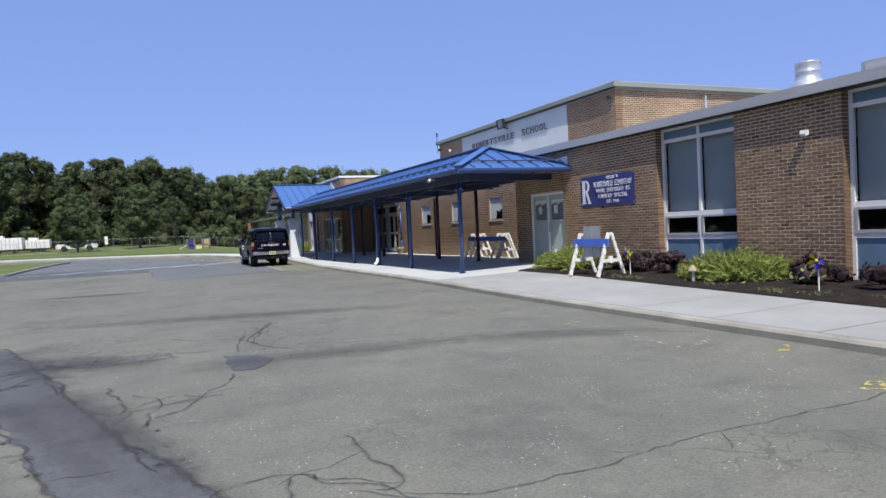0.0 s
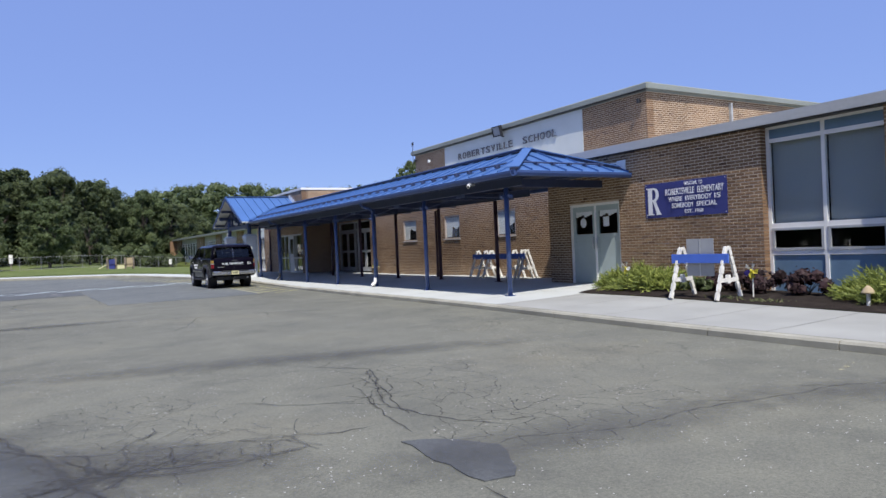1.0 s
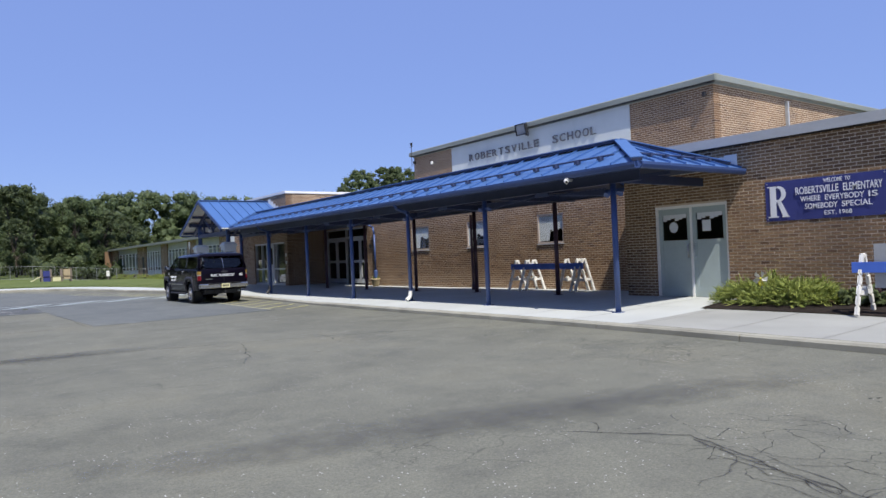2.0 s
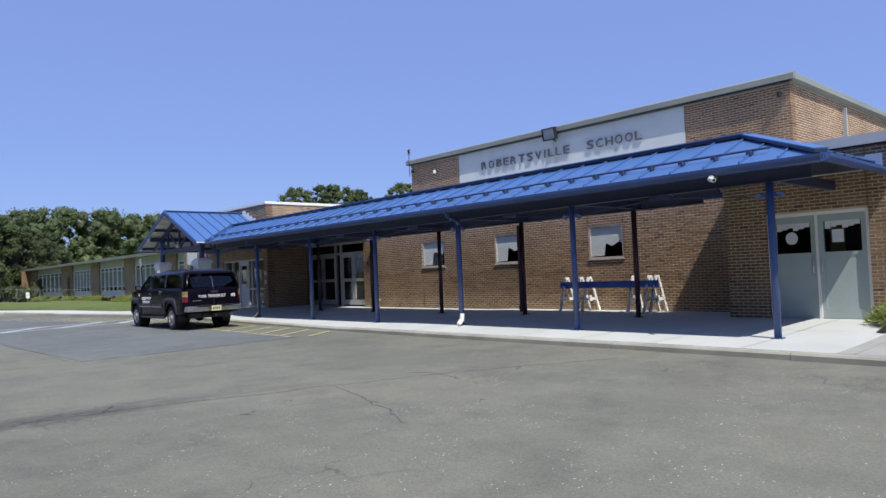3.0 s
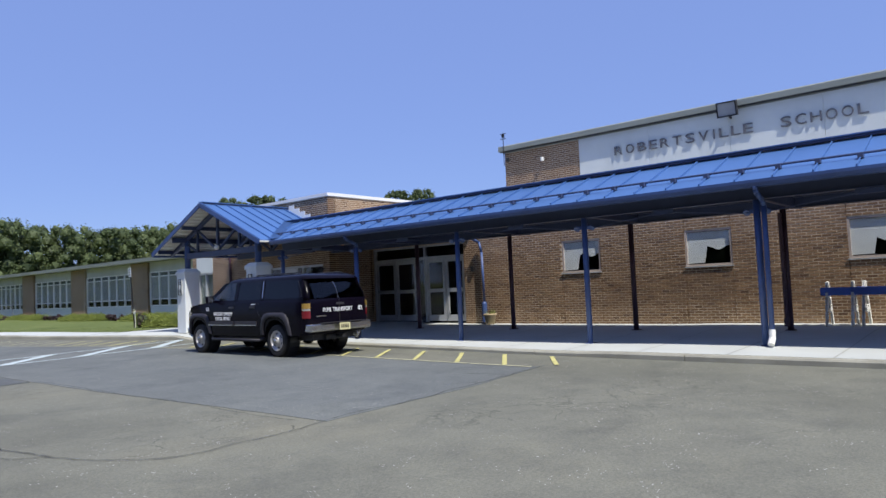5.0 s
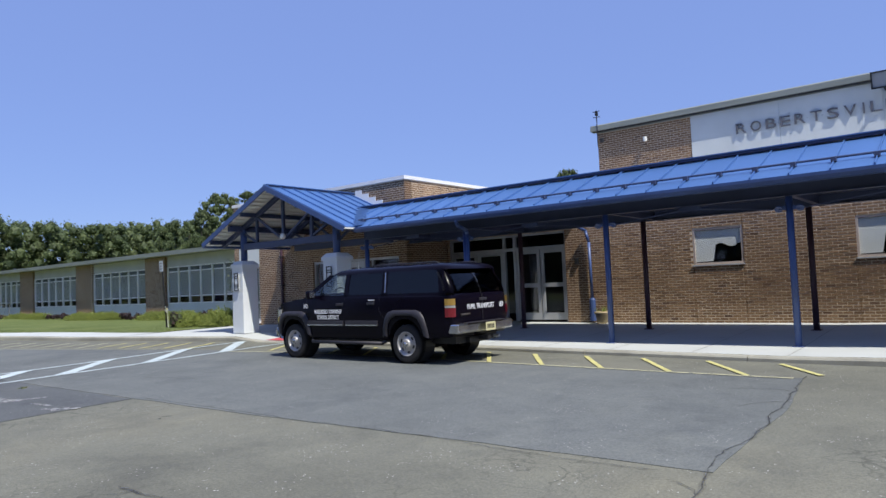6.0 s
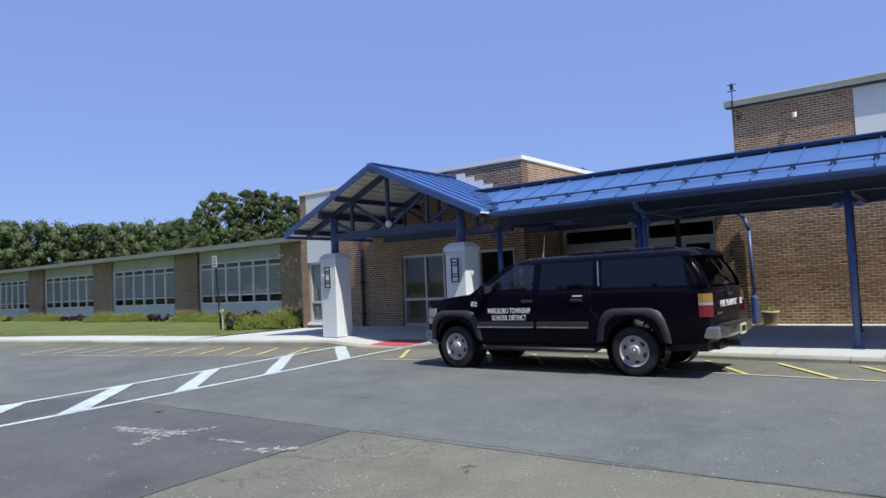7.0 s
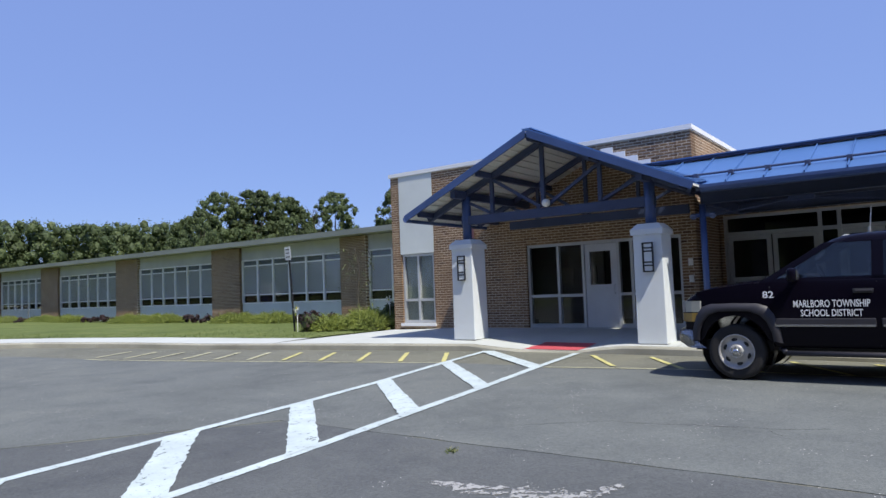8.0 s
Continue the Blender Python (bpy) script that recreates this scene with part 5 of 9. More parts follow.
tilt = Matrix.Translation((GX - 0.34, 27.62, 5.98)) @ Matrix.Rotation(radians(-12), 4, 'Y')
bm = bmesh.new()
for x0, x1, y0, y1, z0, z1 in ((-0.09, 0.05, -0.27, -0.235, -0.21, 0.21), (-0.09, 0.05, 0.235, 0.27, -0.21, 0.21), (-0.09, 0.05, -0.235, 0.235, -0.21, -0.175), (-0.09, 0.05, -0.235, 0.235, 0.175, 0.21), (0.02, 0.10, -0.2, 0.2, -0.15, 0.15)):
    box(bm, x0, x1, y0, y1, z0, z1)
bm.transform(tilt)
part("housing", bm, DARK, flood)
bm = boxed(-0.06, -0.045, -0.235, 0.235, -0.175, 0.175)
bm.transform(tilt)
part("lens", bm, PLASTIC_GREY, flood, "pale glass lens")
bm = bmesh.new()
tube(bm, [(GX - 0.02, 27.62, 5.78), (GX - 0.16, 27.62, 5.80), (GX - 0.30, 27.62, 5.95)], 0.03)
part("bracket", bm, DARK, flood)
for y, z in ((20.2, 5.72), (35.2, 5.74), (33.8, 5.55)):
    c = thing("security_camera", (GX, y, z), "small dark security camera under the hall roof edge" if z > 5.6 else "small white sensor on the hall brickwork", "camera")
    bm = bmesh.new()
    rod(bm, (GX, y, z), (GX - 0.13, y, z + 0.02), 0.025)
    part("arm", bm, DARK if z > 5.6 else PLASTIC_WHITE, c)
    bm = bmesh.new()
    rod(bm, (GX - 0.12, y, z - 0.06), (GX - 0.12, y, z + 0.07), 0.055, 0.06, 12)
    part("head", bm, DARK if z > 5.6 else PLASTIC_WHITE, c)
mast = thing("antenna", (GX - 0.05, 35.35, 5.5), "thin rooftop antenna mast at the hall corner", "antenna")
bm = bmesh.new()
rod(bm, (GX - 0.17, 35.32, 5.55), (GX - 0.17, 35.32, 6.72), 0.014, n=6)
part("mast", bm, DARK, mast)
bm = bmesh.new()
for z in (6.5, 6.68):
    bar(bm, (GX - 0.17, 35.2, z), (GX - 0.17, 35.44, z), 0.02)
box(bm, GX - 0.20, GX - 0.13, 35.28, 35.36, 6.55, 6.66)
part("element", bm, DARK, mast)

# ---- school: lobby wall behind the covered walkway ----
LX = 13.54
LOBBY_W = [(23.42, 24.55), (27.0, 28.15), (30.5, 31.7)]
ENTRY = (35.3, 39.5)
wall_lobby = Wall("wall_lobby", 'W', LX, 19.98, 39.58, 0.1, 3.3, [(a, b, 1.62, 2.53) for a, b in LOBBY_W] + [(*ENTRY, 0.1, 2.8)],
                  label="brown brick lobby wall behind the covered walkway", singles=(25.0, 30.4, 0.6, 1.6))
tagged(part("roof_lobby", boxed(LX - 0.05, GX + 0.1, 19.99, 39.58, 3.302, 3.42), FASCIA), "flat lobby roof", "roof", kind="structure")
# lobby surfaces coloured near black to read as an unlit room
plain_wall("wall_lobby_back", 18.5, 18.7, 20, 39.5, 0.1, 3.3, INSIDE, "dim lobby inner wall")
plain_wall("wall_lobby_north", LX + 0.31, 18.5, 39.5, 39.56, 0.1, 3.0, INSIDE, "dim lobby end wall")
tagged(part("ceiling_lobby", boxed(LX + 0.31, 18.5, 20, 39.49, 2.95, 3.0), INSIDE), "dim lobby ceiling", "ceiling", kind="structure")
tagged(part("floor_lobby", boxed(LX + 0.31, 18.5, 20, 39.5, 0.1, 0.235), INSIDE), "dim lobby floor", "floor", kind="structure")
for k, (a, b) in enumerate(LOBBY_W):
    w = thing(f"window_{k + 3}", (LX, a, 1.62), "small square window with a half-raised pale blind", "window", kind="structure")
    x = LX + 0.012
    bm = bmesh.new()
    f = 0.05
    box(bm, x, x + 0.08, a, a + f, 1.62, 2.53)
    box(bm, x, x + 0.08, b - f, b, 1.62, 2.53)
    box(bm, x, x + 0.08, a + f, b - f, 1.62, 1.62 + f)
    box(bm, x, x + 0.08, a + f, b - f, 2.53 - f, 2.53)
    part("frame", bm, FRAME_TAN, w)
    part("sill", boxed(LX - 0.03, x - 0.002, a - 0.02, b + 0.02, 1.585, 1.618), ALUMINIUM, w)
    pane(boxed(x + 0.03, x + 0.036, a + f, b - f, 1.68, 2.47), w)
    # pale blind: half lowered and gathered to the north side
    bm = bmesh.new()
    drop = 1.98 + 0.04 * k
    m = 9
    pts = [(b - f, 1.69), (b - f, 2.47), (a + f, 2.47)] + [(a + f + (b - a - 2 * f - 0.42) * i / m, drop + 0.03 + 0.05 * math.sin(i * 0.9 + k)) for i in range(m)] + [(b - f - 0.42, 1.70)]
    prism(bm, pts, lambda p, q, d: (d, p, q), x + 0.040, x + 0.047)
    part("blind", bm, BLIND_PALE, w, "pale roller blind hanging unevenly")

# flat soffit that closes the entrance recess between the walkway and the lobby
recess = tagged(part("roof_recess", boxed(12.32, LX - 0.055, 34.9, 39.58, 3.10, 3.30), FASCIA), "flat roof over the entrance recess", "roof", kind="structure")
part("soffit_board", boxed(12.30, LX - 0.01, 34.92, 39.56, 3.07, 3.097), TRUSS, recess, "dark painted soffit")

# main doors: two pairs with sidelights and a transom
entry = thing("door_2", (LX, ENTRY[0], 0.2), "aluminium entrance doors with dark glass and a transom light", "door", kind="structure")
x = LX + 0.10
bm = bmesh.new()
ys = [35.3, 36.2, 37.06, 37.44, 38.42, 39.5]
for y in (35.33, 37.06, 37.44, 39.47):
    box(bm, x, x + 0.11, y - 0.04, y + 0.04, 0.2, 2.8)
for a, b in ((35.37, 37.02), (37.10, 37.40), (37.48, 39.43)):
    for z, h in ((2.36, 0.045), (2.77, 0.03)):
        box(bm, x + 0.003, x + 0.107, a, b, z - h, z + h)
part("frame", bm, ALUMINIUM, entry)
for a, b in ((35.375, 36.18), (36.21, 37.015), (37.485, 38.44), (38.47, 39.425)):
    bm = bmesh.new()
    for p, q, r, s in ((a, a + 0.10, 0.25, 2.31), (b - 0.10, b, 0.25, 2.31), (a + 0.10, b - 0.10, 0.25, 0.45), (a + 0.10, b - 0.10, 2.2, 2.31), (a + 0.10, b - 0.10, 1.2, 1.32)):
        box(bm, x + 0.03, x + 0.08, p, q, r, s)
    leaf = part("leaf", bm, ALUMINIUM, entry)
    pane(boxed(x + 0.05, x + 0.056, a + 0.10, b - 0.10, 0.45, 1.2), leaf)
    pane(boxed(x + 0.05, x + 0.056, a + 0.10, b - 0.10, 1.32, 2.2), leaf)
    h = bmesh.new()
    tube(h, [(x + 0.03, b - 0.05, 1.1), (x - 0.02, b - 0.05, 1.1), (x - 0.02, b - 0.05, 1.4), (x + 0.03, b - 0.05, 1.4)], 0.011)
    part("handle", h, GALV, leaf)
pane(boxed(x + 0.05, x + 0.056, 37.10, 37.40, 0.2, 2.315), entry)
for a, b in ((35.37, 37.02), (37.10, 37.40), (37.48, 39.43)):
    pane(boxed(x + 0.05, x + 0.056, a, b, 2.405, 2.74), entry)
pipe = thing("downspout", (LX - 0.1, 34.5, 0.2), "blue painted downspout on the lobby wall", "downspout")
bm = bmesh.new()
tube(bm, [(LX - 0.35, 34.72, 2.86), (LX - 0.10, 34.58, 2.72), (LX - 0.09, 34.5, 2.4), (LX - 0.09, 34.48, 0.85)], 0.042, 10)
part("pipe", bm, PAINT_BLUE, pipe, smooth=True)
bm = bmesh.new()
lathe(bm, [(0.085, 0.23), (0.085, 0.80), (0.06, 0.86)], 12, at=(LX - 0.09, 34.48, 0))
part("boot", bm, PAINT_BLUE, pipe, "blue cast boot at the foot")
wl = thing("wall_bracket", (LX - 0.05, 34.9, 1.9), "small dark fitting on the brick pier", "fitting")
part("fitting", boxed(LX - 0.07, LX, 34.88, 34.98, 1.82, 1.98), DARK, wl)

# ---- school: entrance block with parapet ----
NX, NY0, NY1, NTOP = 11.636, 39.6, 48.42, 4.66
FRONT = (39.95, 43.9)
wall_north = Wall("wall_entrance_block", 'W', NX, NY0, NY1, 0.1, NTOP, [(*FRONT, 0.1, 2.34), (46.9, 48.08, 0.3, 2.36), (46.88, 48.1, 2.36, NTOP)],
                  label="brown brick front wall of the entrance block", singles=(44.0, 46.8, 0.4, 2.0))
Wall("wall_entrance_south", 'S', NY0 + 0.002, NX + 0.31, 22.0, 0.1, NTOP, label="brown brick south wall of the entrance block")
plain_wall("wall_entrance_north", NX + 0.31, 22.0, NY1 - 0.3, NY1, 0, NTOP)
plain_wall("wall_entrance_east", 21.7, 22.0, NY0 + 0.32, NY1 - 0.32, 0, NTOP)
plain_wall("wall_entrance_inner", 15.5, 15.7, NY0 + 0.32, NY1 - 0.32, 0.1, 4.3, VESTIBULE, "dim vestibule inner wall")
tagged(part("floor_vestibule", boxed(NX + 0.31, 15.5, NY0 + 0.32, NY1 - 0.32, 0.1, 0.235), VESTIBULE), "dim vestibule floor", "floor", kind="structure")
roof_n = tagged(part("roof_entrance_block", boxed(NX + 0.31, 21.7, NY0 + 0.32, NY1 - 0.32, 4.3, 4.4), FASCIA), "flat roof of the entrance block", "roof", kind="structure")
for nm, a in (("coping", (NX - 0.04, NX + 0.34, NY0 - 0.04, NY1 + 0.04)), ("coping", (NX + 0.345, 22.04, NY0 - 0.04, NY0 + 0.34)), ("coping", (NX + 0.345, 22.04, NY1 - 0.34, NY1 + 0.04))):
    part(nm, boxed(*a, NTOP + 0.002, NTOP + 0.11), FLASHING, roof_n, "white metal coping")
bm = bmesh.new()
prism(bm, [(46.88, 2.36), (48.1, 2.36), (48.1, NTOP), (46.88, NTOP)], lambda p, q, w: (w, p, q), NX - 0.01, NX + 0.29)
tagged(part("wall_panel_white", bm, WHITE_PANEL), "white rendered panel above the end window", "wall panel", kind="structure")
w = thing("window_6", (NX, 46.9, 0.3), "narrow aluminium window under the white panel", "window", kind="structure")
x = NX + 0.05
bm = bmesh.new()
for y in (46.94, 47.5, 48.04):
    box(bm, x, x + 0.1, y - 0.035, y + 0.035, 0.36, 2.36)
for a, b in ((46.975, 47.465), (47.535, 48.005)):
    for z in (0.40, 1.02, 2.32):
        box(bm, x + 0.003, x + 0.097, a, b, z - 0.035, z + 0.035)
part("frame", bm, ALUMINIUM, w)
part("sill", boxed(NX - 0.07, NX + 0.15, 46.86, 48.12, 0.27, 0.355), FLASHING, w, "white sill")
for a, b in ((46.975, 47.465), (47.535, 48.005)):
    pane(boxed(x + 0.05, x + 0.056, a, b, 0.44, 0.985), w)
    pane(boxed(x + 0.05, x + 0.056, a, b, 1.055, 2.285), w)
part("blind", boxed(x + 0.11, x + 0.12, 46.92, 48.06, 0.36, 2.34), BLIND_END, w)
# shopfront: window, solid door, sidelight
front = thing("door_3", (NX, FRONT[0], 0.24), "shopfront windows either side of a pale grey door", "door", kind="structure")
x = NX + 0.06
bm = bmesh.new()
for y in (39.98, 41.13, 41.46, 42.36, 43.04, 43.87):
    box(bm, x, x + 0.12, y - 0.035, y + 0.035, 0.24, 2.34)
for a, b in ((40.015, 41.095), (41.165, 41.425), (42.395, 43.005), (43.075, 43.835)):
    for z, h in ((0.285, 0.045), (1.03, 0.035), (2.305, 0.035)):
        box(bm, x + 0.003, x + 0.117, a, b, z - h, z + h)
box(bm, x + 0.003, x + 0.117, 41.495, 42.325, 2.27, 2.34)
part("frame", bm, ALUMINIUM, front)
part("threshold", boxed(x - 0.012, x + 0.117, 39.945, 43.905, 0.08, 0.238), CONCRETE, front)
for a, b in ((40.015, 41.095), (41.165, 41.425), (42.395, 43.005), (43.075, 43.835)):
    pane(boxed(x + 0.05, x + 0.056, a, b, 0.33, 0.995), front)
    pane(boxed(x + 0.05, x + 0.056, a, b, 1.065, 2.27), front)
bm = bmesh.new()
for p, q, r, s in ((41.50, 41.66, 0.242, 2.26), (42.20, 42.32, 0.242, 2.26), (41.66, 42.20, 0.242, 1.27), (41.66, 42.20, 2.08, 2.26)):
    box(bm, x + 0.03, x + 0.08, p, q, r, s)
leaf = part("leaf", bm, DOOR_WHITE, front)
pane(boxed(x + 0.05, x + 0.056, 41.66, 42.20, 1.27, 2.08), leaf)
h = bmesh.new()
tube(h, [(x + 0.03, 41.57, 1.05), (x - 0.03, 41.57, 1.05), (x - 0.03, 41.57, 1.25), (x + 0.03, 41.57, 1.25)], 0.012)
part("handle", h, GALV, leaf)
for a, b, z0, z1 in ((42.95, 42.6, 1.35, 1.75), (43.7, 43.25, 1.3, 1.75)):
    pic = thing("picture_frame", (NX + 1.4, b, z0), "framed notice hanging inside the vestibule", "picture")
    part("frame", boxed(NX + 1.4, NX + 1.43, b, a, z0, z1), TIMBER, pic)
plain_wall("partition_vestibule", NX + 1.45, NX + 1.55, 42.4, 44.4, 0.235, 2.6, VESTIBULE, "dim partition inside the vestibule")
pipe = thing("drainpipe", (NX - 0.06, 45.5, 0.2), "dark drainpipe on the entrance block", "drainpipe")
bm = bmesh.new()
rod(bm, (NX - 0.07, 45.5, 0.24), (NX - 0.07, 45.5, 3.0), 0.05, n=10)
part("pipe", bm, PAINT_PLUM, pipe)
for z in (0.6, 1.6, 2.6):
    part("bracket", boxed(NX - 0.13, NX, 45.43, 45.57, z, z + 0.04), DARK, pipe)
for z in (1.62, 1.25):
    c = thing("call_box", (NX - 0.04, 39.75, z), "small pale call box beside the entrance", "call box")
    part("case", boxed(NX - 0.045, NX, 39.70, 39.80, z, z + 0.16, 0.006), PLASTIC_WHITE, c)

# ---- school: long classroom wing ----
CX, CY1 = 16.45, 108.0
bays = [(49.0, 53.95), (55.42, 62.1), (64.3, 71.1), (73.4, 80.5), (82.85, 89.4), (93.5, 104.5)]
open_door = (90.2, 91.6, 0.15, 2.5)
wall_wing = Wall("wall_classroom_wing", 'W', CX, NY1, CY1, 0.1, 3.6, [(a, b, 0.1, 3.6) for a, b in bays] + [open_door], label="brown brick piers of the long classroom wing")
roof_w = tagged(part("roof_classroom_wing", boxed(15.95, 27.0, NY1 + 0.02, CY1 + 0.5, 3.62, 3.84), FASCIA), "flat roof of the classroom wing with a deep pale fascia", "roof", kind="structure")
part("fascia_edge", boxed(15.90, 15.945, NY1 + 0.02, CY1 + 0.55, 3.62, 3.84), ROOF_EDGE, roof_w)
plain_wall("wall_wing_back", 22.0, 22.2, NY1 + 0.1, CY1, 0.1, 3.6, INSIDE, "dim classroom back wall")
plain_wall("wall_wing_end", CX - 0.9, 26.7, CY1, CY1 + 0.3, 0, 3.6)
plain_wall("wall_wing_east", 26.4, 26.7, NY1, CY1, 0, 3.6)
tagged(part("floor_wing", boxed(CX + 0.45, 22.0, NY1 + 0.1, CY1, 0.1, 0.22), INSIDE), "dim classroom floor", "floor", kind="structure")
plain_wall("door_4", CX + 0.1, CX + 0.2, open_door[0], open_door[1], 0.15, 2.5, DARK, "dark recessed side door")
rnd = random.Random(21)
for k, (a, b) in enumerate(bays):
    w = thing(f"window_{k + 7}", (CX + 0.15, a, 0.9), "ribbon of six-bay classroom windows with blinds", "window", kind="structure")
    x = CX + 0.15
    n = 6 if k else 4
    part("spandrel", boxed(x, x + 0.1, a, b, 0.1, 0.94), WHITE_PANEL, w, "white panel below the windows")
    part("header", boxed(x, x + 0.1, a, b, 3.02, 3.6), STUCCO_GREY, w, "white panel above the windows")
    for i in range(n + 1):
        y = a + 0.04 + (b - a - 0.08) * i / n
        part("mullion", boxed(x - 0.02, x + 0.09, y - 0.04, y + 0.04, 0.944, 3.016), FRAME_WHITE, w)
    for i in range(n):
        p, q = a + 0.08 + (b - a - 0.08) * i / n, a + (b - a - 0.08) * (i + 1) / n
        for z in (0.975, 1.36, 2.72, 2.985):
            part("transom", boxed(x - 0.005, x + 0.08, p + 0.001, q - 0.001, z - 0.03, z + 0.03), FRAME_WHITE, w)
    for i in range(n):
        p, q = a + 0.08 + (b - a - 0.08) * i / n, a + (b - a - 0.08) * (i + 1) / n
        pane(boxed(x + 0.04, x + 0.046, p, q, 1.005, 1.33), w)
        pane(boxed(x + 0.04, x + 0.046, p, q, 1.39, 2.69), w)
        pane(boxed(x + 0.04, x + 0.046, p, q, 2.75, 2.955), w)
        low = rnd.choice((1.30, 1.40, 1.40, 1.40, 1.42))
        part("blind", boxed(x + 0.056, x + 0.064, p + 0.004, q - 0.004, low, 2.715), BLIND_WING, w)
        # added grey sheet: stands in for dim room and sky reflection in the top pane
        part("top_light_backing", boxed(x + 0.056, x + 0.064, p + 0.004, q - 0.004, 2.725, 2.95), TOP_LIGHT_GREY, w)


# ---- covered walkway with a standing-seam roof ----
EX, RX, BX, EZ, RZ = 8.62, 10.51, 12.40, 2.97, 3.72
SY, HY = 16.85, 18.74
SLOPE = (RZ - EZ) / (RX - EX)
PY, PYS, PYN, PZ, PEZ, PX = 41.84, 38.65, 45.05, 4.42, 2.98, 8.18
PSL = (PZ - PEZ) / (PY - PYS)
VY = PYS + (RZ - PEZ) / PSL                                # where the walkway's ridge meets the porch roof
canopy = thing("covered_walkway", (9.1, 28, 0.15), "blue steel covered walkway with a standing-seam metal roof", "walkway canopy")
porch = thing("entrance_porch", (8.8, 41.7, 0.2), "gabled blue metal entrance porch on white tapered piers", "porch")


def west_z(x, y):
    return EZ + SLOPE * (x - EX)


def east_z(x, y):
    return RZ - SLOPE * (x - RX)


def south_z(x, y):
    return EZ + SLOPE * (y - SY)


def porch_s(x, y):
    return PEZ + PSL * (y - PYS)


def porch_n(x, y):
    return PZ - PSL * (y - PY)


def seam_roof(polys, axis, step, z, parent, deck=None):
    """Roof panels laid side by side along an axis, each with an upstanding seam on one edge; a deck beneath, pale
    unless one is given.
    """
    lo = min(p[axis] for poly in polys for p in poly)
    hi = max(p[axis] for poly in polys for p in poly)
    n = int(math.ceil((hi - lo) / step - 1e-6))
    for i in range(n):
        a, b = lo + i * step, min(hi, lo + (i + 1) * step)
        bm = bmesh.new()
        found = False
        for poly in polys:
            c = clip(clip(poly, axis, a + 0.002, True), axis, b - 0.002, False) if len(poly) > 2 else []
            if len(c) < 3:
                continue
            found = True
            prism(bm, c, lambda p, q, w: (p, q, z(p, q) + w), 0.0, 0.014)
            cut = sorted({round(p[1 - axis], 4) for p in clip(clip(poly, axis, a, True), axis, a + 0.02, False)})
            if len(cut) > 1:
                e = [(a + 0.011, cut[0]), (a + 0.011, cut[-1])] if axis == 0 else [(cut[0], a + 0.011), (cut[-1], a + 0.011)]
                bar(bm, (*e[0], z(*e[0]) + 0.032), (*e[1], z(*e[1]) + 0.032), 0.016, 0.044)
        if found:
            part("roof_panel", bm, ROOF_BLUE, parent)
        else:
            bm.free()
    bm = bmesh.new()
    for poly in polys:
        prism(bm, poly, lambda p, q, w: (p, q, z(p, q) + w), -0.045, -0.006)
    part("roof_deck", bm, deck or DECK, parent, "metal deck under the roof, coloured dark for shade" if deck else "pale metal deck under the roof")


# the walkway's deck is coloured dark to deepen the shade below it
seam_roof([[(EX, SY), (EX, PYS), (RX, VY), (RX, HY)]], 1, 0.61, west_z, canopy, DECK_SHADED)
seam_roof([[(RX, HY), (12.13, HY - (12.13 - RX)), (12.13, 39.55), (RX, 39.55)], [(12.13, 20.16), (BX, 20.16), (BX, 39.55), (12.13, 39.55)]], 1, 0.61, east_z, canopy, DECK_SHADED)
seam_roof([[(EX, SY), (12.13, SY), (12.13, HY - (12.13 - RX)), (RX, HY)]], 0, 0.50, south_z, canopy, DECK_SHADED)
seam_roof([[(PX, PYS), (EX, PYS), (RX, VY), (RX, PY), (PX, PY)], [(RX, VY), (NX - 0.01, PYS + (east_z(NX, 0) - PEZ) / PSL), (NX - 0.01, PY), (RX, PY)]], 0, 0.46, porch_s, porch)
seam_roof([[(PX, PY), (NX - 0.01, PY), (NX - 0.01, PYN), (PX, PYN)]], 0, 0.46, porch_n, porch)


def ridge_cap(a, b, w, parent, name="ridge_cap"):
    bm = bmesh.new()
    up = Vector((0, 0, 0.035))
    bar(bm, Vector(a) + up, Vector(b) + up, w, 0.022)
    part(name, bm, ROOF_BLUE, parent)
    bm = bmesh.new()
    bar(bm, a, b, w - 0.05, 0.055)
    part("ridge_vent", bm, TRUSS, parent, "dark vent strip under the cap")


ridge_cap((RX, HY, RZ + 0.045), (RX, VY, RZ + 0.045), 0.26, canopy)
ridge_cap((PX + 0.02, PY, PZ + 0.012), (NX, PY, PZ + 0.012), 0.22, porch)
ridge_cap((EX, SY, EZ + 0.045), (RX, HY, RZ + 0.045), 0.24, canopy, "hip_cap")
ridge_cap((12.13, HY - (12.13 - RX), east_z(12.13, 0) + 0.04), (RX, HY, RZ + 0.045), 0.24, canopy, "hip_cap")
bm = bmesh.new()
vs = [(EX - 0.12, PYS + 0.02), (EX + 0.14, PYS - 0.12), (RX + 0.14, VY - 0.14), (RX - 0.12, VY + 0.1)]
bm.faces.new([bm.verts.new((x, y, max(west_z(x, y), porch_s(x, y)) + 0.03)) for x, y in vs])
bmesh.ops.solidify(bm, geom=bm.faces[:], thickness=0.012)
part("valley_flashing", bm, ROOF_BLUE, canopy)

# snow guard: rail on small clamps at every second seam
bm = bmesh.new()
gx = EX + 0.46
rod(bm, (gx, SY + 0.9, west_z(gx, 0) + 0.10), (gx, PYS + 0.4, west_z(gx, 0) + 0.075), 0.020, n=8)
part("snow_rail", bm, TRUSS, canopy)
y = SY + 0.61 * 2
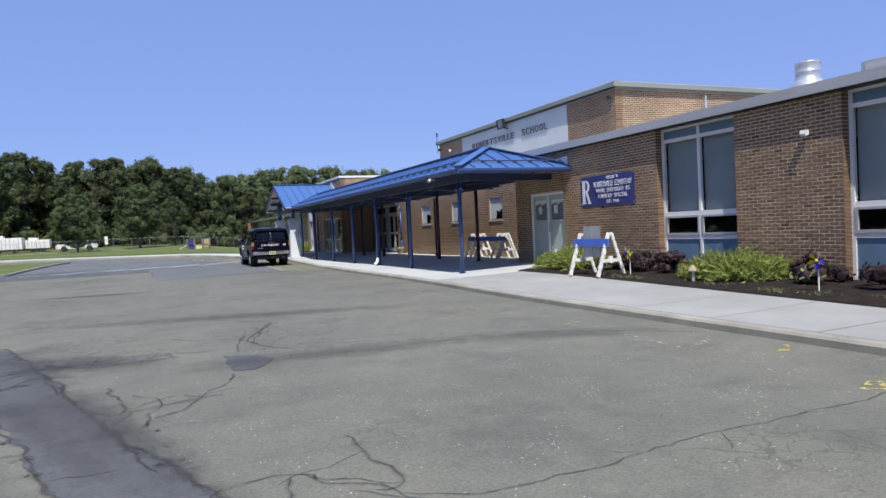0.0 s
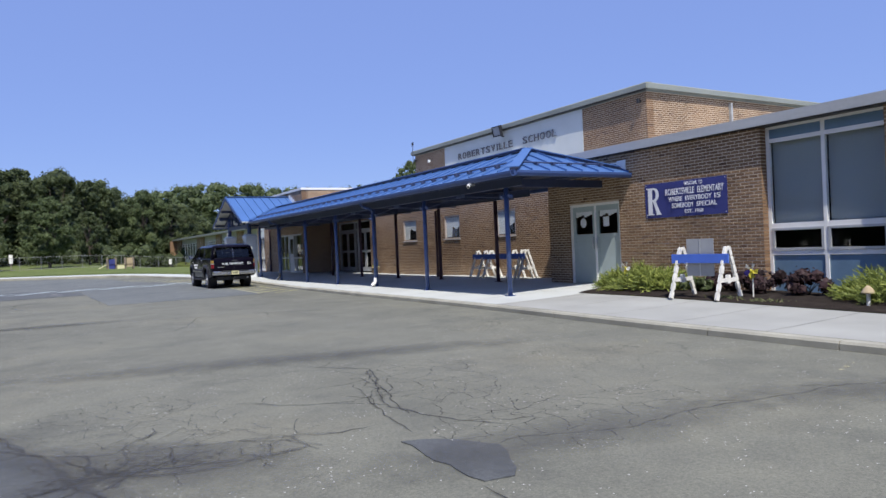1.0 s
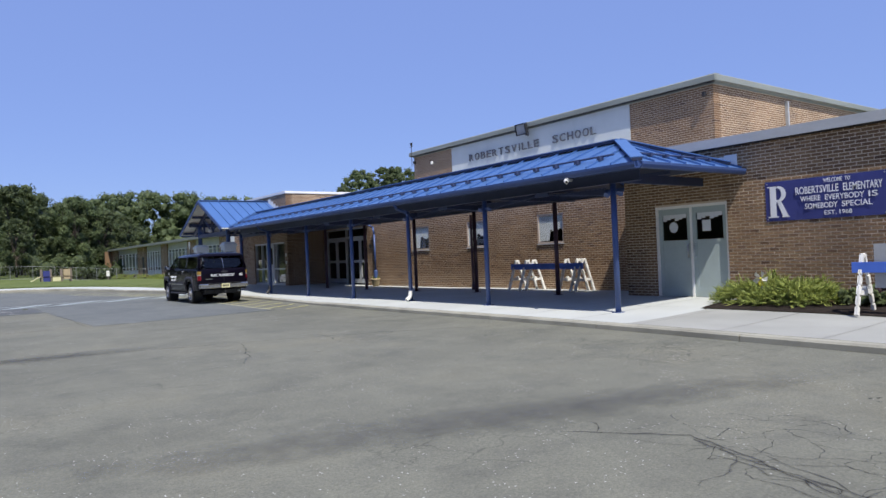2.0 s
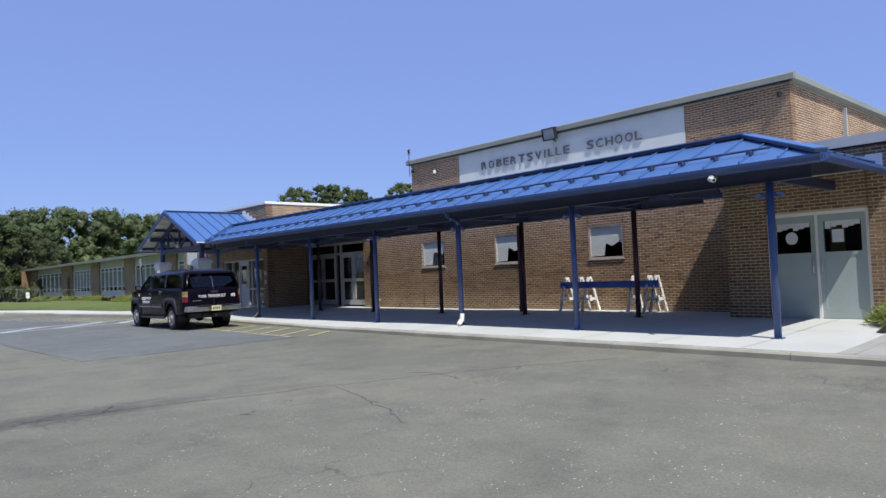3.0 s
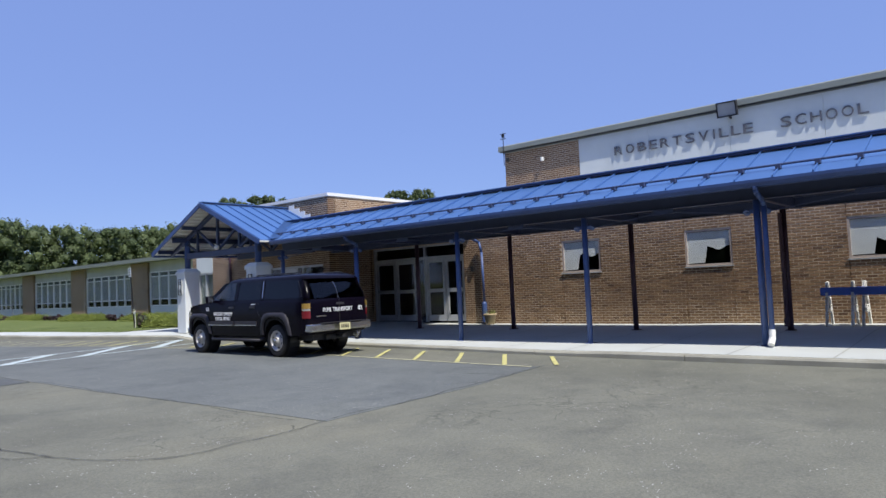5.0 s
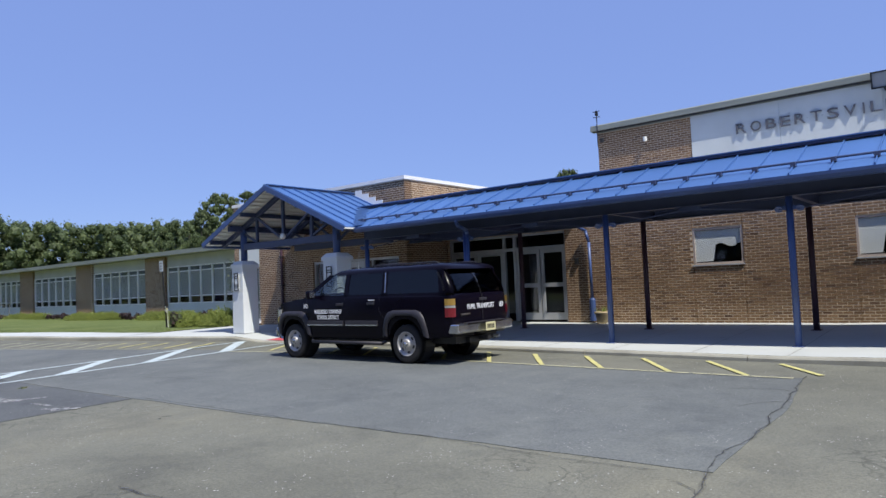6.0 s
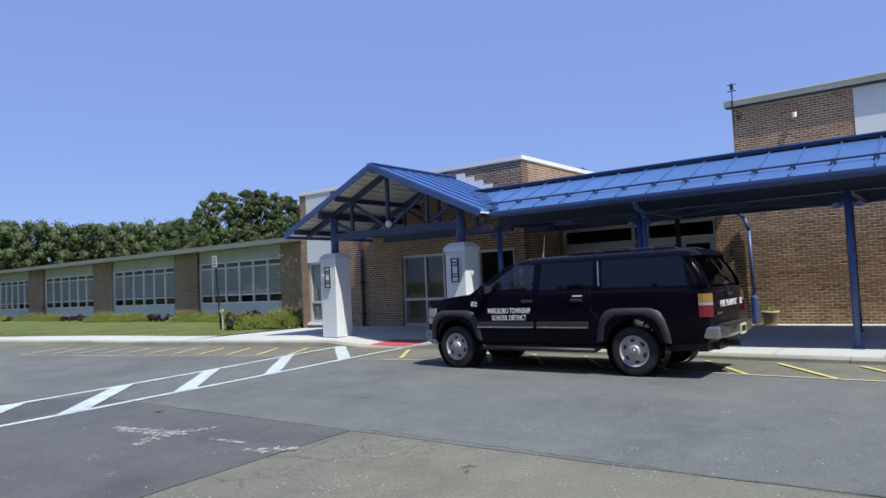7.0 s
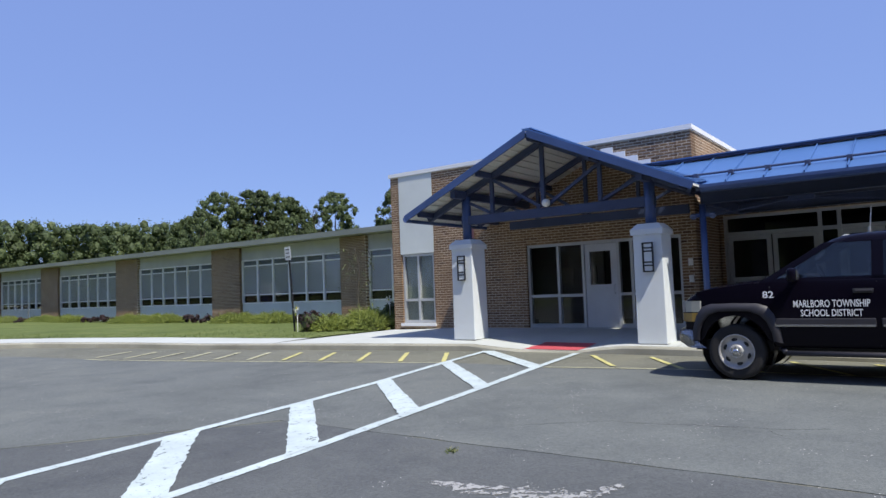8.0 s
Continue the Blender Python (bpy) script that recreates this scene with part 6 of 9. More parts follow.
while y < PYS + 0.3:
    part("rail_clamp", box(bmesh.new(), gx - 0.085, gx + 0.035, y - 0.03, y + 0.05, west_z(gx, 0) + 0.012, west_z(gx, 0) + 0.09), TRUSS, canopy)
    y += 0.61
bm = bmesh.new()
gy = SY + 0.46
rod(bm, (EX + 0.62, gy, south_z(0, gy) + 0.075), (11.75, gy, south_z(0, gy) + 0.075), 0.02, n=8)
part("snow_rail", bm, TRUSS, canopy)
for i in range(6):
    x = EX + 1.0 + i * 0.5
    part("rail_clamp", box(bmesh.new(), x - 0.03, x + 0.045, gy - 0.06, gy + 0.05, south_z(0, gy) + 0.02, south_z(0, gy) + 0.085), TRUSS, canopy)

# gutters: a rolled trough along each eave
def gutter(a, b, outward, parent):
    a, b, o = Vector(a), Vector(b), Vector(outward)
    prof = [(0.0, 0.0), (0.0, -0.105), (0.04, -0.125), (0.09, -0.105), (0.115, -0.05), (0.115, 0.0), (0.10, 0.0), (0.095, -0.07), (0.04, -0.108), (0.015, -0.095), (0.015, 0.0)]
    bm = bmesh.new()
    v = [[bm.verts.new(e + o * p + Vector((0, 0, q))) for p, q in prof] for e in (a, b)]
    n = len(prof)
    for i in range(n):
        bm.faces.new((v[0][i], v[0][(i + 1) % n], v[1][(i + 1) % n], v[1][i]))
    bm.faces.new(v[0])
    bm.faces.new(v[1][::-1])
    part("gutter", bm, PAINT_BLUE, parent)


gutter((EX, SY - 0.02, EZ - 0.004), (EX, PYS - 0.02, EZ - 0.004), (-1, 0, 0), canopy)
gutter((EX, SY, EZ - 0.004), (12.12, SY, EZ - 0.004), (0, -1, 0), canopy)
gutter((BX, 20.16, east_z(BX, 0) - 0.02), (BX, 39.55, east_z(BX, 0) - 0.02), (1, 0, 0), canopy)
gutter((PX + 0.05, PYN, PEZ - 0.004), (NX - 0.02, PYN, PEZ - 0.004), (0, 1, 0), porch)

# frame: posts, beams, knuckles and tie rods
FX, IX, BZ = 9.075, 11.66, 2.68
FRONT_Y = [17.8, 21.77, 25.19, 28.56, 31.95, 35.5, 38.75]
INNER_Y = [21.92, 25.38, 28.72, 32.2, 35.6]


def base_z(x, y):
    return slab_z(x, y)


for y in FRONT_Y:
    bm = bmesh.new()
    z = base_z(FX, y)
    rod(bm, (FX, y, z), (FX, y, BZ), 0.058, n=16)
    post = part("post", bm, PAINT_BLUE, canopy, "blue round steel post", smooth=True)
    bm = bmesh.new()
    box(bm, FX - 0.09, FX + 0.09, y - 0.09, y + 0.09, z, z + 0.015)
    part("base_plate", bm, PAINT_BLUE, post)
    bm = bmesh.new()
    rod(bm, (FX - 0.012, y - 0.17, BZ - 0.22), (FX + 0.012, y - 0.17, BZ - 0.20), 0.062, n=14)
    rod(bm, (FX - 0.012, y + 0.17, BZ - 0.22), (FX + 0.012, y + 0.17, BZ - 0.20), 0.062, n=14)
    box(bm, FX - 0.02, FX + 0.02, y - 0.17, y + 0.17, BZ - 0.235, BZ - 0.165)
    part("knuckle", bm, PAINT_BLUE, post)
for y in INNER_Y:
    bm = bmesh.new()
    z = base_z(IX, y)
    rod(bm, (IX, y, z), (IX, y, BZ), 0.06, n=16)
    post = part("post", bm, PAINT_PLUM, canopy, "dark plum round steel post", smooth=True)
    part("base_plate", boxed(IX - 0.09, IX + 0.09, y - 0.09, y + 0.09, z, z + 0.015), PAINT_PLUM, post)
for x, y0, y1 in ((FX, SY + 0.3, PYS + 0.1), (IX, 20.2, 39.5)):
    half = [(0.07, 0), (0.07, 0.012), (0.012, 0.016), (0.012, 0.206), (0.07, 0.21), (0.07, 0.222)]
    bm = prism(bmesh.new(), half + [(-p, q) for p, q in half[::-1]], lambda p, q, w: (x + p, w, BZ + q), y0, y1)
    part("beam", bm, TRUSS, canopy, "slate blue steel beam")
for y in FRONT_Y:
    bm = bmesh.new()
    box(bm, FX + 0.08, 12.1 if y < 20 else BX - 0.15, y - 0.05, y + 0.05, BZ + 0.02, BZ + 0.20)
    part("cross_beam", bm, TRUSS, canopy)
    for s in (-1, 1) if y > 18.7 else ():
        bm = bmesh.new()
        bar(bm, (RX, y, BZ + 0.2), (RX + s * 1.6, y, west_z(RX - 1.6, 0) - 0.08), 0.05, 0.08)
        bar(bm, (RX + s * 0.02, y, RZ - 0.1), (RX + s * 1.7, y, west_z(RX - 1.7, 0) - 0.1), 0.06, 0.10)
        part("rafter", bm, TRUSS, canopy)
for a, b in zip(FRONT_Y, FRONT_Y[1:]):
    m = (a + b) / 2
    for p, q in ((a + 0.2, m - 0.12), (b - 0.2, m + 0.12)):
        bm = bmesh.new()
        rod(bm, (FX, p, BZ - 0.22), (FX, q, BZ - 0.06), 0.010, n=6)
        part("tie_rod", bm, TRUSS, canopy)
    part("tie_plate", boxed(FX - 0.015, FX + 0.015, m - 0.2, m + 0.2, BZ - 0.09, BZ - 0.002), TRUSS, canopy)
for y in (18.9, 20.8, 23.5, 26.9, 30.3, 33.7, 37.2):
    for x in (FX + 0.9, IX - 0.5):
        bm = bmesh.new()
        bar(bm, (x, y - 0.95, BZ + 0.32), (x, y + 0.95, BZ + 0.32), 0.05, 0.08)
        part("purlin", bm, TRUSS, canopy)
# downspouts beside two of the posts, with white splash boots
for y in (25.19, 35.5):
    bm = bmesh.new()
    tube(bm, [(EX - 0.06, y - 0.13, EZ - 0.11), (EX - 0.05, y - 0.13, EZ - 0.17), (EX + 0.02, y - 0.13, EZ - 0.23), (FX - 0.15, y - 0.14, BZ - 0.03), (FX - 0.10, y - 0.14, BZ - 0.12), (FX - 0.10, y - 0.14, 0.42)], 0.045, 10)
    sp = part("downspout", bm, PAINT_BLUE, canopy, smooth=True)
    bm = bmesh.new()
    tube(bm, [(FX - 0.10, y - 0.14, 0.42), (FX - 0.12, y - 0.14, 0.27), (FX - 0.24, y - 0.14, base_z(FX - 0.24, y) + 0.05)], 0.055, 10)
    part("boot", bm, DARK if y > 30 else PLASTIC_WHITE, sp)
bm = bmesh.new()
lathe(bm, [(0.055, 0.28), (0.06, 0.40), (0.05, 0.46)], 12, at=(IX - 0.10, 25.42, 0))
rod(bm, (IX - 0.10, 25.42, 0.4), (IX - 0.10, 25.42, 2.6), 0.04)
part("downspout", bm, PAINT_PLUM, canopy)
cam_box = thing("dome_camera", (EX - 0.14, 18.6, 2.75), "small white camera under the walkway eave", "camera")
bm = bmesh.new()
rod(bm, (EX + 0.04, 18.5, 2.82), (EX - 0.125, 18.5, 2.81), 0.035, 0.04, 14)
part("base", bm, PLASTIC_GREY, cam_box, smooth=True)
bm = bmesh.new()
rod(bm, (EX - 0.12, 18.52, 2.79), (EX - 0.20, 18.42, 2.755), 0.042, 0.038, 14)
head = part("body", bm, PLASTIC_WHITE, cam_box, "white camera body")
part("lens", rod(bmesh.new(), (EX - 0.198, 18.423, 2.756), (EX - 0.206, 18.413, 2.752), 0.026, n=12), DARK, head)
# stepped white flashing where the roof meets the walls
for i in range(5):
    part("step_flashing", boxed(12.125, 12.145, SY + 0.1 + i * 0.28, SY + 0.38 + i * 0.28, EZ + 0.05, EZ + 0.34 - i * 0.03), FLASHING, canopy, "white stepped flashing")
for i in range(7):
    y0 = 39.62 + i * 0.30
    zt = porch_s(0, y0) + 0.30
    part("step_flashing", boxed(NX - 0.02, NX - 0.006, y0, y0 + 0.30, porch_s(0, y0) - 0.02, zt), FLASHING, porch, "white stepped flashing")

# ---- porch ----
TX = 8.80
for y in (43.78, 39.62):
    bm = bmesh.new()
    z0 = base_z(TX, y)
    for k, (za, ha, zb, hb) in enumerate(((z0, 0.278, 2.17, 0.268), (2.17, 0.302, 2.27, 0.302), (2.27, 0.302, 2.38, 0.20))):
        a = [bm.verts.new((TX + i * ha, y + j * ha, za)) for i, j in ((-1, -1), (1, -1), (1, 1), (-1, 1))]
        b = [bm.verts.new((TX + i * hb, y + j * hb, zb)) for i, j in ((-1, -1), (1, -1), (1, 1), (-1, 1))]
        for i in range(4):
            bm.faces.new((a[i], a[(i + 1) % 4], b[(i + 1) % 4], b[i]))
        bm.faces.new(a[::-1])
        bm.faces.new(b)
    bmesh.ops.bevel(bm, geom=[e for e in bm.edges if abs(e.verts[0].co.z - e.verts[1].co.z) > 0.5], offset=0.015, segments=2, affect='EDGES', profile=0.5)
    pier = part("pier", bm, STUCCO, porch, "white rendered tapered pier with a pyramid cap")
    bm = bmesh.new()
    rod(bm, (TX, y, 2.36), (TX, y, (porch_s(0, y) if y < PY else porch_n(0, y)) - 0.2), 0.10, n=18)
    part("stub_post", bm, PAINT_BLUE, pier, smooth=True)
    sc = bmesh.new()
    xw = TX - 0.27
    yl = y - 0.02
    for dy in (-0.09, 0.09):
        box(sc, xw - 0.065, xw - 0.045, yl + dy - 0.015, yl + dy + 0.015, 1.48, 2.02)
    for z in (1.49, 1.60, 1.66, 1.86, 1.92, 2.01):
        box(sc, xw - 0.063, xw - 0.047, yl - 0.09, yl + 0.09, z - 0.013, z + 0.013)
    for z in (1.55, 1.95):
        box(sc, xw - 0.004, xw + 0.06, yl - 0.03, yl + 0.03, z - 0.02, z + 0.02)
    sconce = part("sconce_cage", sc, DARK, pier, "black ladder-shaped wall sconce")
    part("diffuser", boxed(xw - 0.054, xw - 0.005, yl - 0.073, yl + 0.073, 1.50, 2.0), STUCCO, sconce, "white sconce diffuser")


def truss(x, parent):
    bm = bmesh.new()
    bar(bm, (x, 39.52, BZ + 0.13), (x, 43.88, BZ + 0.13), 0.13, 0.19)
    chord = part("bottom_chord", bm, TRUSS, parent, "slate blue bottom chord")
    for s in (-1, 1):
        bm = bmesh.new()
        bar(bm, (x, PY, PZ - 0.14), (x, PY + s * 3.0, PEZ + 0.08 - 0.14 + 0.0), 0.11, 0.12)
        part("top_chord", bm, TRUSS, parent)
        bm = bmesh.new()
        q = PY + s * 1.25
        bar(bm, (x, q, BZ + 0.24), (x, q, porch_s(0, PY - 1.25) - 0.18), 0.075, 0.075, up=(1, 0, 0))
        part("vertical", bm, TRUSS, parent)
        bm = bmesh.new()
        bar(bm, (x, PY + s * 0.07, BZ + 0.26), (x, q - s * 0.05, porch_s(0, PY - 1.25) - 0.22), 0.065, 0.065)
        part("diagonal", bm, TRUSS, parent)
        bm = bmesh.new()
        bar(bm, (x, q + s * 0.05, BZ + 0.26), (x, PY + s * 2.05, porch_s(0, PY - 2.05) - 0.2), 0.06, 0.06)
        part("diagonal", bm, TRUSS, parent)
    bm = bmesh.new()
    bar(bm, (x, PY, BZ + 0.24), (x, PY, PZ - 0.2), 0.08, 0.08, up=(1, 0, 0))
    part("king_post", bm, TRUSS, parent)


truss(TX, porch)
truss(10.9, porch)
for y in (38.95, 40.6, 41.84, 43.1, 44.7):
    bm = bmesh.new()
    z = (porch_s(0, y) if y < PY else porch_n(0, y)) - 0.11
    box(bm, PX + 0.06, NX - 0.03, y - 0.045, y + 0.045, z - 0.07, z + 0.05)
    part("purlin", bm, TRUSS, porch)
for s, yy in ((-1, PYS), (1, PYN)):
    bm = bmesh.new()
    bar(bm, (PX - 0.012, PY, PZ - 0.05), (PX - 0.012, yy, PEZ - 0.05), 0.03, 0.14)
    part("rake_board", bm, PAINT_BLUE, porch, "blue rake board")
for y in (39.62, 43.78):
    bm = bmesh.new()
    z = (porch_s(0, y) if y < PY else porch_n(0, y)) - 0.14
    box(bm, PX + 0.10, NX - 0.03, y - 0.06, y + 0.06, z - 0.12, z + 0.05)
    part("side_beam", bm, TRUSS, porch, "slate blue beam carried over the pier")
globe = thing("porch_light", (TX - 0.1, 41.78, 2.95), "small white globe light on the porch truss", "light")
bm = bmesh.new()
bmesh.ops.create_uvsphere(bm, u_segments=14, v_segments=10, radius=0.085, matrix=Matrix.Translation((TX - 0.13, 41.72, 2.99)))
part("globe", bm, PLASTIC_WHITE, globe, smooth=True)
part("stem", boxed(TX - 0.15, TX - 0.08, 41.69, 41.75, 2.93, 2.96), DARK, globe)
# corrugated soffit ribs
for s in (-1, 1):
    bm = bmesh.new()
    y = 0.12
    while y < 3.15:
        yy = PY + s * y
        z = PZ - PSL * y - 0.052
        box(bm, PX + 0.02, NX - 0.03, yy - 0.025, yy + 0.025, z - 0.018, z + 0.004)
        y += 0.19
    part("soffit_rib", bm, DECK, porch, kind="stuff")

# ---- things under the walkway and by the wall ----
def a_frame(bm_list, x, y, h, spread, parent, lean=0.0):
    """One plastic leg frame of a barricade, spread along x."""
    bm = bmesh.new()
    for s in (-1, 1):
        foot, top = Vector((x + s * spread / 2, y, 0)), Vector((x + s * 0.035, y, h))
        n = 6
        for i in range(n):
            a, b = foot.lerp(top, i / n), foot.lerp(top, (i + 0.8) / n)
            bar(bm, a, b, 0.075, 0.05, up=(0, 1, 0))
        bar(bm, foot, top, 0.035, 0.035, up=(0, 1, 0))
        bar(bm, foot, top, 0.075, 0.014, up=(0, 1, 0))
    bar(bm, (x - spread * 0.31, y, h * 0.36), (x + spread * 0.31, y, h * 0.36), 0.05, 0.07)
    bar(bm, (x, y, h * 0.30), (x, y, h * 0.46), 0.08, 0.06, up=(0, 1, 0))
    box(bm, x - 0.07, x + 0.07, y - 0.03, y + 0.03, h - 0.06, h)
    return part("leg_frame", bm, PLASTIC_WHITE, parent, "scuffed white plastic A-frame leg")


def barricade(width, h, spread, label, board_h=0.2, sheet=False):
    b = thing("barricade", (0, 0, 0), label, "barricade", "barricades")
    a_frame(None, 0, -width / 2, h, spread, b)
    a_frame(None, 0, width / 2, h, spread, b)
    bm = box(bmesh.new(), -0.16, -0.13, -width / 2 - 0.12, width / 2 + 0.12, h * 0.69, h * 0.69 + board_h, 0.004)
    part("board", bm, PLASTIC_BLUE, b, "blue cross board")
    if sheet:
        part("sheet", boxed(-0.10, -0.09, -0.28, 0.30, 0.42, 1.12), PLASTIC_GREY, b, "grey corrugated plastic sheet")
        part("sheet_rib", boxed(-0.108, -0.102, 0.0, 0.02, 0.42, 1.12), GALV, b)
    return b


bed_z = slab_z(10.3, 13.5) + 0.02
front_bar = barricade(0.98, 0.96, 0.74, "white A-frame barricade with blue board and grey sheet", 0.17, True)
front_bar.matrix_basis = pose(10.34, 13.34, bed_z, 0, 0, 3)
bar_1 = barricade(2.07, 0.93, 0.78, "white A-frame barricade with a blue board by the wall", 0.17)
bar_1.matrix_basis = pose(12.98, 23.87, slab_z(13.0, 24), 0, 0, 2)
for x, y, turn in ((12.96, 23.39, 1), (13.02, 23.20, -2)):
    copy_thing(bar_1, pose(x, y, slab_z(13.0, 23.3), 0, 0, turn))


def pinwheel(x, y, z0, h, colours, label):
    p = thing("pinwheel", (x, y, z0), label, "garden ornament", "pinwheels")
    bm = bmesh.new()
    rod(bm, (x, y, z0), (x, y, z0 + h), 0.012, n=6)
    part("stick", bm, PLASTIC_WHITE, p)
    for k, m in enumerate(colours):
        a = 2 * math.pi * k / len(colours) + 0.5
        c = Vector((x - 0.02, y, z0 + h))
        e = lambda r, t, d: c + Vector((d, math.cos(t) * r, math.sin(t) * r))
        bm = bmesh.new()
        pts = [e(0.0, a, 0), e(0.14, a - 0.1, -0.01), e(0.15, a + 0.5, -0.04), e(0.07, a + 0.9, -0.05)]
        bm.faces.new([bm.verts.new(q) for q in pts])
        bmesh.ops.solidify(bm, geom=bm.faces[:], thickness=0.006)
        part("vane", bm, m, p)
    bm = bmesh.new()
    bmesh.ops.create_uvsphere(bm, u_segments=8, v_segments=6, radius=0.025, matrix=Matrix.Translation((x - 0.04, y, z0 + h)))
    part("hub", bm, YELLOW, p)


pinwheel(10.3, 7.75, slab_z(10.0, 7.7) + 0.02, 0.48, [YELLOW, PLASTIC_WHITE, VIOLET, VIOLET, YELLOW], "violet and yellow pinwheel on a stick in the mulch")
pinwheel(10.65, 12.55, slab_z(10.2, 12.5) + 0.03, 0.50, [PLASTIC_WHITE, PLASTIC_WHITE, YELLOW, YELLOW, VIOLET], "white and yellow pinwheel beside the plum shrubs")
pinwheel(10.9, 15.85, slab_z(10.2, 15.8) + 0.03, 0.52, [PLASTIC_WHITE, PLASTIC_WHITE, PLASTIC_WHITE, YELLOW, PLASTIC_WHITE], "white flower pinwheel beside the juniper")
m = thing("toadstool_ornament", (10.42, 10.45, slab_z(10.0, 10.4) + 0.02), "white toadstool garden ornament on a stake", "garden ornament")
bm = bmesh.new()
z0 = m.location.z
lathe(bm, [(0.03, z0), (0.026, z0 + 0.27)], 10, at=(10.42, 10.45, 0))
part("stem", bm, PLASTIC_WHITE, m)
bm = bmesh.new()
lathe(bm, [(0.10, z0 + 0.20), (0.095, z0 + 0.22), (0.055, z0 + 0.28), (0.015, z0 + 0.32)], 16, at=(10.42, 10.45, 0))
part("cap", bm, TERRACOTTA, m, "pale clay cap", smooth=True)
pot = thing("flower_pot", (13.2, 34.1, slab_z(13.2, 34.1)), "clay flower pot with sparse green shoots by the downspout", "flower pot")
bm = bmesh.new()
z0 = pot.location.z
lathe(bm, [(0.13, z0), (0.18, z0 + 0.26), (0.20, z0 + 0.26), (0.205, z0 + 0.32), (0.17, z0 + 0.32), (0.16, z0 + 0.28), (0.01, z0 + 0.275)], 20, at=(13.2, 34.1, 0))
part("pot", bm, TERRACOTTA, pot, smooth=True)
bm = bmesh.new()
rnd = random.Random(5)
for i in range(26):
    a, r = rnd.uniform(0, 6.28), rnd.uniform(0.02, 0.13)
    x, y = 13.2 + math.cos(a) * r, 34.1 + math.sin(a) * r
    h = rnd.uniform(0.05, 0.16)
    bar(bm, (x, y, z0 + 0.27), (x + math.cos(a) * 0.08, y + math.sin(a) * 0.08, z0 + 0.3 + h), 0.012, 0.003)
part("shoots", bm, LEAF_LIME, pot, kind="stuff")

sgn = thing("sign_post", (10.66, 51.7, land(10.7, 51.7) + 0.1), "small white parking sign on a leaning dark post", "sign")
bm = bmesh.new()
bar(bm, (10.66, 51.7, 0.1), (10.66, 51.7, 2.80), 0.05, 0.035, up=(0, 1, 0))
part("post", bm, DARK, sgn)
plate = part("plate", boxed(10.615, 10.625, 51.57, 51.83, 2.40, 2.82), DOOR_WHITE, sgn, "white sign plate")
sgn.matrix_basis = sgn.matrix_basis @ Matrix.Rotation(radians(-3.0), 4, Vector((0.66, 0.75, 0)))
for z, wd in ((2.73, 0.09), (2.62, 0.07), (2.50, 0.09)):
    part("text_bar", boxed(10.61, 10.614, 51.7 - wd, 51.7 + wd, z - 0.015, z + 0.015), DARK, plate)


# ---- parked sport utility vehicle (built nose along +x, rear axle at x = 0) ----
car = thing("suv", (0, 0, 0), "black school district sport utility vehicle parked at the kerb", "car")


def arc(cx, cz, r, a0, a1, n=12):
    return [(cx + r * math.cos(radians(a0 + (a1 - a0) * i / n)), cz + r * math.sin(radians(a0 + (a1 - a0) * i / n))) for i in range(n + 1)]


HW = 0.985
FA = 3.30
BELT = 1.275


def taper(x):
    """How far the flanks draw in towards the nose and the tail."""
    k = 1.0
    if x > 3.1:
        k -= 0.10 * ((x - 3.1) / 1.0) ** 2
    if x < -0.75:
        k -= 0.16 * ((-0.75 - x) / 0.42) ** 2 * 0.42
    return k


def flank(x, z):
    """Half width of the lower body: fullest at the moulding, drawn in at sill and shoulder."""
    k = 1 - (0.05 * ((0.88 - z) / 0.46) ** 2 if z < 0.88 else 0.032 * ((z - 0.88) / 0.40) ** 2)
    return HW * k * taper(x)


outline = [(-1.10, 0.50), (-1.145, 0.60), (-1.16, 0.80), (-1.16, 1.08), (-1.14, 1.24), (-1.12, BELT), (2.70, BELT), (2.86, 1.272), (3.2, 1.248), (3.55, 1.205),
           (3.80, 1.155), (3.95, 1.10), (4.03, 1.04), (4.06, 0.95), (4.06, 0.66), (4.04, 0.50), (3.97, 0.43)]
outline += arc(FA, 0.42, 0.47, 3, 177) + [(2.78, 0.43), (0.50, 0.43)] + arc(0, 0.42, 0.47, 3, 177) + [(-0.62, 0.47)]
bm = bmesh.new()
left = [bm.verts.new((x, HW, z)) for x, z in outline]
right = [bm.verts.new((x, -HW, z)) for x, z in outline]
n = len(outline)
for i in range(n):
    bm.faces.new((left[i], left[(i + 1) % n], right[(i + 1) % n], right[i]))
fl, fr = bm.faces.new(left[::-1]), bm.faces.new(right)
bmesh.ops.bevel(bm, geom=[e for f in (fl, fr) for e in f.edges], offset=0.045, segments=4, affect='EDGES', profile=0.55)
cuts = [((0, 0, z), (0, 0, 1)) for z in (0.56, 0.68, 0.78, 0.88, 0.98, 1.08, 1.16)]
cuts += [((x, 0, 0), (1, 0, 0)) for x in (-1.0, -0.88, -0.75, 1.6, 3.0, 3.2, 3.4, 3.6, 3.75, 3.9)] + [((0, y, 0), (0, 1, 0)) for y in (-0.8, -0.45, 0, 0.45, 0.8)]
for co, no in cuts:
    bmesh.ops.bisect_plane(bm, geom=bm.verts[:] + bm.edges[:] + bm.faces[:], plane_co=co, plane_no=no)
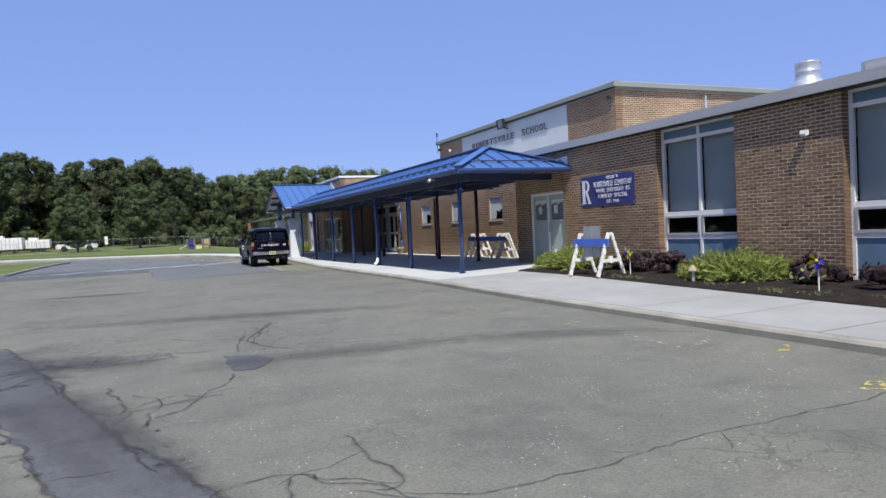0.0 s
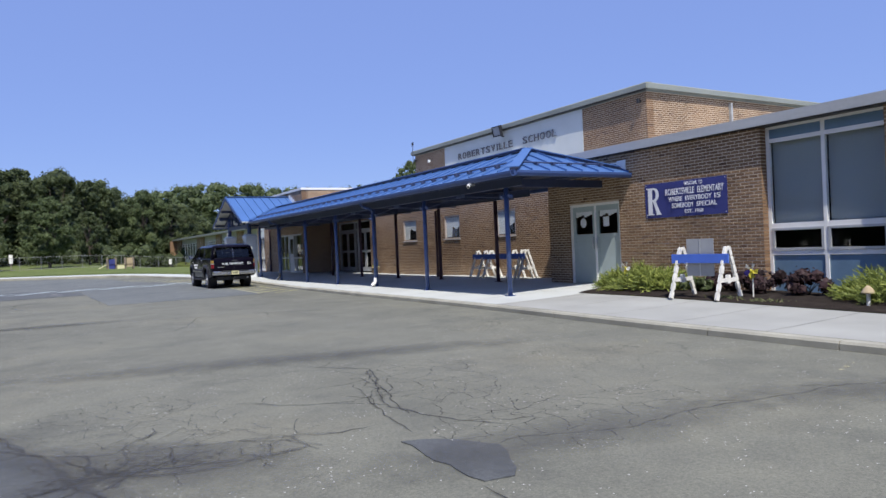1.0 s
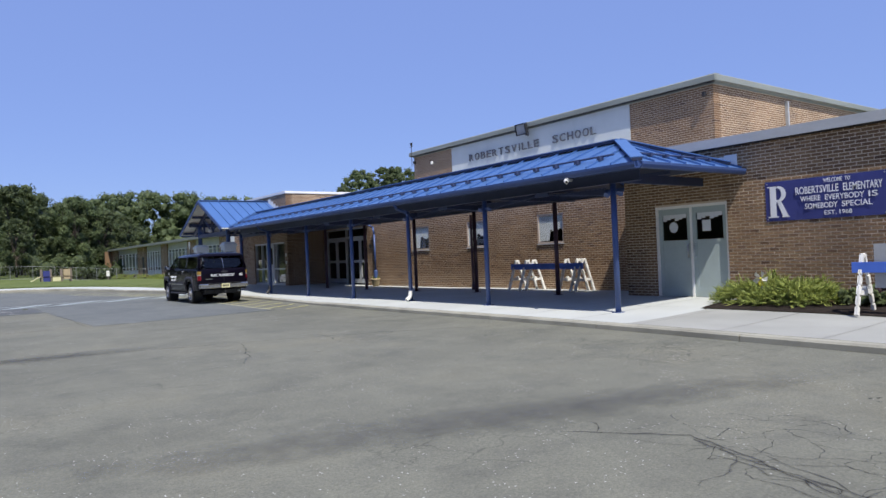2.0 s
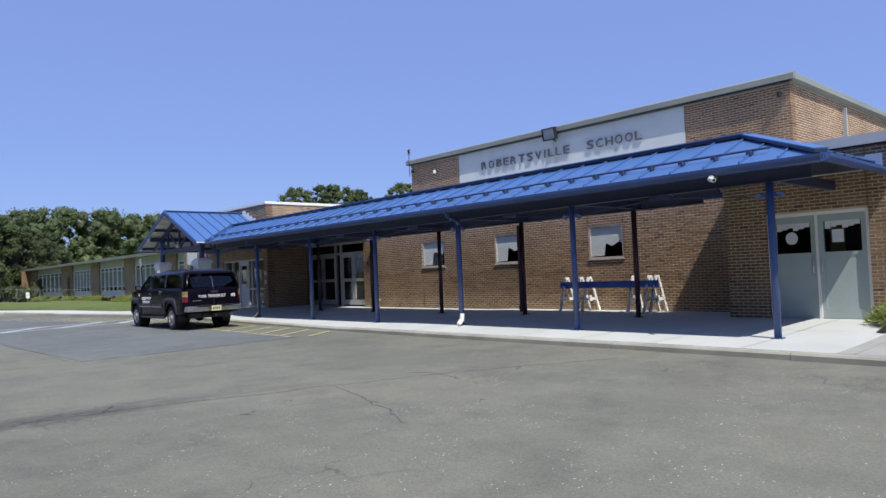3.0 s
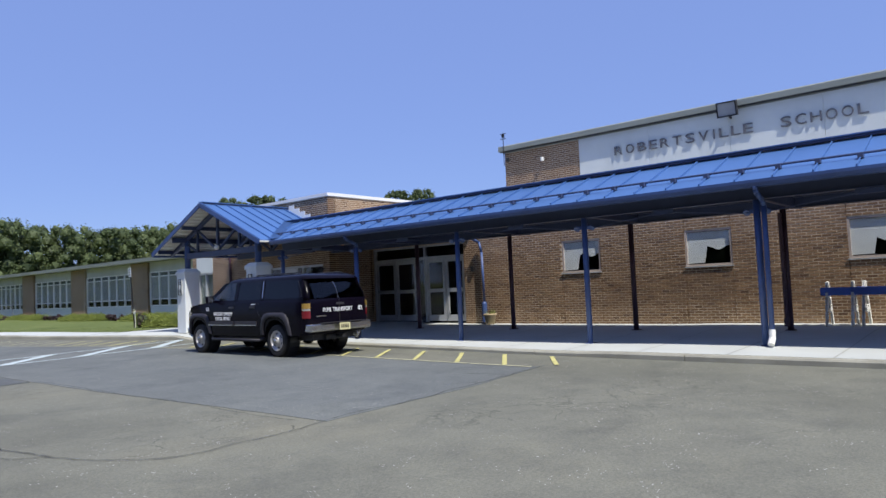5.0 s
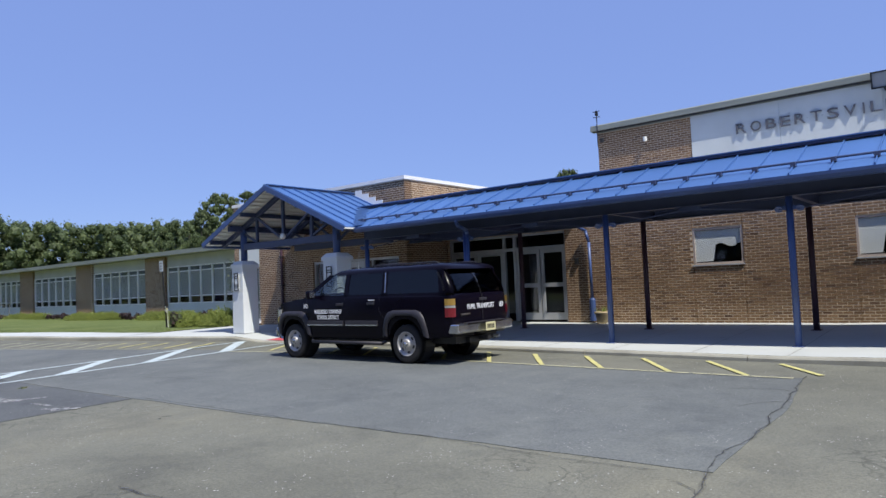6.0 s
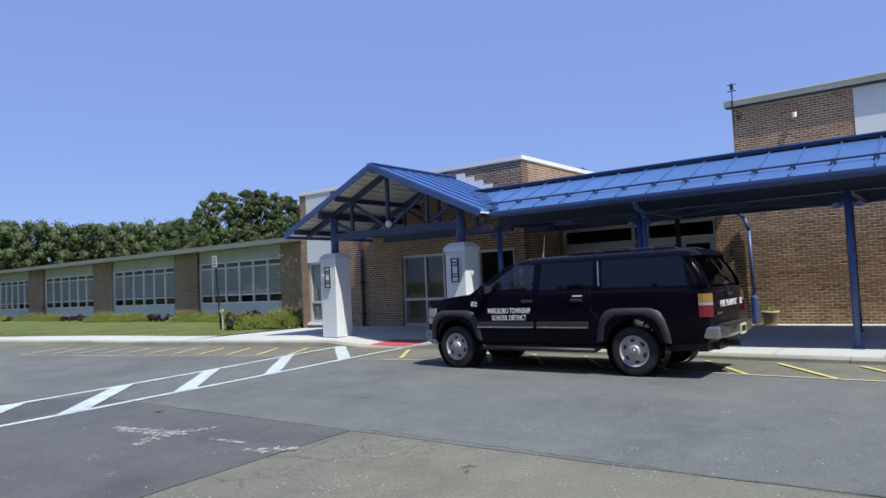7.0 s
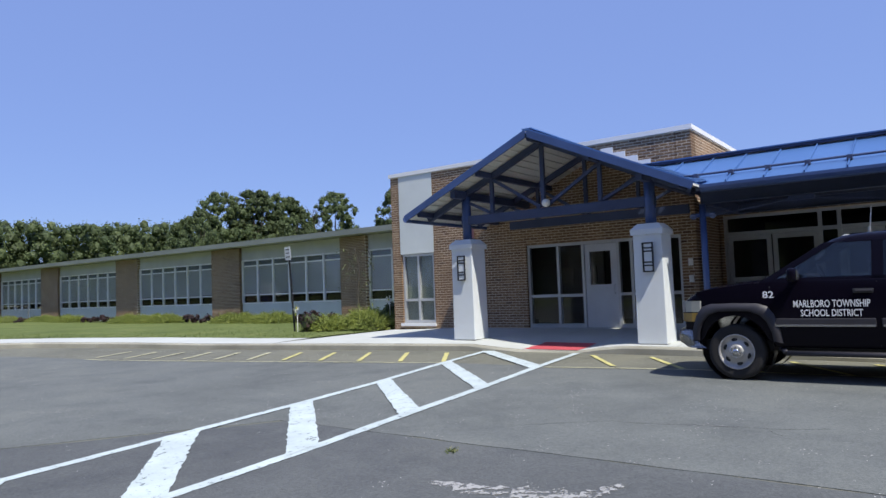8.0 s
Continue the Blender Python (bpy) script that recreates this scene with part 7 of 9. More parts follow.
for v in bm.verts:
    v.co.y *= flank(v.co.x, v.co.z) / HW
    f = abs(v.co.y) / HW
    if v.co.x > 2.75 and v.co.z > 1.0:                    # crowned bonnet with a raised middle
        v.co.z += 0.045 * (1 - f * f) * min(1, (v.co.x - 2.75) / 0.3)
    if v.co.x > 3.9:
        v.co.x -= 0.13 * f ** 3
    if v.co.x < -1.0:
        v.co.x += 0.05 * f ** 4
bmesh.ops.triangulate(bm, faces=[f for f in bm.faces if len(f.verts) > 4])
body = part("body", bm, CAR_PAINT, car, "glossy black lower body", smooth=True)
body.data.set_sharp_from_angle(angle=radians(32))


def hw_at(z):
    return 0.946 - 0.215 * (z - BELT)


def rear_x(z):
    return -1.125 + 0.30 * max(0.0, (z - 1.30) / 0.5) ** 1.5


# greenhouse: roof shell on pillars, with glass between
RINGS = [(1.735, -0.99, 2.20, 0.846), (1.775, -0.96, 2.14, 0.830), (1.815, -0.90, 2.03, 0.785), (1.845, -0.80, 1.86, 0.69), (1.868, -0.6, 1.6, 0.5), (1.880, -0.2, 1.1, 0.22)]
bm = bmesh.new()
prev = None
for z, xr, xf, hw in RINGS:
    ring = []
    r = min(0.17, hw * 0.4)
    for cx, cy, a0 in ((xf - r * 1.4, hw - r, 0), (xr + r, hw - r, 90), (xr + r, -hw + r, 180), (xf - r * 1.4, -hw + r, 270)):
        for i in range(6):
            a = radians(a0 + 90 * i / 5)
            sx = 1.4 if cx > 0.5 else 1.0
            ring.append(bm.verts.new((cx + r * sx * math.cos(a), cy + r * math.sin(a), z)))
    if prev:
        m = len(ring)
        for i in range(m):
            bm.faces.new((prev[i], prev[(i + 1) % m], ring[(i + 1) % m], ring[i]))
    else:
        bm.faces.new(ring[::-1])
    prev = ring
bm.faces.new(prev)
roof = part("roof", bm, CAR_PAINT, car, "glossy black roof", smooth=True)
roof.data.set_sharp_from_angle(angle=radians(40))


def side_plate(pts, s, name, material, out=0.0, thick=0.05, label="", parent=None):
    """A plate in the leaning side plane of the greenhouse, out metres proud of it."""
    bm = prism(bmesh.new(), pts, lambda p, q, w: (p, s * (hw_at(q) + out - w), q), 0.0, thick)
    return part(name, bm, material, parent or car, label)


for s in (1, -1):
    for pts in ([(2.98, 1.262), (2.84, 1.262), (2.06, 1.742), (2.20, 1.742)], [(1.70, 1.27), (1.58, 1.27), (1.56, 1.742), (1.68, 1.742)],
                [(0.62, 1.27), (0.46, 1.27), (0.49, 1.742), (0.63, 1.742)], [(-0.86, 1.27), (-1.0, 1.27), (-0.88, 1.742), (-0.76, 1.742)],
                [(2.86, 1.262), (-1.0, 1.262), (-1.0, 1.315), (2.80, 1.315)]):
        side_plate(pts, s, "pillar", CAR_PAINT)
    side_plate([(2.78, 1.312), (1.70, 1.312), (1.685, 1.74), (2.10, 1.74)], s, "front_door_window", GLASS_CLEAR, -0.012, 0.004)
    side_plate([(1.585, 1.312), (0.615, 1.312), (0.625, 1.74), (1.565, 1.74)], s, "rear_door_window", GLASS_TINT, -0.010, 0.004)
    side_plate([(0.465, 1.312), (-0.875, 1.312), (-0.775, 1.74), (0.492, 1.74)], s, "quarter_window", GLASS_TINT, -0.004, 0.004)
    side_plate([(0.53, 1.345), (0.505, 1.345), (0.535, 1.73), (0.56, 1.73)], s, "chrome_strip", CHROME, 0.008, 0.008)
    # rounded rear corner
    bm = bmesh.new()
    prev = None
    for j in range(8):
        z = 1.262 + (1.742 - 1.262) * j / 7
        h, xr, r = hw_at(z), rear_x(z) + 0.005, 0.13
        row = [bm.verts.new((min(-0.9, xr + r + 0.02), s * h, z))] + [bm.verts.new((xr + r - r * math.sin(radians(15 * i)), s * (h - r + r * math.cos(radians(15 * i))), z)) for i in range(7)]
        if prev:
            for i in range(7):
                bm.faces.new((prev[i], prev[i + 1], row[i + 1], row[i]))
        prev = row
    bmesh.ops.solidify(bm, geom=bm.faces[:], thickness=0.03)
    part("rear_pillar", bm, CAR_PAINT, car, smooth=True)
    bm = bmesh.new()
    for i in range(11):
        z = 1.35 + i * 0.032
        x = rear_x(z) + 0.12
        box(bm, x + 0.012, x + 0.06, s * (hw_at(z) - 0.004), s * (hw_at(z) + 0.005), z, z + 0.014)
    part("pillar_vent", bm, DARK, car, "slatted vent in the rear pillar", kind="stuff")
    for pts in ([(2.84, 1.22), (2.86, 0.9), (2.79, 0.50)], [(1.65, 1.25), (1.65, 0.47)], [(0.66, 1.25), (0.66, 1.0), (0.53, 0.86)]):
        bm = bmesh.new()
        for a, b in zip(pts, pts[1:]):
            bar(bm, (a[0], s * (flank(*a) - 0.001), a[1]), (b[0], s * (flank(*b) - 0.001), b[1]), 0.007, 0.006, up=(0, s, 0))
        part("door_seam", bm, DARK, car)
    # side moulding with a bright lower edge
    for a, b in ((0.70, 1.62), (1.68, 2.80)):
        y0, y1 = flank(1.5, 0.76), flank(1.5, 0.76) + 0.026
        mo = part("side_moulding", box(bmesh.new(), a, b, s * (y0 - 0.01), s * y1, 0.705, 0.805, 0.008), CAR_PLASTIC, car)
        part("bright_edge", boxed(a + 0.01, b - 0.01, s * (y1 - 0.004), s * (y1 + 0.004), 0.705, 0.73), CHROME, mo, "bright lower edge")
    # flat-topped flares over the wheels
    for cx in (0.0, FA):
        bm = bmesh.new()
        ou = [(0.585, 0.50), (0.565, 0.66), (0.50, 0.86), (0.42, 0.965), (0.30, 1.005), (0, 1.01), (-0.30, 1.005), (-0.42, 0.965), (-0.50, 0.86), (-0.565, 0.66), (-0.585, 0.50)]
        inn = [(0.475, 0.50), (0.462, 0.62), (0.41, 0.76), (0.33, 0.85), (0.20, 0.90), (0, 0.905), (-0.20, 0.90), (-0.33, 0.85), (-0.41, 0.76), (-0.462, 0.62), (-0.475, 0.50)]
        v = []
        for (xo, zo), (xi, zi) in zip(ou, inn):
            a, b = flank(cx + xo, zo), flank(cx + xi, zi)
            v.append([bm.verts.new(p) for p in ((cx + xo, s * (a - 0.005), zo), (cx + xo * 0.99, s * (a + 0.026), zo - 0.012), (cx + xi * 1.03, s * (b + 0.046), zi + 0.016), (cx + xi, s * (b + 0.03), zi), (cx + xi, s * (b - 0.10), zi))])
        for a, b in zip(v, v[1:]):
            for i in range(4):
                bm.faces.new((a[i], a[i + 1], b[i + 1], b[i]))
        part("wheel_flare", bm, CAR_PLASTIC, car, "dark grey wheel-arch flare", smooth=True)
        bm = bmesh.new()
        lathe(bm, [(0.455, s * 0.60), (0.462, s * 0.90)], 28, axis='y', at=(cx, 0, 0.42), first=False, last=False)
        part("wheel_well", bm, DARK, car)
    # running board on brackets
    bm = bmesh.new()
    tube(bm, [(0.55, s * 0.88, 0.42), (0.62, s * 0.96, 0.365), (2.68, s * 0.96, 0.365), (2.75, s * 0.88, 0.42)], 0.034, 12)
    part("running_board", bm, CAR_PLASTIC, car, smooth=True)
    for x in (1.70, 0.80):
        y = flank(x, 1.13)
        hb = part("handle_recess", box(bmesh.new(), x - 0.02, x + 0.21, s * (y - 0.03), s * (y + 0.002), 1.085, 1.165, 0.012), DARK, car)
        part("handle", box(bmesh.new(), x, x + 0.18, s * (y - 0.012), s * (y + 0.030), 1.120, 1.148, 0.008), CAR_PLASTIC, hb)
    # mirror
    bm = bmesh.new()
    box(bm, 2.48, 2.60, s * 1.02, s * 1.22, 1.26, 1.44, 0.045)
    box(bm, 2.50, 2.57, s * 0.90, s * 1.05, 1.27, 1.33, 0.01)
    mi = part("mirror", bm, CAR_PAINT, car, "black door mirror", smooth=True)
    mi.data.set_sharp_from_angle(angle=radians(45))
    part("mirror_glass", boxed(2.472, 2.48, s * 1.05, s * 1.19, 1.29, 1.41), CHROME, mi)
    # lamps, shaped round the corners of the body
    for z0, z1, mat_, nm in ((0.865, 1.03, LAMP_RED, "tail_lamp"), (1.03, 1.075, LAMP_CLEAR, "reversing_lamp"), (1.075, 1.195, LAMP_AMBER, "indicator_lamp")):
        y1 = flank(-1.04, 1.03) + 0.010
        pts = [(-0.995, y1 - 0.03), (-0.995, y1 + 0.010), (-1.06, y1), (-1.115, y1 - 0.03), (-1.155, y1 - 0.065), (-1.165, y1 - 0.095), (-1.06, y1 - 0.095)]
        bm = prism(bmesh.new(), pts, lambda p, q, w: (p, s * q, w), z0, z1 - 0.004)
        part(nm, bm, mat_, car)
    pts = [(3.72, 0.935), (3.74, 0.956), (3.86, 0.940), (3.955, 0.885), (4.025, 0.78), (4.068, 0.60), (3.90, 0.55)]
    bm = prism(bmesh.new(), pts, lambda p, q, w: (p + 0.02 * (1 - w), s * q, w), 0.895, 1.045)
    part("headlamp", bm, LAMP_CLEAR, car, "clear headlamp")
    bm = prism(bmesh.new(), pts, lambda p, q, w: (p + 0.02 * (1 - w), s * q, w), 0.765, 0.882)
    part("indicator_lamp", bm, LAMP_AMBER, car, "amber front indicator")
    # seats seen through the glass
    for x, h in ((1.62, 1.66), (0.72, 1.60), (-0.25, 1.56)):
        bm = box(bmesh.new(), x, x + 0.13, s * 0.20, s * 0.66, BELT + 0.004, h - 0.16, 0.04)
        seat = part("seat_back", bm, CAR_PLASTIC, car, "grey seat back")
        part("headrest", box(bmesh.new(), x + 0.01, x + 0.10, s * 0.32, s * 0.54, h - 0.14, h, 0.03), CAR_PLASTIC, seat)
bm = bmesh.new()
for i in range(20):
    a, b = 6.2832 * i / 20, 6.2832 * (i + 1) / 20
    f = lambda t: (2.28 + 0.06 * math.sin(t), 0.42 + 0.18 * math.cos(t), 1.33 + 0.15 * math.sin(t))
    rod(bm, f(a), f(b), 0.013, n=6)
part("steering_wheel", bm, DARK, car)
part("dashboard", box(bmesh.new(), 2.42, 2.80, -0.80, 0.80, BELT + 0.004, 1.36, 0.03), CAR_PLASTIC, car)

# windscreen and rear glass
bm = bmesh.new()
g = []
for z, xf in ((1.275, 2.98), (1.43, 2.735), (1.60, 2.465), (1.74, 2.22)):
    g.append([bm.verts.new((xf + 0.06 - 0.10 * abs(f) ** 3, f * (hw_at(z) - 0.03), z)) for f in (-1, -0.6, 0, 0.6, 1)])
for a, b in zip(g, g[1:]):
    for i in range(4):
        bm.faces.new((a[i], a[i + 1], b[i + 1], b[i]))
part("windscreen", bm, GLASS_CLEAR, car, smooth=True)
bm = bmesh.new()
for y in (0.25, -0.35):
    bar(bm, (3.05, y, 1.30), (2.93, y + 0.42, 1.345), 0.02, 0.012)
part("wiper", bm, DARK, car)
for s in (1, -1):
    bm = bmesh.new()
    g = []
    for z in (1.30, 1.40, 1.50, 1.60, 1.70, 1.75):
        g.append([bm.verts.new((rear_x(z) - 0.006 + 0.05 * (y / 0.8) ** 4, s * y, z)) for y in (0.012, 0.2, 0.4, 0.58, min(0.70, hw_at(z) - 0.11))])
    for a, b in zip(g, g[1:]):
        for i in range(4):
            bm.faces.new((a[i], a[i + 1], b[i + 1], b[i]))
    part("rear_window", bm, GLASS_TINT, car, smooth=True)
bm = bmesh.new()
bar(bm, (rear_x(1.27) - 0.008, 0, 1.27), (rear_x(1.5) - 0.010, 0, 1.5), 0.014, 0.02)
bar(bm, (rear_x(1.5) - 0.010, 0, 1.5), (rear_x(1.745) - 0.010, 0, 1.745), 0.014, 0.02)
part("window_divider", bm, CHROME, car)
part("door_seam", boxed(-1.168, -1.155, -0.006, 0.006, 0.74, 1.26), DARK, car)
# bumpers
bm = box(bmesh.new(), -1.33, -1.09, -0.93, 0.93, 0.56, 0.735, 0.03)
for v in bm.verts:
    v.co.x += 0.09 * (abs(v.co.y) / 0.93) ** 4
rb = part("rear_bumper", bm, CHROME, car, "chrome rear step bumper")
part("step_pad", boxed(-1.30, -1.12, -0.62, 0.62, 0.737, 0.747), CAR_PLASTIC, rb)
plate = part("number_plate", boxed(-1.342, -1.332, -0.16, 0.16, 0.57, 0.725), PLATE, rb, "pale yellow plate with unreadable marks")
for i in range(5):
    part("mark", boxed(-1.347, -1.343, -0.11 + i * 0.05, -0.08 + i * 0.05, 0.61, 0.69), DARK, plate)
half = [(3.80, 0.935), (3.95, 0.93), (4.06, 0.86), (4.13, 0.70), (4.17, 0.40), (4.18, 0)]
ring = half + [(x, -y) for x, y in half[-2::-1]]
bm = bmesh.new()
rows_ = [[bm.verts.new((x - d, y * k, z)) for x, y in ring] for z, d, k in ((0.40, 0.10, 0.95), (0.47, 0.02, 0.99), (0.56, 0.0, 1.0), (0.63, 0.01, 0.995), (0.66, 0.05, 0.97))]
for a, b in zip(rows_, rows_[1:]):
    for i in range(len(ring) - 1):
        bm.faces.new((a[i], a[i + 1], b[i + 1], b[i]))
bmesh.ops.solidify(bm, geom=bm.faces[:], thickness=0.02)
part("front_bumper", bm, CHROME, car, "chrome front bumper", smooth=True)
grille = part("grille", box(bmesh.new(), 4.0, 4.075, -0.56, 0.56, 0.74, 1.03, 0.01), CAR_PLASTIC, car, "dark front grille")
part("grille_bar", box(bmesh.new(), 4.07, 4.10, -0.56, 0.56, 0.87, 0.92, 0.008), CHROME, grille)
bm = bmesh.new()
box(bm, -1.30, -1.08, -0.05, 0.05, 0.40, 0.47)
box(bm, -1.08, -0.9, -0.35, 0.35, 0.36, 0.47)
part("tow_hitch", bm, DARK, car)
bm = bmesh.new()
rod(bm, (-0.62, -0.55, 0.40), (-1.12, -0.60, 0.42), 0.032, n=10)
part("tail_pipe", bm, GALV, car)
bm = bmesh.new()
box(bm, -1.0, 3.9, -0.68, 0.68, 0.36, 0.50)
box(bm, 0.6, 2.7, -0.84, 0.84, 0.40, 0.47)
part("underbody", bm, DARK, car)
bm = bmesh.new()
rod(bm, (0, -0.8, 0.37), (0, 0.8, 0.37), 0.07)
bmesh.ops.create_uvsphere(bm, u_segments=12, v_segments=8, radius=0.16, matrix=Matrix.Translation((0, 0, 0.37)))
part("rear_axle", bm, DARK, car)
part("front_axle", rod(bmesh.new(), (FA, -0.8, 0.37), (FA, 0.8, 0.37), 0.06), DARK, car)
WR = 0.366                                                # tyre radius
for cx in (0.0, FA):
    for s in (1, -1):
        w = bmesh.new()
        prof = [(0.225, -0.110), (0.30, -0.122), (0.335, -0.118), (0.356, -0.104), (0.364, -0.08), (WR, 0.0), (0.364, 0.08), (0.356, 0.104), (0.335, 0.118), (0.30, 0.122), (0.225, 0.110)]
        lathe(w, [(r, s * h) for r, h in prof], 40, axis='y', at=(cx, s * 0.83, WR), first=False, last=False)
        tyre = part("wheel", w, RUBBER, car, "road wheel with a black tyre", smooth=True)
        bm = bmesh.new()
        lathe(bm, [(r, s * h) for r, h in [(0.230, 0.095), (0.233, 0.118), (0.222, 0.121), (0.208, 0.100), (0.200, 0.070), (0.150, 0.074), (0.118, 0.088), (0.100, 0.096), (0.094, 0.132), (0.086, 0.140), (0.05, 0.143), (0.005, 0.143)]], 40, axis='y', at=(cx, s * 0.83, WR), first=False)
        rimo = part("rim", bm, ALLOY, tyre, "dull steel rim with oval slots", smooth=True)
        for i in range(6):
            a = 2 * math.pi * i / 6 + 0.35
            c = Vector((cx + math.cos(a) * 0.160, 0, WR + math.sin(a) * 0.160))
            t, r = Vector((-math.sin(a), 0, math.cos(a))), Vector((math.cos(a), 0, math.sin(a)))
            ring = [(math.cos(6.2832 * q / 12) * 0.040, math.sin(6.2832 * q / 12) * 0.021) for q in range(12)]
            bm = prism(bmesh.new(), ring, lambda p, q, w_: c + t * p + r * (q - 3.0 * p * p) + Vector((0, w_, 0)), s * 0.885, s * (0.83 + 0.0805))
            part("rim_slot", bm, DARK, rimo)
        for i in range(8):
            a = 2 * math.pi * i / 8
            bm = rod(bmesh.new(), (cx + math.cos(a) * 0.068, s * 0.965, WR + math.sin(a) * 0.068), (cx + math.cos(a) * 0.068, s * 0.985, WR + math.sin(a) * 0.068), 0.013, n=6)
            part("wheel_nut", bm, CHROME, rimo)
        part("hub_cap", lathe(bmesh.new(), [(0.045, s * 0.14), (0.040, s * 0.165), (0.01, s * 0.168)], 16, axis='y', at=(cx, s * 0.83, WR)), CHROME, rimo, smooth=True)
# roof rails, aerial, marker lamp
for s in (1, -1):
    bm = bmesh.new()
    tube(bm, [(1.2, s * 0.62, 1.845), (1.1, s * 0.62, 1.885), (-0.55, s * 0.62, 1.885), (-0.66, s * 0.62, 1.845)], 0.014, 8)
    part("roof_rail", bm, CAR_PLASTIC, car)
bm = bmesh.new()
rod(bm, (1.72, 0.45, 1.82), (1.68, 0.45, 2.20), 0.006, 0.004, 6)
rod(bm, (1.725, 0.45, 1.82), (1.715, 0.45, 1.92), 0.016, n=8)
part("aerial", bm, GALV, car)
bm = bmesh.new()
bmesh.ops.create_uvsphere(bm, u_segments=12, v_segments=8, radius=0.07, matrix=Matrix.Translation((1.98, 0.42, 1.81)) @ Matrix.Diagonal((1, 1, 0.55, 1)))
part("marker_lamp", bm, PLASTIC_GREY, car, "pale domed marker lamp", smooth=True)
# lettering on the door, wing and tailgate
LEFT = Matrix.Rotation(math.pi, 4, 'Z')
dy = flank(2.1, 0.95) + 0.003
write("door_text", "MARLBORO TOWNSHIP", 0.125, (2.15, dy - 0.002, 0.945), WHITE_INK, car, turn=LEFT, bold=True, width=0.84)
write("door_text", "SCHOOL DISTRICT", 0.120, (2.15, dy, 0.832), WHITE_INK, car, turn=LEFT, bold=True, width=0.68)
write("wing_number", "82", 0.12, (2.86, flank(2.86, 1.12) + 0.006, 1.07), WHITE_INK, car, turn=LEFT, bold=True, width=0.135)
part("note_bar", boxed(0.79, 0.96, flank(0.9, 1.2) - 0.002, flank(0.9, 1.2) + 0.003, 1.195, 1.215), WHITE_INK, car)
BACK = Matrix.Rotation(-math.pi / 2, 4, 'Z')
write("tailgate_text", "PUPIL TRANSPORT", 0.13, (-1.168, 0.05, 0.985), WHITE_INK, car, turn=BACK, bold=True, width=0.90)
write("tailgate_number", "82", 0.13, (-1.168, -0.66, 0.985), WHITE_INK, car, turn=BACK, bold=True, width=0.14)
part("badge", boxed(-1.168, -1.160, 0.42, 0.70, 0.885, 0.915), CHROME, car)
part("tailgate_handle", box(bmesh.new(), -1.182, -1.155, -0.14, 0.10, 1.13, 1.18, 0.008), CAR_PLASTIC, car)
car.matrix_basis = pose(6.42, 34.33, 0.012, 0, 0, 89.8)
car.scale = (0.955, 0.93, 0.97)


# ---- planting ----
def leaf_cloud(rng, blobs, per, size, flat=0.5, stretch=1.0, loose=0.18):
    """Leaf cards scattered over round clumps; returns vertices and faces."""
    out = []
    for (cx, cy, cz, r) in blobs:
        n = max(6, int(per * (r ** 1.6)))
        d = rng.normal(size=(n, 3))
        d /= np.linalg.norm(d, axis=1)[:, None]
        rad = r * (0.90 - loose + 2 * loose * rng.random(n)) * (0.9 + 0.25 * np.sin(d[:, 0] * 5 + cx) * np.cos(d[:, 2] * 4 + cy))
        c = np.stack([cx + d[:, 0] * rad, cy + d[:, 1] * rad, cz + d[:, 2] * rad * 0.85], 1)
        nrm = d * (1 - flat) + rng.normal(size=(n, 3)) * 0.55
        nrm[:, 2] += flat
        nrm /= np.linalg.norm(nrm, axis=1)[:, None]
        a = np.cross(nrm, rng.normal(size=(n, 3)))
        a /= np.linalg.norm(a, axis=1)[:, None] + 1e-9
        b = np.cross(nrm, a)
        s = (size * (0.6 + 0.8 * rng.random(n)))[:, None]
        a, b = a * s * stretch, b * s
        out.append(np.stack([c - a, c - b * 0.55, c + a, c + b * 0.55], 1))
    q = np.concatenate(out)
    return q.reshape(-1, 3), np.arange(len(q) * 4).reshape(-1, 4)


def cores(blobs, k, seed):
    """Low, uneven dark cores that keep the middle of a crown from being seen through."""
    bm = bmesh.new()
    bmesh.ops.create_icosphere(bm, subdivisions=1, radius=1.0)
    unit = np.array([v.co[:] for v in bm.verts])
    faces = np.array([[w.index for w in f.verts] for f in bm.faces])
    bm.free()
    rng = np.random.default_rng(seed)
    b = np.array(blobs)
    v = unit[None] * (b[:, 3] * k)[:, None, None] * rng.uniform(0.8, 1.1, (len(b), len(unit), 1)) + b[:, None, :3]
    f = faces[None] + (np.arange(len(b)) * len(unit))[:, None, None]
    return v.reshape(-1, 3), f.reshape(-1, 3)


def crown_mesh(name, blobs, per, size, seed, leaf, core, core_k=0.72, flat=0.5, stretch=1.0, loose=0.18):
    rng = np.random.default_rng(seed)
    v, f = leaf_cloud(rng, blobs, per, size, flat, stretch, loose)
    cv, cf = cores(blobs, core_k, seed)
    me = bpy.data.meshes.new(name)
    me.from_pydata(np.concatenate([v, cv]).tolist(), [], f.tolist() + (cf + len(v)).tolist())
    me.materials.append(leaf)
    # mostly a darker green than the leaves: shade inside the crown, put into the colour
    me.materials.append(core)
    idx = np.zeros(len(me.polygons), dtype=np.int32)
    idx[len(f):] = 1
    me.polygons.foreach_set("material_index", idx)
    return me


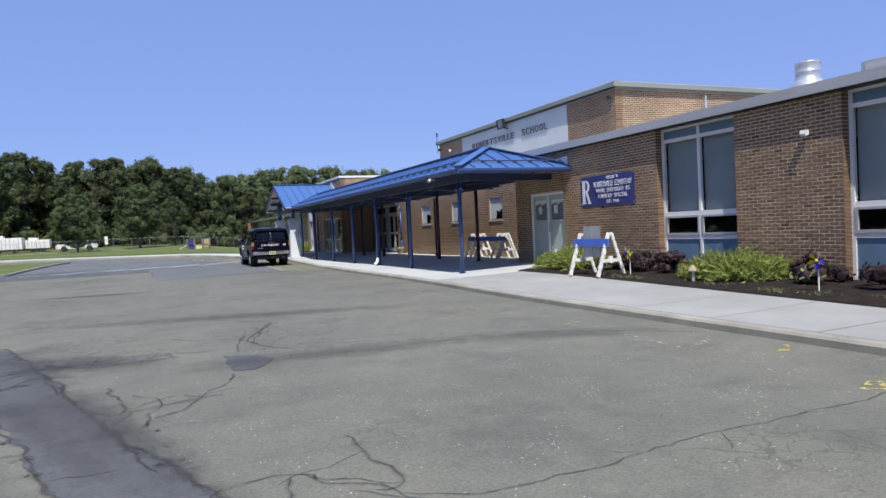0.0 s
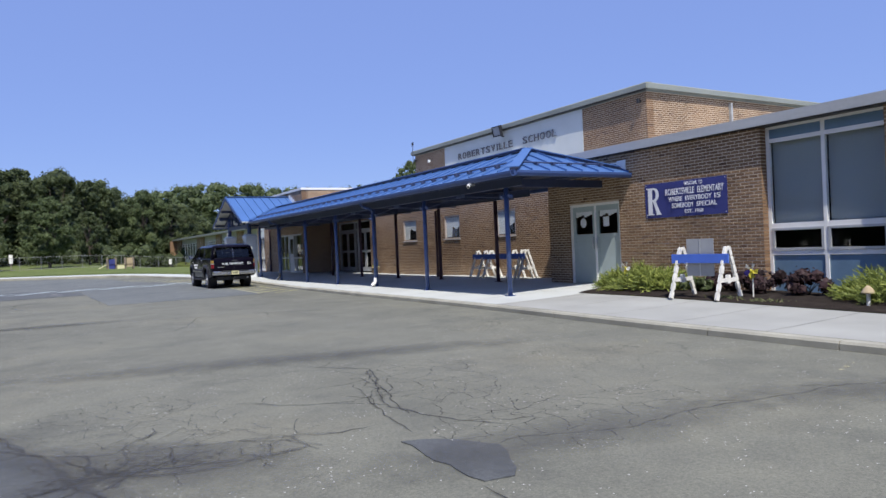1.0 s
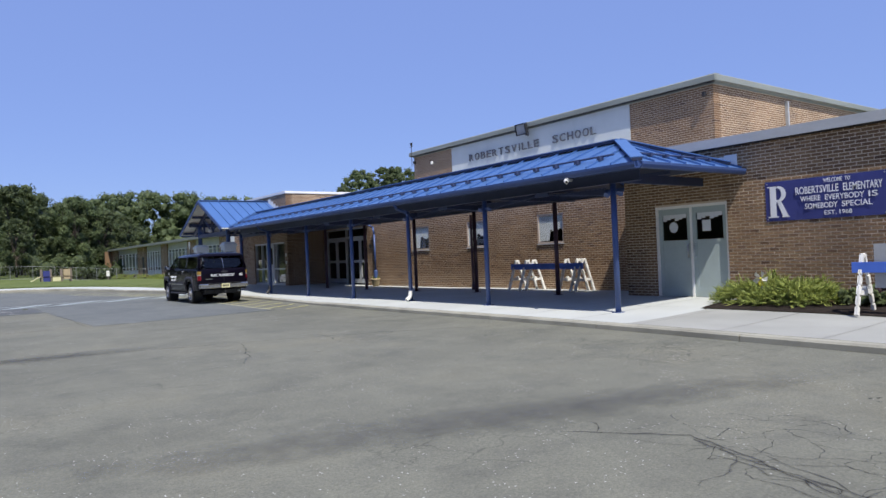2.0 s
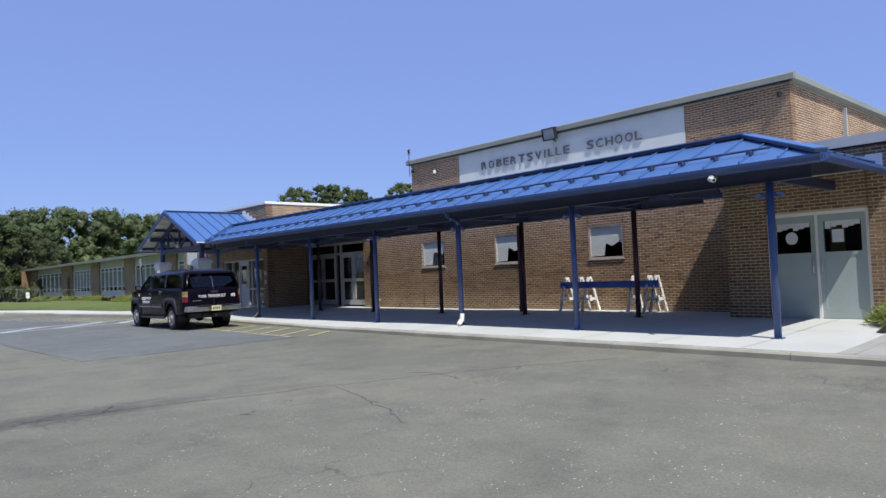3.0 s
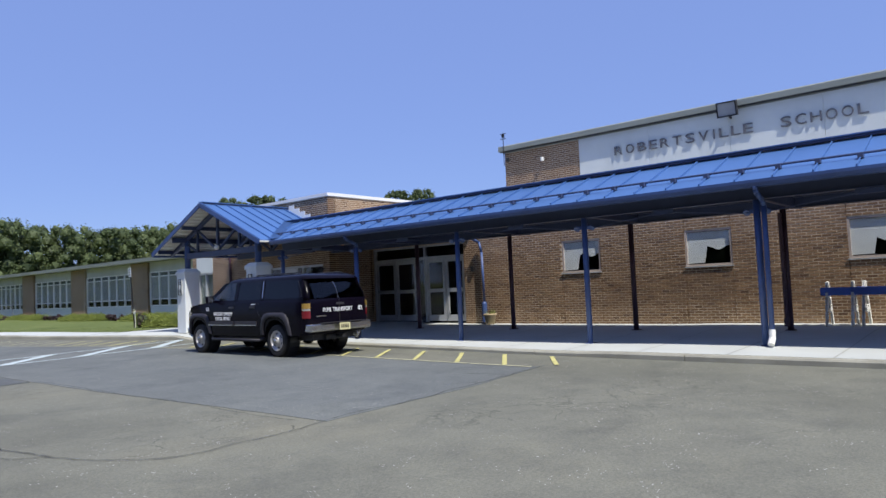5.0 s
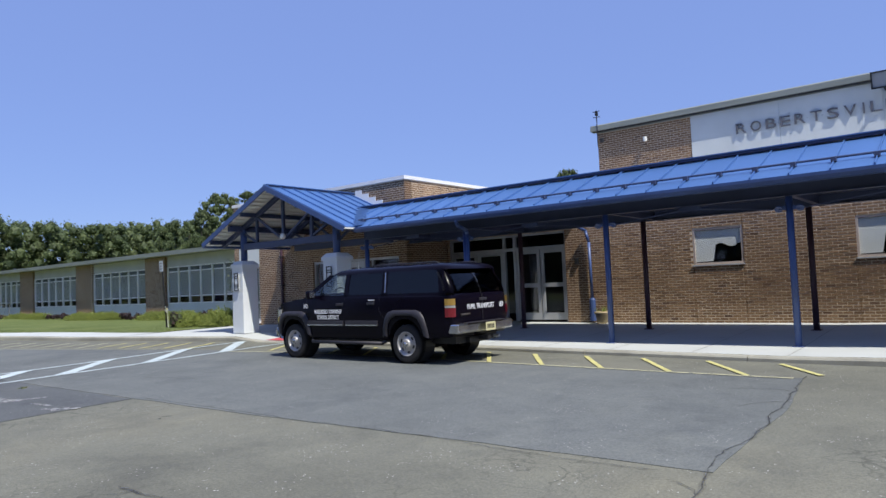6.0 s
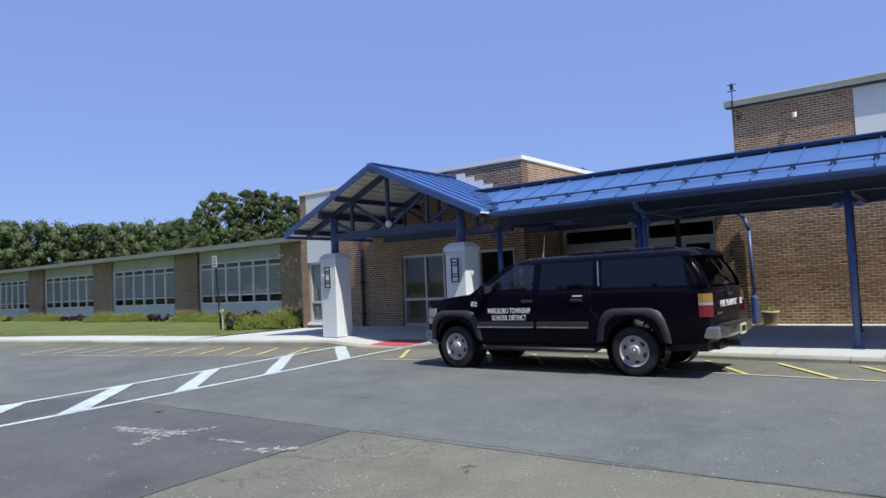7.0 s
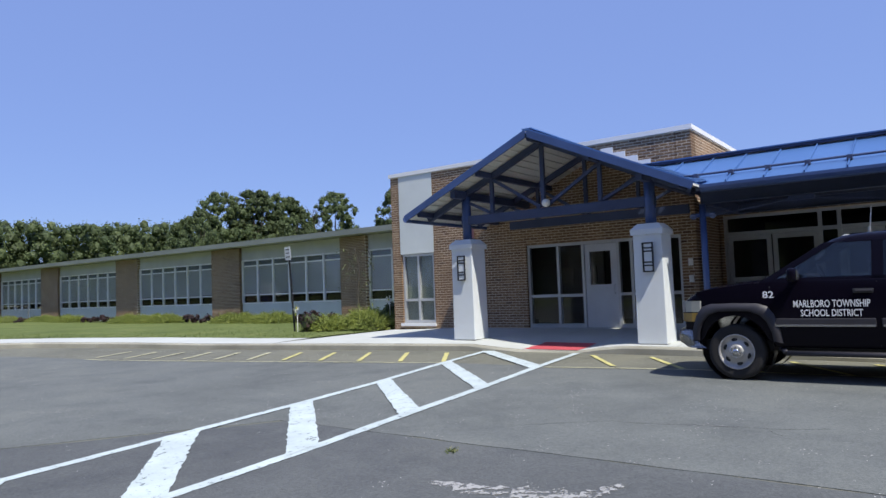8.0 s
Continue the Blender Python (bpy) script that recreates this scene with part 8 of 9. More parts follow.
def tree_blobs(rnd, h, spread, low=0.18, count=120, fine=1.0):
    """Clump places for a broad-leaved crown of height h."""
    blobs = []
    for i in range(count):
        t = rnd.random()
        z = h * (low + (0.93 - low) * t)
        env = spread * max(0.22, 1 - (abs(t - 0.5) / 0.55) ** 3)
        a = rnd.uniform(0, 6.283)
        rr = env * math.sqrt(rnd.uniform(0.15, 1.0))
        r = fine * spread * rnd.uniform(0.12, 0.27) * (1.05 - 0.35 * t)
        blobs.append((math.cos(a) * rr, math.sin(a) * rr, z, r))
    return blobs


def make_tree(seed, h, spread, leaf, core, label, per=300, size=0.125, low=0.12, count=120, fine=1.0, flat=0.5, core_k=0.72, loose=0.18):
    rnd = random.Random(seed)
    t = thing("tree", (0, 0, 0), label, "tree", "trees behind the school")
    blobs = tree_blobs(rnd, h, spread, low, count, fine)
    bm = bmesh.new()
    pts = [Vector((0, 0, -0.3))]
    for i in range(1, 6):
        pts.append(Vector((rnd.uniform(-0.12, 0.12) * i * 0.4, rnd.uniform(-0.12, 0.12) * i * 0.4, h * 0.14 * i)))
    for i, (a, b) in enumerate(zip(pts, pts[1:])):
        r = h * 0.022 * (1 - i / 6.5)
        rod(bm, a, b, r, h * 0.022 * (1 - (i + 1) / 6.5), 9)
    for b in blobs[::count // 17]:
        k = pts[1 + rnd.randrange(4)]
        end = Vector(b[:3])
        m = k.lerp(end, 0.5) + Vector((0, 0, -0.05 * h * rnd.random()))
        rod(bm, k, m, h * 0.008, h * 0.005, 6)
        rod(bm, m, end, h * 0.005, h * 0.002, 5)
    part("trunk", bm, BARK, t)
    me = crown_mesh("crown", blobs, per, size, seed, leaf, core, core_k=core_k, flat=flat, loose=loose)
    part("crown", me, leaf, t)
    return t


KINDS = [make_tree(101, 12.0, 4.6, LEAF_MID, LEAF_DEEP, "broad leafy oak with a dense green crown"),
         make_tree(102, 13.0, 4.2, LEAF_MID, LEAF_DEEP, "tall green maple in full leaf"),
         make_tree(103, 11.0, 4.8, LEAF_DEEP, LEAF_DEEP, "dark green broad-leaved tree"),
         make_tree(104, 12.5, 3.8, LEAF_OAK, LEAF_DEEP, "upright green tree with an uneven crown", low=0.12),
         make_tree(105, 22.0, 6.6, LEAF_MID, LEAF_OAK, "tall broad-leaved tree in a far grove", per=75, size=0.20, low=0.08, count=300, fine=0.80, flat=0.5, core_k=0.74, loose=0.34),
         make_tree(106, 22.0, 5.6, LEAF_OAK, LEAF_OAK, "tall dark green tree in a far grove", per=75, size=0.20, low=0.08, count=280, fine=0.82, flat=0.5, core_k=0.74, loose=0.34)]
spots = [  # x, y, height, kind, breadth
    (-5.8, 84, 6.6, 0, 1), (0.4, 88, 7.9, 1, 1), (4.5, 94, 6.6, 3, 0.9), (-17.5, 104, 13.2, 3, 1), (-14.5, 112, 14.0, 2, 0.9), (-5.5, 108, 12.6, 2, 1), (-2.6, 112, 13.6, 3, 0.8), (1.5, 106, 12.0, 2, 1), (6.0, 108, 11.8, 3, 1),
    (12.5, 110, 11.4, 0, 0.8), (15.6, 112, 9.8, 2, 1), (19.5, 118, 9.6, 3, 1),
    (43.2, 106.3, 11.4, 0, 0.75),
    (74.0, 150, 19.4, 5, 0.8), (79.0, 151, 23.6, 4, 0.85), (85.0, 148, 24.4, 5, 1.0), (90.5, 150.5, 24.8, 4, 0.9), (95.5, 149.5, 24.0, 5, 0.9), (99.5, 151, 22.2, 4, 0.7),
    (88.0, 143, 17.0, 5, 1.0), (80.0, 144, 15.5, 4, 1.0), (96.0, 144, 16.0, 5, 1.0),
    (110.0, 150, 26.4, 4, 0.82), (111.0, 131, 25.6, 5, 0.95), (117.5, 129, 26.0, 4, 0.85), (106.0, 83.5, 22.3, 5, 0.7), (117.0, 59.9, 22.6, 5, 0.7), (114.5, 152, 17.0, 5, 0.9), (104.5, 153, 15.0, 5, 0.9)]
rnd = random.Random(40)
used = set()
for x, y, h, k, wide in spots:
    base = KINDS[k]
    hb = (12.0, 13.0, 11.0, 12.5, 22.0, 22.0)[k]
    s = h / hb
    m = pose(x, y, land(x, y) - 0.05, 0, 0, rnd.uniform(0, 360))
    if k not in used:
        used.add(k)
        base.matrix_basis = m
        base.scale = (s * wide, s * wide, s)
    else:
        c = copy_thing(base, m)
        c.scale = (s * wide * rnd.uniform(0.94, 1.06), s * wide * rnd.uniform(0.94, 1.06), s)
# a dead tree beside the far grove
dead = thing("bare_tree", (103.5, 150, 0), "grey leafless dead tree beside the grove", "tree", "trees behind the school")
bm = bmesh.new()
rnd = random.Random(63)
spine = [Vector((103.5 + 0.25 * math.sin(i), 150, 0.1 + 2.6 * i)) for i in range(8)]
for i, (a, b) in enumerate(zip(spine, spine[1:])):
    rod(bm, a, b, 0.24 - 0.03 * i, 0.21 - 0.03 * i, 7)
for i in range(34):
    a = spine[3 + i % 5]
    d = Vector((rnd.uniform(-1, 1), rnd.uniform(-1, 1), rnd.uniform(0.3, 1.2))).normalized()
    m = a + d * rnd.uniform(1.2, 2.2)
    rod(bm, a, m, 0.07, 0.045, 5)
    for k in range(3):
        rod(bm, m, m + (d + Vector((rnd.uniform(-0.7, 0.7), rnd.uniform(-0.7, 0.7), rnd.uniform(-0.2, 0.6)))) * rnd.uniform(0.7, 1.5), 0.045, 0.02, 4)
part("limbs", bm, BARK, dead)
# the wood behind them, joined: nobody could count it
rng = np.random.default_rng(77)
rnd = random.Random(77)
blobs = []
for i in range(120):
    f = i / 119
    x = -36 + 60 * f
    y = 123 - 5 * math.sin(f * 4)
    x += rnd.uniform(-1.6, 1.6)
    y += rnd.uniform(-4, 5)
    h = 11.7 + 0.8 * math.sin(f * 13) + rnd.uniform(-1.3, 1.0) - 0.35 * max(0, x - 12)
    for j in range(9):
        t = j / 8
        blobs.append((x + rnd.uniform(-2.0, 2.0), y + rnd.uniform(-2.2, 2.2), land(x, y) + 0.8 + (h - 1.6) * t, rnd.uniform(1.4, 2.3) * (1.1 - 0.35 * t)))
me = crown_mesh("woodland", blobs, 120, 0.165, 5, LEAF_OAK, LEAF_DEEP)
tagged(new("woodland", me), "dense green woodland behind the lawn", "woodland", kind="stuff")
# the wooded hillside far behind the classrooms
blobs = []
for i in range(520):
    f = i / 519
    x, y = 2 + 270 * f + rnd.uniform(-4, 4), 222 - 60 * f * f + rnd.uniform(-13, 13)
    h = (21.5 + 1.6 * math.exp(-((x - 48) / 12) ** 2) + 1.6 * math.exp(-((x - 101) / 8) ** 2) + rnd.uniform(-1.3, 0.7)) * min(1.0, 0.76 + 0.24 * (x / 35)) * y / (222 - 60 * f * f)
    for j in range(9):
        t = j / 8
        wide = 4.2 * (1 - 0.55 * t ** 3)
        blobs.append((x + rnd.uniform(-wide, wide), y + rnd.uniform(-wide, wide), 1.5 + (h - 2.8) * t, rnd.uniform(1.5, 2.8) * (1.1 - 0.3 * t)))
me = crown_mesh("wooded_hill", blobs, 31, 0.29, 25, LEAF_MID, LEAF_OAK, core_k=0.7, flat=0.55, loose=0.40)
tagged(new("wooded_hill", me), "distant green wooded hillside behind the school", "woodland", kind="stuff")
# unseen wood added behind the camera: darkens reflections in glass and cuts skylight
west = []
for i in range(110):
    x, y = -28 + rnd.uniform(-3, 3), -45 + 112 * i / 109
    h = rnd.uniform(12.5, 15.0)
    for j in range(7):
        t = j / 6
        west.append((x + rnd.uniform(-2.2, 2.2), y + rnd.uniform(-2.2, 2.2), land(x, y) + 0.8 + (h - 1.6) * t, rnd.uniform(1.6, 2.5) * (1.1 - 0.35 * t)))
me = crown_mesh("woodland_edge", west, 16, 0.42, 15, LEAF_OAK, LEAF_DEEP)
tagged(new("woodland_edge", me), "unseen woodland added west of the car park to cut skylight", "woodland", kind="stuff")
# undergrowth along the wood's edge
blobs = []
for i in range(150):
    x = -30 + i * 0.55 + rnd.uniform(-0.5, 0.5)
    y = 100 + rnd.uniform(-3, 8) + (4 if x > 12 else 0)
    blobs.append((x, y, land(x, y) + rnd.uniform(0.5, 2.2), rnd.uniform(0.9, 1.7)))
me = crown_mesh("undergrowth", blobs, 70, 0.19, 6, LEAF_OAK, LEAF_DEEP)
tagged(new("undergrowth", me), "leafy undergrowth at the edge of the wood", "undergrowth", kind="stuff")


def juniper(x, y, z, length, width, height, seed, name="juniper", label="spreading lime green juniper shrub", group="junipers"):
    """A low spreading shrub of feathery sprays that rise and lean outward."""
    rnd = random.Random(seed)
    rng = np.random.default_rng(seed)
    t = thing(name, (x, y, z), label, "shrub", group)
    quads = []
    n = int(620 * length * max(1.0, width))
    for i in range(n):
        u, w = rnd.uniform(-1, 1), rnd.uniform(-1, 1)
        if u * u + w * w > 1:
            continue
        env = math.sqrt(max(0.0, 1 - u * u - w * w))
        p = Vector((w * width / 2, u * length / 2, height * env * rnd.uniform(0.25, 0.78) * (0.85 + 0.3 * math.sin(u * 9 + seed) * math.cos(w * 5))))
        d = Vector((w * 1.1 + rnd.uniform(-0.5, 0.5), u * 1.1 + rnd.uniform(-0.5, 0.5), rnd.uniform(0.15, 0.85))).normalized()
        s = d.cross(Vector((rnd.uniform(-1, 1), rnd.uniform(-1, 1), rnd.uniform(-1, 1)))).normalized()
        L = rnd.uniform(0.18, 0.40)
        wd = L * 0.028
        tip = p + d * L - Vector((0, 0, L * 0.25))
        quads += [p - s * wd, p + s * wd, tip + s * wd * 0.3, tip - s * wd * 0.3]
        for k in (-1, 1, -1, 1, -1, 1):
            f0 = rnd.uniform(0.15, 0.8)
            b0 = p.lerp(tip, f0)
            e = (d * 0.8 + s * 0.8 * k + Vector((0, 0, rnd.uniform(-0.1, 0.4)))).normalized()
            q = e.cross(s).normalized() * wd * 0.9
            end = b0 + e * L * 0.42 * (1 - 0.4 * f0)
            quads += [b0 - q, b0 + q, end + q * 0.4, end - q * 0.4]
    vs = [v[:] for v in quads]
    fs = [(i, i + 1, i + 2, i + 3) for i in range(0, len(vs), 4)]
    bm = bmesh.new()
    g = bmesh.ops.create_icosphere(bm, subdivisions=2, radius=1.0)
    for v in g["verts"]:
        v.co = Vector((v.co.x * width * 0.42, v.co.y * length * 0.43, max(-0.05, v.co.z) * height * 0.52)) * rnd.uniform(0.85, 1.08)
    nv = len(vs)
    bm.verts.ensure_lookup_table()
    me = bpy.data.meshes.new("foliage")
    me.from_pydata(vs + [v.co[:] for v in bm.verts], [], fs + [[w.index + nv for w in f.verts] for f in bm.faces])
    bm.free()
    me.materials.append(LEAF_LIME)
    # darker copy of the lime for the core: shade among the sprays as colour
    me.materials.append(LEAF_LIME_SHADED)
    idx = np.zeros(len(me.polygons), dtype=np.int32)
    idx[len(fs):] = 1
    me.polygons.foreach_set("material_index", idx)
    part("foliage", me, LEAF_LIME, t)
    return t


def bush(x, y, z, rx, ry, h, seed, leaf, core, label, group, name="shrub", size=0.035, per=900):
    rnd = random.Random(seed)
    t = thing(name, (x, y, z), label, "shrub", group)
    blobs = []
    for i in range(16):
        a, r = rnd.uniform(0, 6.283), math.sqrt(rnd.random())
        zz = h * rnd.uniform(0.28, 0.78) * (1.1 - 0.4 * r)
        blobs.append((math.cos(a) * r * rx * 0.75, math.sin(a) * r * ry * 0.75, zz, h * rnd.uniform(0.22, 0.33)))
    me = crown_mesh("foliage", blobs, per, size, seed, leaf, core, 0.8, 0.35, 1.2)
    part("foliage", me, leaf, t)
    bm = bmesh.new()
    for i in range(7):
        a = 6.283 * i / 7
        rod(bm, (0, 0, -0.02), (math.cos(a) * rx * 0.4, math.sin(a) * ry * 0.4, h * 0.5), 0.012, 0.006, 5)
    bm.transform(Matrix.Translation(ORIGIN[t.name]))
    part("stems", bm, BARK, t)
    return t


def bed(x, y):
    return slab_z(bed_edge(y), y) + 0.05


PLUM_LABEL = "dark plum barberry shrub in the mulch bed"
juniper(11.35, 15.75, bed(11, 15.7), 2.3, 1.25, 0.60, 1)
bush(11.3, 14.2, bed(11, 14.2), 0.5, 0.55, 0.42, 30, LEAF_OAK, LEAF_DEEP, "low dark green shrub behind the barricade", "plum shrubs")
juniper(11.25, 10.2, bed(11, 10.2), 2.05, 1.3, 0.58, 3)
for k, (x, y, r, h) in enumerate([(11.35, 12.9, 0.55, 0.55), (11.3, 11.95, 0.5, 0.5), (11.5, 13.75, 0.45, 0.42), (11.25, 7.2, 0.75, 0.60), (11.3, 6.1, 0.6, 0.55)]):
    bush(x, y, bed(x, y), r, r * 1.05, h, 20 + k, LEAF_PLUM, LEAF_PLUM, PLUM_LABEL, "plum shrubs")
bush(11.3, 8.65, bed(11, 8.6), 0.55, 0.66, 0.52, 31, LEAF_PLUM, LEAF_PLUM, PLUM_LABEL, "plum shrubs")
bush(10.95, 8.35, bed(11, 8.4), 0.24, 0.26, 0.46, 32, LEAF_MIXED, LEAF_PLUM, "variegated cream and green shrub in the mulch bed", "plum shrubs", size=0.045, per=260)
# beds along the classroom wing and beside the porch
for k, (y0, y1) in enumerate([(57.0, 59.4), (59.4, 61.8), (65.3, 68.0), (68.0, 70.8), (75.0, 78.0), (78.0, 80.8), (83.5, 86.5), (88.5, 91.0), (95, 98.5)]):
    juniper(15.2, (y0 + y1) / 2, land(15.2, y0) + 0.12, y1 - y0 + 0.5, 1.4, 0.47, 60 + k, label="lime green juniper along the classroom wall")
for k, (y0, y1) in enumerate([(54.7, 56.7), (62.0, 64.9), (71.2, 74.7), (81.1, 83.2), (86.6, 88.3), (91.3, 93.5)]):
    bush(15.2, (y0 + y1) / 2, land(15.2, y0) + 0.12, 0.75, (y1 - y0) / 2 + 0.25, 0.52, 80 + k, LEAF_PLUM, LEAF_PLUM, "dark plum shrub along the classroom wall", "plum shrubs", size=0.06, per=420)
juniper(11.9, 49.7, 0.14, 1.8, 1.4, 0.78, 91, label="lime green shrub at the corner of the entrance block")
juniper(11.35, 50.8, 0.14, 1.4, 1.2, 0.56, 92, label="lime green shrub at the corner of the entrance block")
bush(10.75, 51.2, 0.14, 0.4, 0.4, 0.62, 93, LEAF_PLUM, LEAF_DEEP, "reddish rose bush at the edge of the lawn", "plum shrubs", size=0.05, per=500)
bush(12.9, 49.5, 0.14, 0.6, 0.6, 0.95, 94, LEAF_OAK, LEAF_DEEP, "green shrub beside the entrance block", "plum shrubs", size=0.05, per=500)
for k, (x, y, h) in enumerate([(10.6, 51.5, 0.75), (12.1, 49.0, 0.9)]):
    pinwheel(x, y, 0.14, h, [PLASTIC_WHITE] * 5, "white flower pinwheel in the corner bed")
# young tree trained against the wing
sap = thing("sapling", (15.6, 53.6, 0.12), "young tree with sparse drooping leaves by the classroom pier", "tree")
bm = bmesh.new()
tube(bm, [(15.6, 53.6, 0.1), (15.58, 53.65, 1.2), (15.62, 53.55, 2.3), (15.55, 53.7, 3.0)], 0.025, 6)
for k in range(9):
    z = 1.5 + k * 0.17
    a = k * 2.3
    tube(bm, [(15.6, 53.6, z), (15.6 + 0.35 * math.cos(a), 53.6 + 0.45 * math.sin(a), z + 0.15), (15.6 + 0.5 * math.cos(a), 53.6 + 0.65 * math.sin(a), z - 0.15)], 0.008, 5)
part("stem", bm, BARK, sap)
rng = np.random.default_rng(9)
bl = [(-0.1 + 0.45 * math.cos(k * 2.3), 0.6 * math.sin(k * 2.3), 1.35 + 0.16 * k, 0.30) for k in range(10)]
v, f = leaf_cloud(rng, bl, 110, 0.035, 0.2, 1.8)
me = bpy.data.meshes.new("leaves")
me.from_pydata(v.tolist(), [], f.tolist())
me.materials.append(LEAF_MIXED)
part("leaves", me, LEAF_MIXED, sap, kind="stuff")

# grass blades along the lawn's front edge and weeds in the mulch
rng = np.random.default_rng(12)
quads = []
for i in range(9000):
    p = far_edge[int(rng.integers(0, min(60, len(far_edge))))]
    d = abs(rng.normal()) * 2.2
    x, y = p.x + 0.02 + d, p.y + rng.uniform(-0.3, 0.3)
    z = land(x, y) + 0.145
    h, a = rng.uniform(0.012, 0.035), rng.uniform(0, 6.28)
    c, s = math.cos(a) * 0.012, math.sin(a) * 0.012
    lx, ly = rng.uniform(-0.03, 0.03, 2)
    quads += [(x - c, y - s, z), (x + c, y + s, z), (x + lx + c * 0.2, y + ly + s * 0.2, z + h), (x + lx - c * 0.2, y + ly - s * 0.2, z + h)]
me = bpy.data.meshes.new("grass_blades")
me.from_pydata(quads, [], [(i, i + 1, i + 2, i + 3) for i in range(0, len(quads), 4)])
me.materials.append(LEAF_GRASS)
tagged(new("grass_blades", me), "short grass blades at the front of the lawn", "grass", kind="stuff")
quads = []
for cx, cy in ((10.1, 7.6), (10.0, 8.3), (10.25, 9.6), (10.3, 12.1), (10.45, 13.0), (10.2, 6.6)):
    for i in range(90):
        x, y = cx + rng.normal() * 0.10, cy + rng.normal() * 0.18
        z = slab_z(bed_edge(y), y) + 0.03
        h, a = rng.uniform(0.02, 0.06), rng.uniform(0, 6.28)
        c, s = math.cos(a) * 0.01, math.sin(a) * 0.01
        lx, ly = rng.uniform(-0.05, 0.05, 2)
        quads += [(x - c, y - s, z), (x + c, y + s, z), (x + lx + c * 0.2, y + ly, z + h), (x + lx - c * 0.2, y + ly, z + h)]
for i in range(40):
    x, y = 0.76 + rng.normal() * 0.03, 38.57 + rng.normal() * 0.03
    h, a = rng.uniform(0.01, 0.032), rng.uniform(0, 6.28)
    c, s = math.cos(a) * 0.008, math.sin(a) * 0.008
    lx, ly = rng.uniform(-0.04, 0.04, 2)
    quads += [(x - c, y - s, 0.01), (x + c, y + s, 0.01), (x + lx + c * 0.2, y + ly, 0.01 + h), (x + lx - c * 0.2, y + ly, 0.01 + h)]
me = bpy.data.meshes.new("weeds")
me.from_pydata(quads, [], [(i, i + 1, i + 2, i + 3) for i in range(0, len(quads), 4)])
me.materials.append(LEAF_MIXED)
tagged(new("weeds", me), "dry grass tufts in the bark mulch", "weeds", kind="stuff")

# ---- far things on the lawn ----
def gz(x, y):
    return land(x, y) - 0.06


play = thing("play_structure", (6.0, 75, gz(6.0, 75)), "small wooden play structure with blue and yellow panels", "playground")
z0 = play.location.z
for x in (4.9, 5.6, 6.4, 7.1):
    for y in (74.7, 75.5):
        part("post", boxed(x - 0.05, x + 0.05, y - 0.05, y + 0.05, z0, z0 + 1.15), TIMBER, play)
part("deck", boxed(4.8, 7.2, 74.6, 75.6, z0 + 0.45, z0 + 0.53), TIMBER, play)
part("panel", boxed(5.0, 5.5, 74.6, 74.66, z0 + 0.1, z0 + 1.0), BANNER, play, "blue panel")
part("panel", boxed(5.7, 6.3, 74.6, 74.66, z0 + 0.1, z0 + 0.55), PLATE, play, "faded yellow panel")
part("panel", boxed(6.5, 7.0, 74.6, 74.66, z0 + 0.25, z0 + 1.1), TERRACOTTA, play, "brown panel")
bm = bmesh.new()
bar(bm, (4.8, 75, z0 + 0.53), (3.9, 75, z0), 0.45, 0.04)
part("slide", bm, PLATE, play)
fence = thing("chain_link_fence", (0, 82, gz(0, 82)), "galvanised chain-link fence across the lawn", "fence")
for i in range(22):
    x = -22 + i * 1.8
    y = 82 + 0.05 * i
    bm = bmesh.new()
    rod(bm, (x, y, gz(x, y)), (x, y, gz(x, y) + 1.3), 0.022, n=6)
    part("post", bm, FENCE_WIRE, fence)
    if i:
        xa, ya = x - 1.8, y - 0.05
        bm = bmesh.new()
        for h in (1.27, 0.1):
            rod(bm, (xa, ya, gz(xa, ya) + h), (x, y, gz(x, y) + h), 0.014, n=5)
        for k in range(8):
            for s in (0, 1):
                pa, pb = k / 8, (k + 1) / 8
                ha, hb = (0.1, 1.25) if (k + s) % 2 else (1.25, 0.1)
                rod(bm, (xa + 1.8 * pa, ya, gz(x, y) + ha), (xa + 1.8 * pb, ya, gz(x, y) + hb), 0.004, n=3, caps=False)
        part("mesh_panel", bm, FENCE_WIRE, fence)
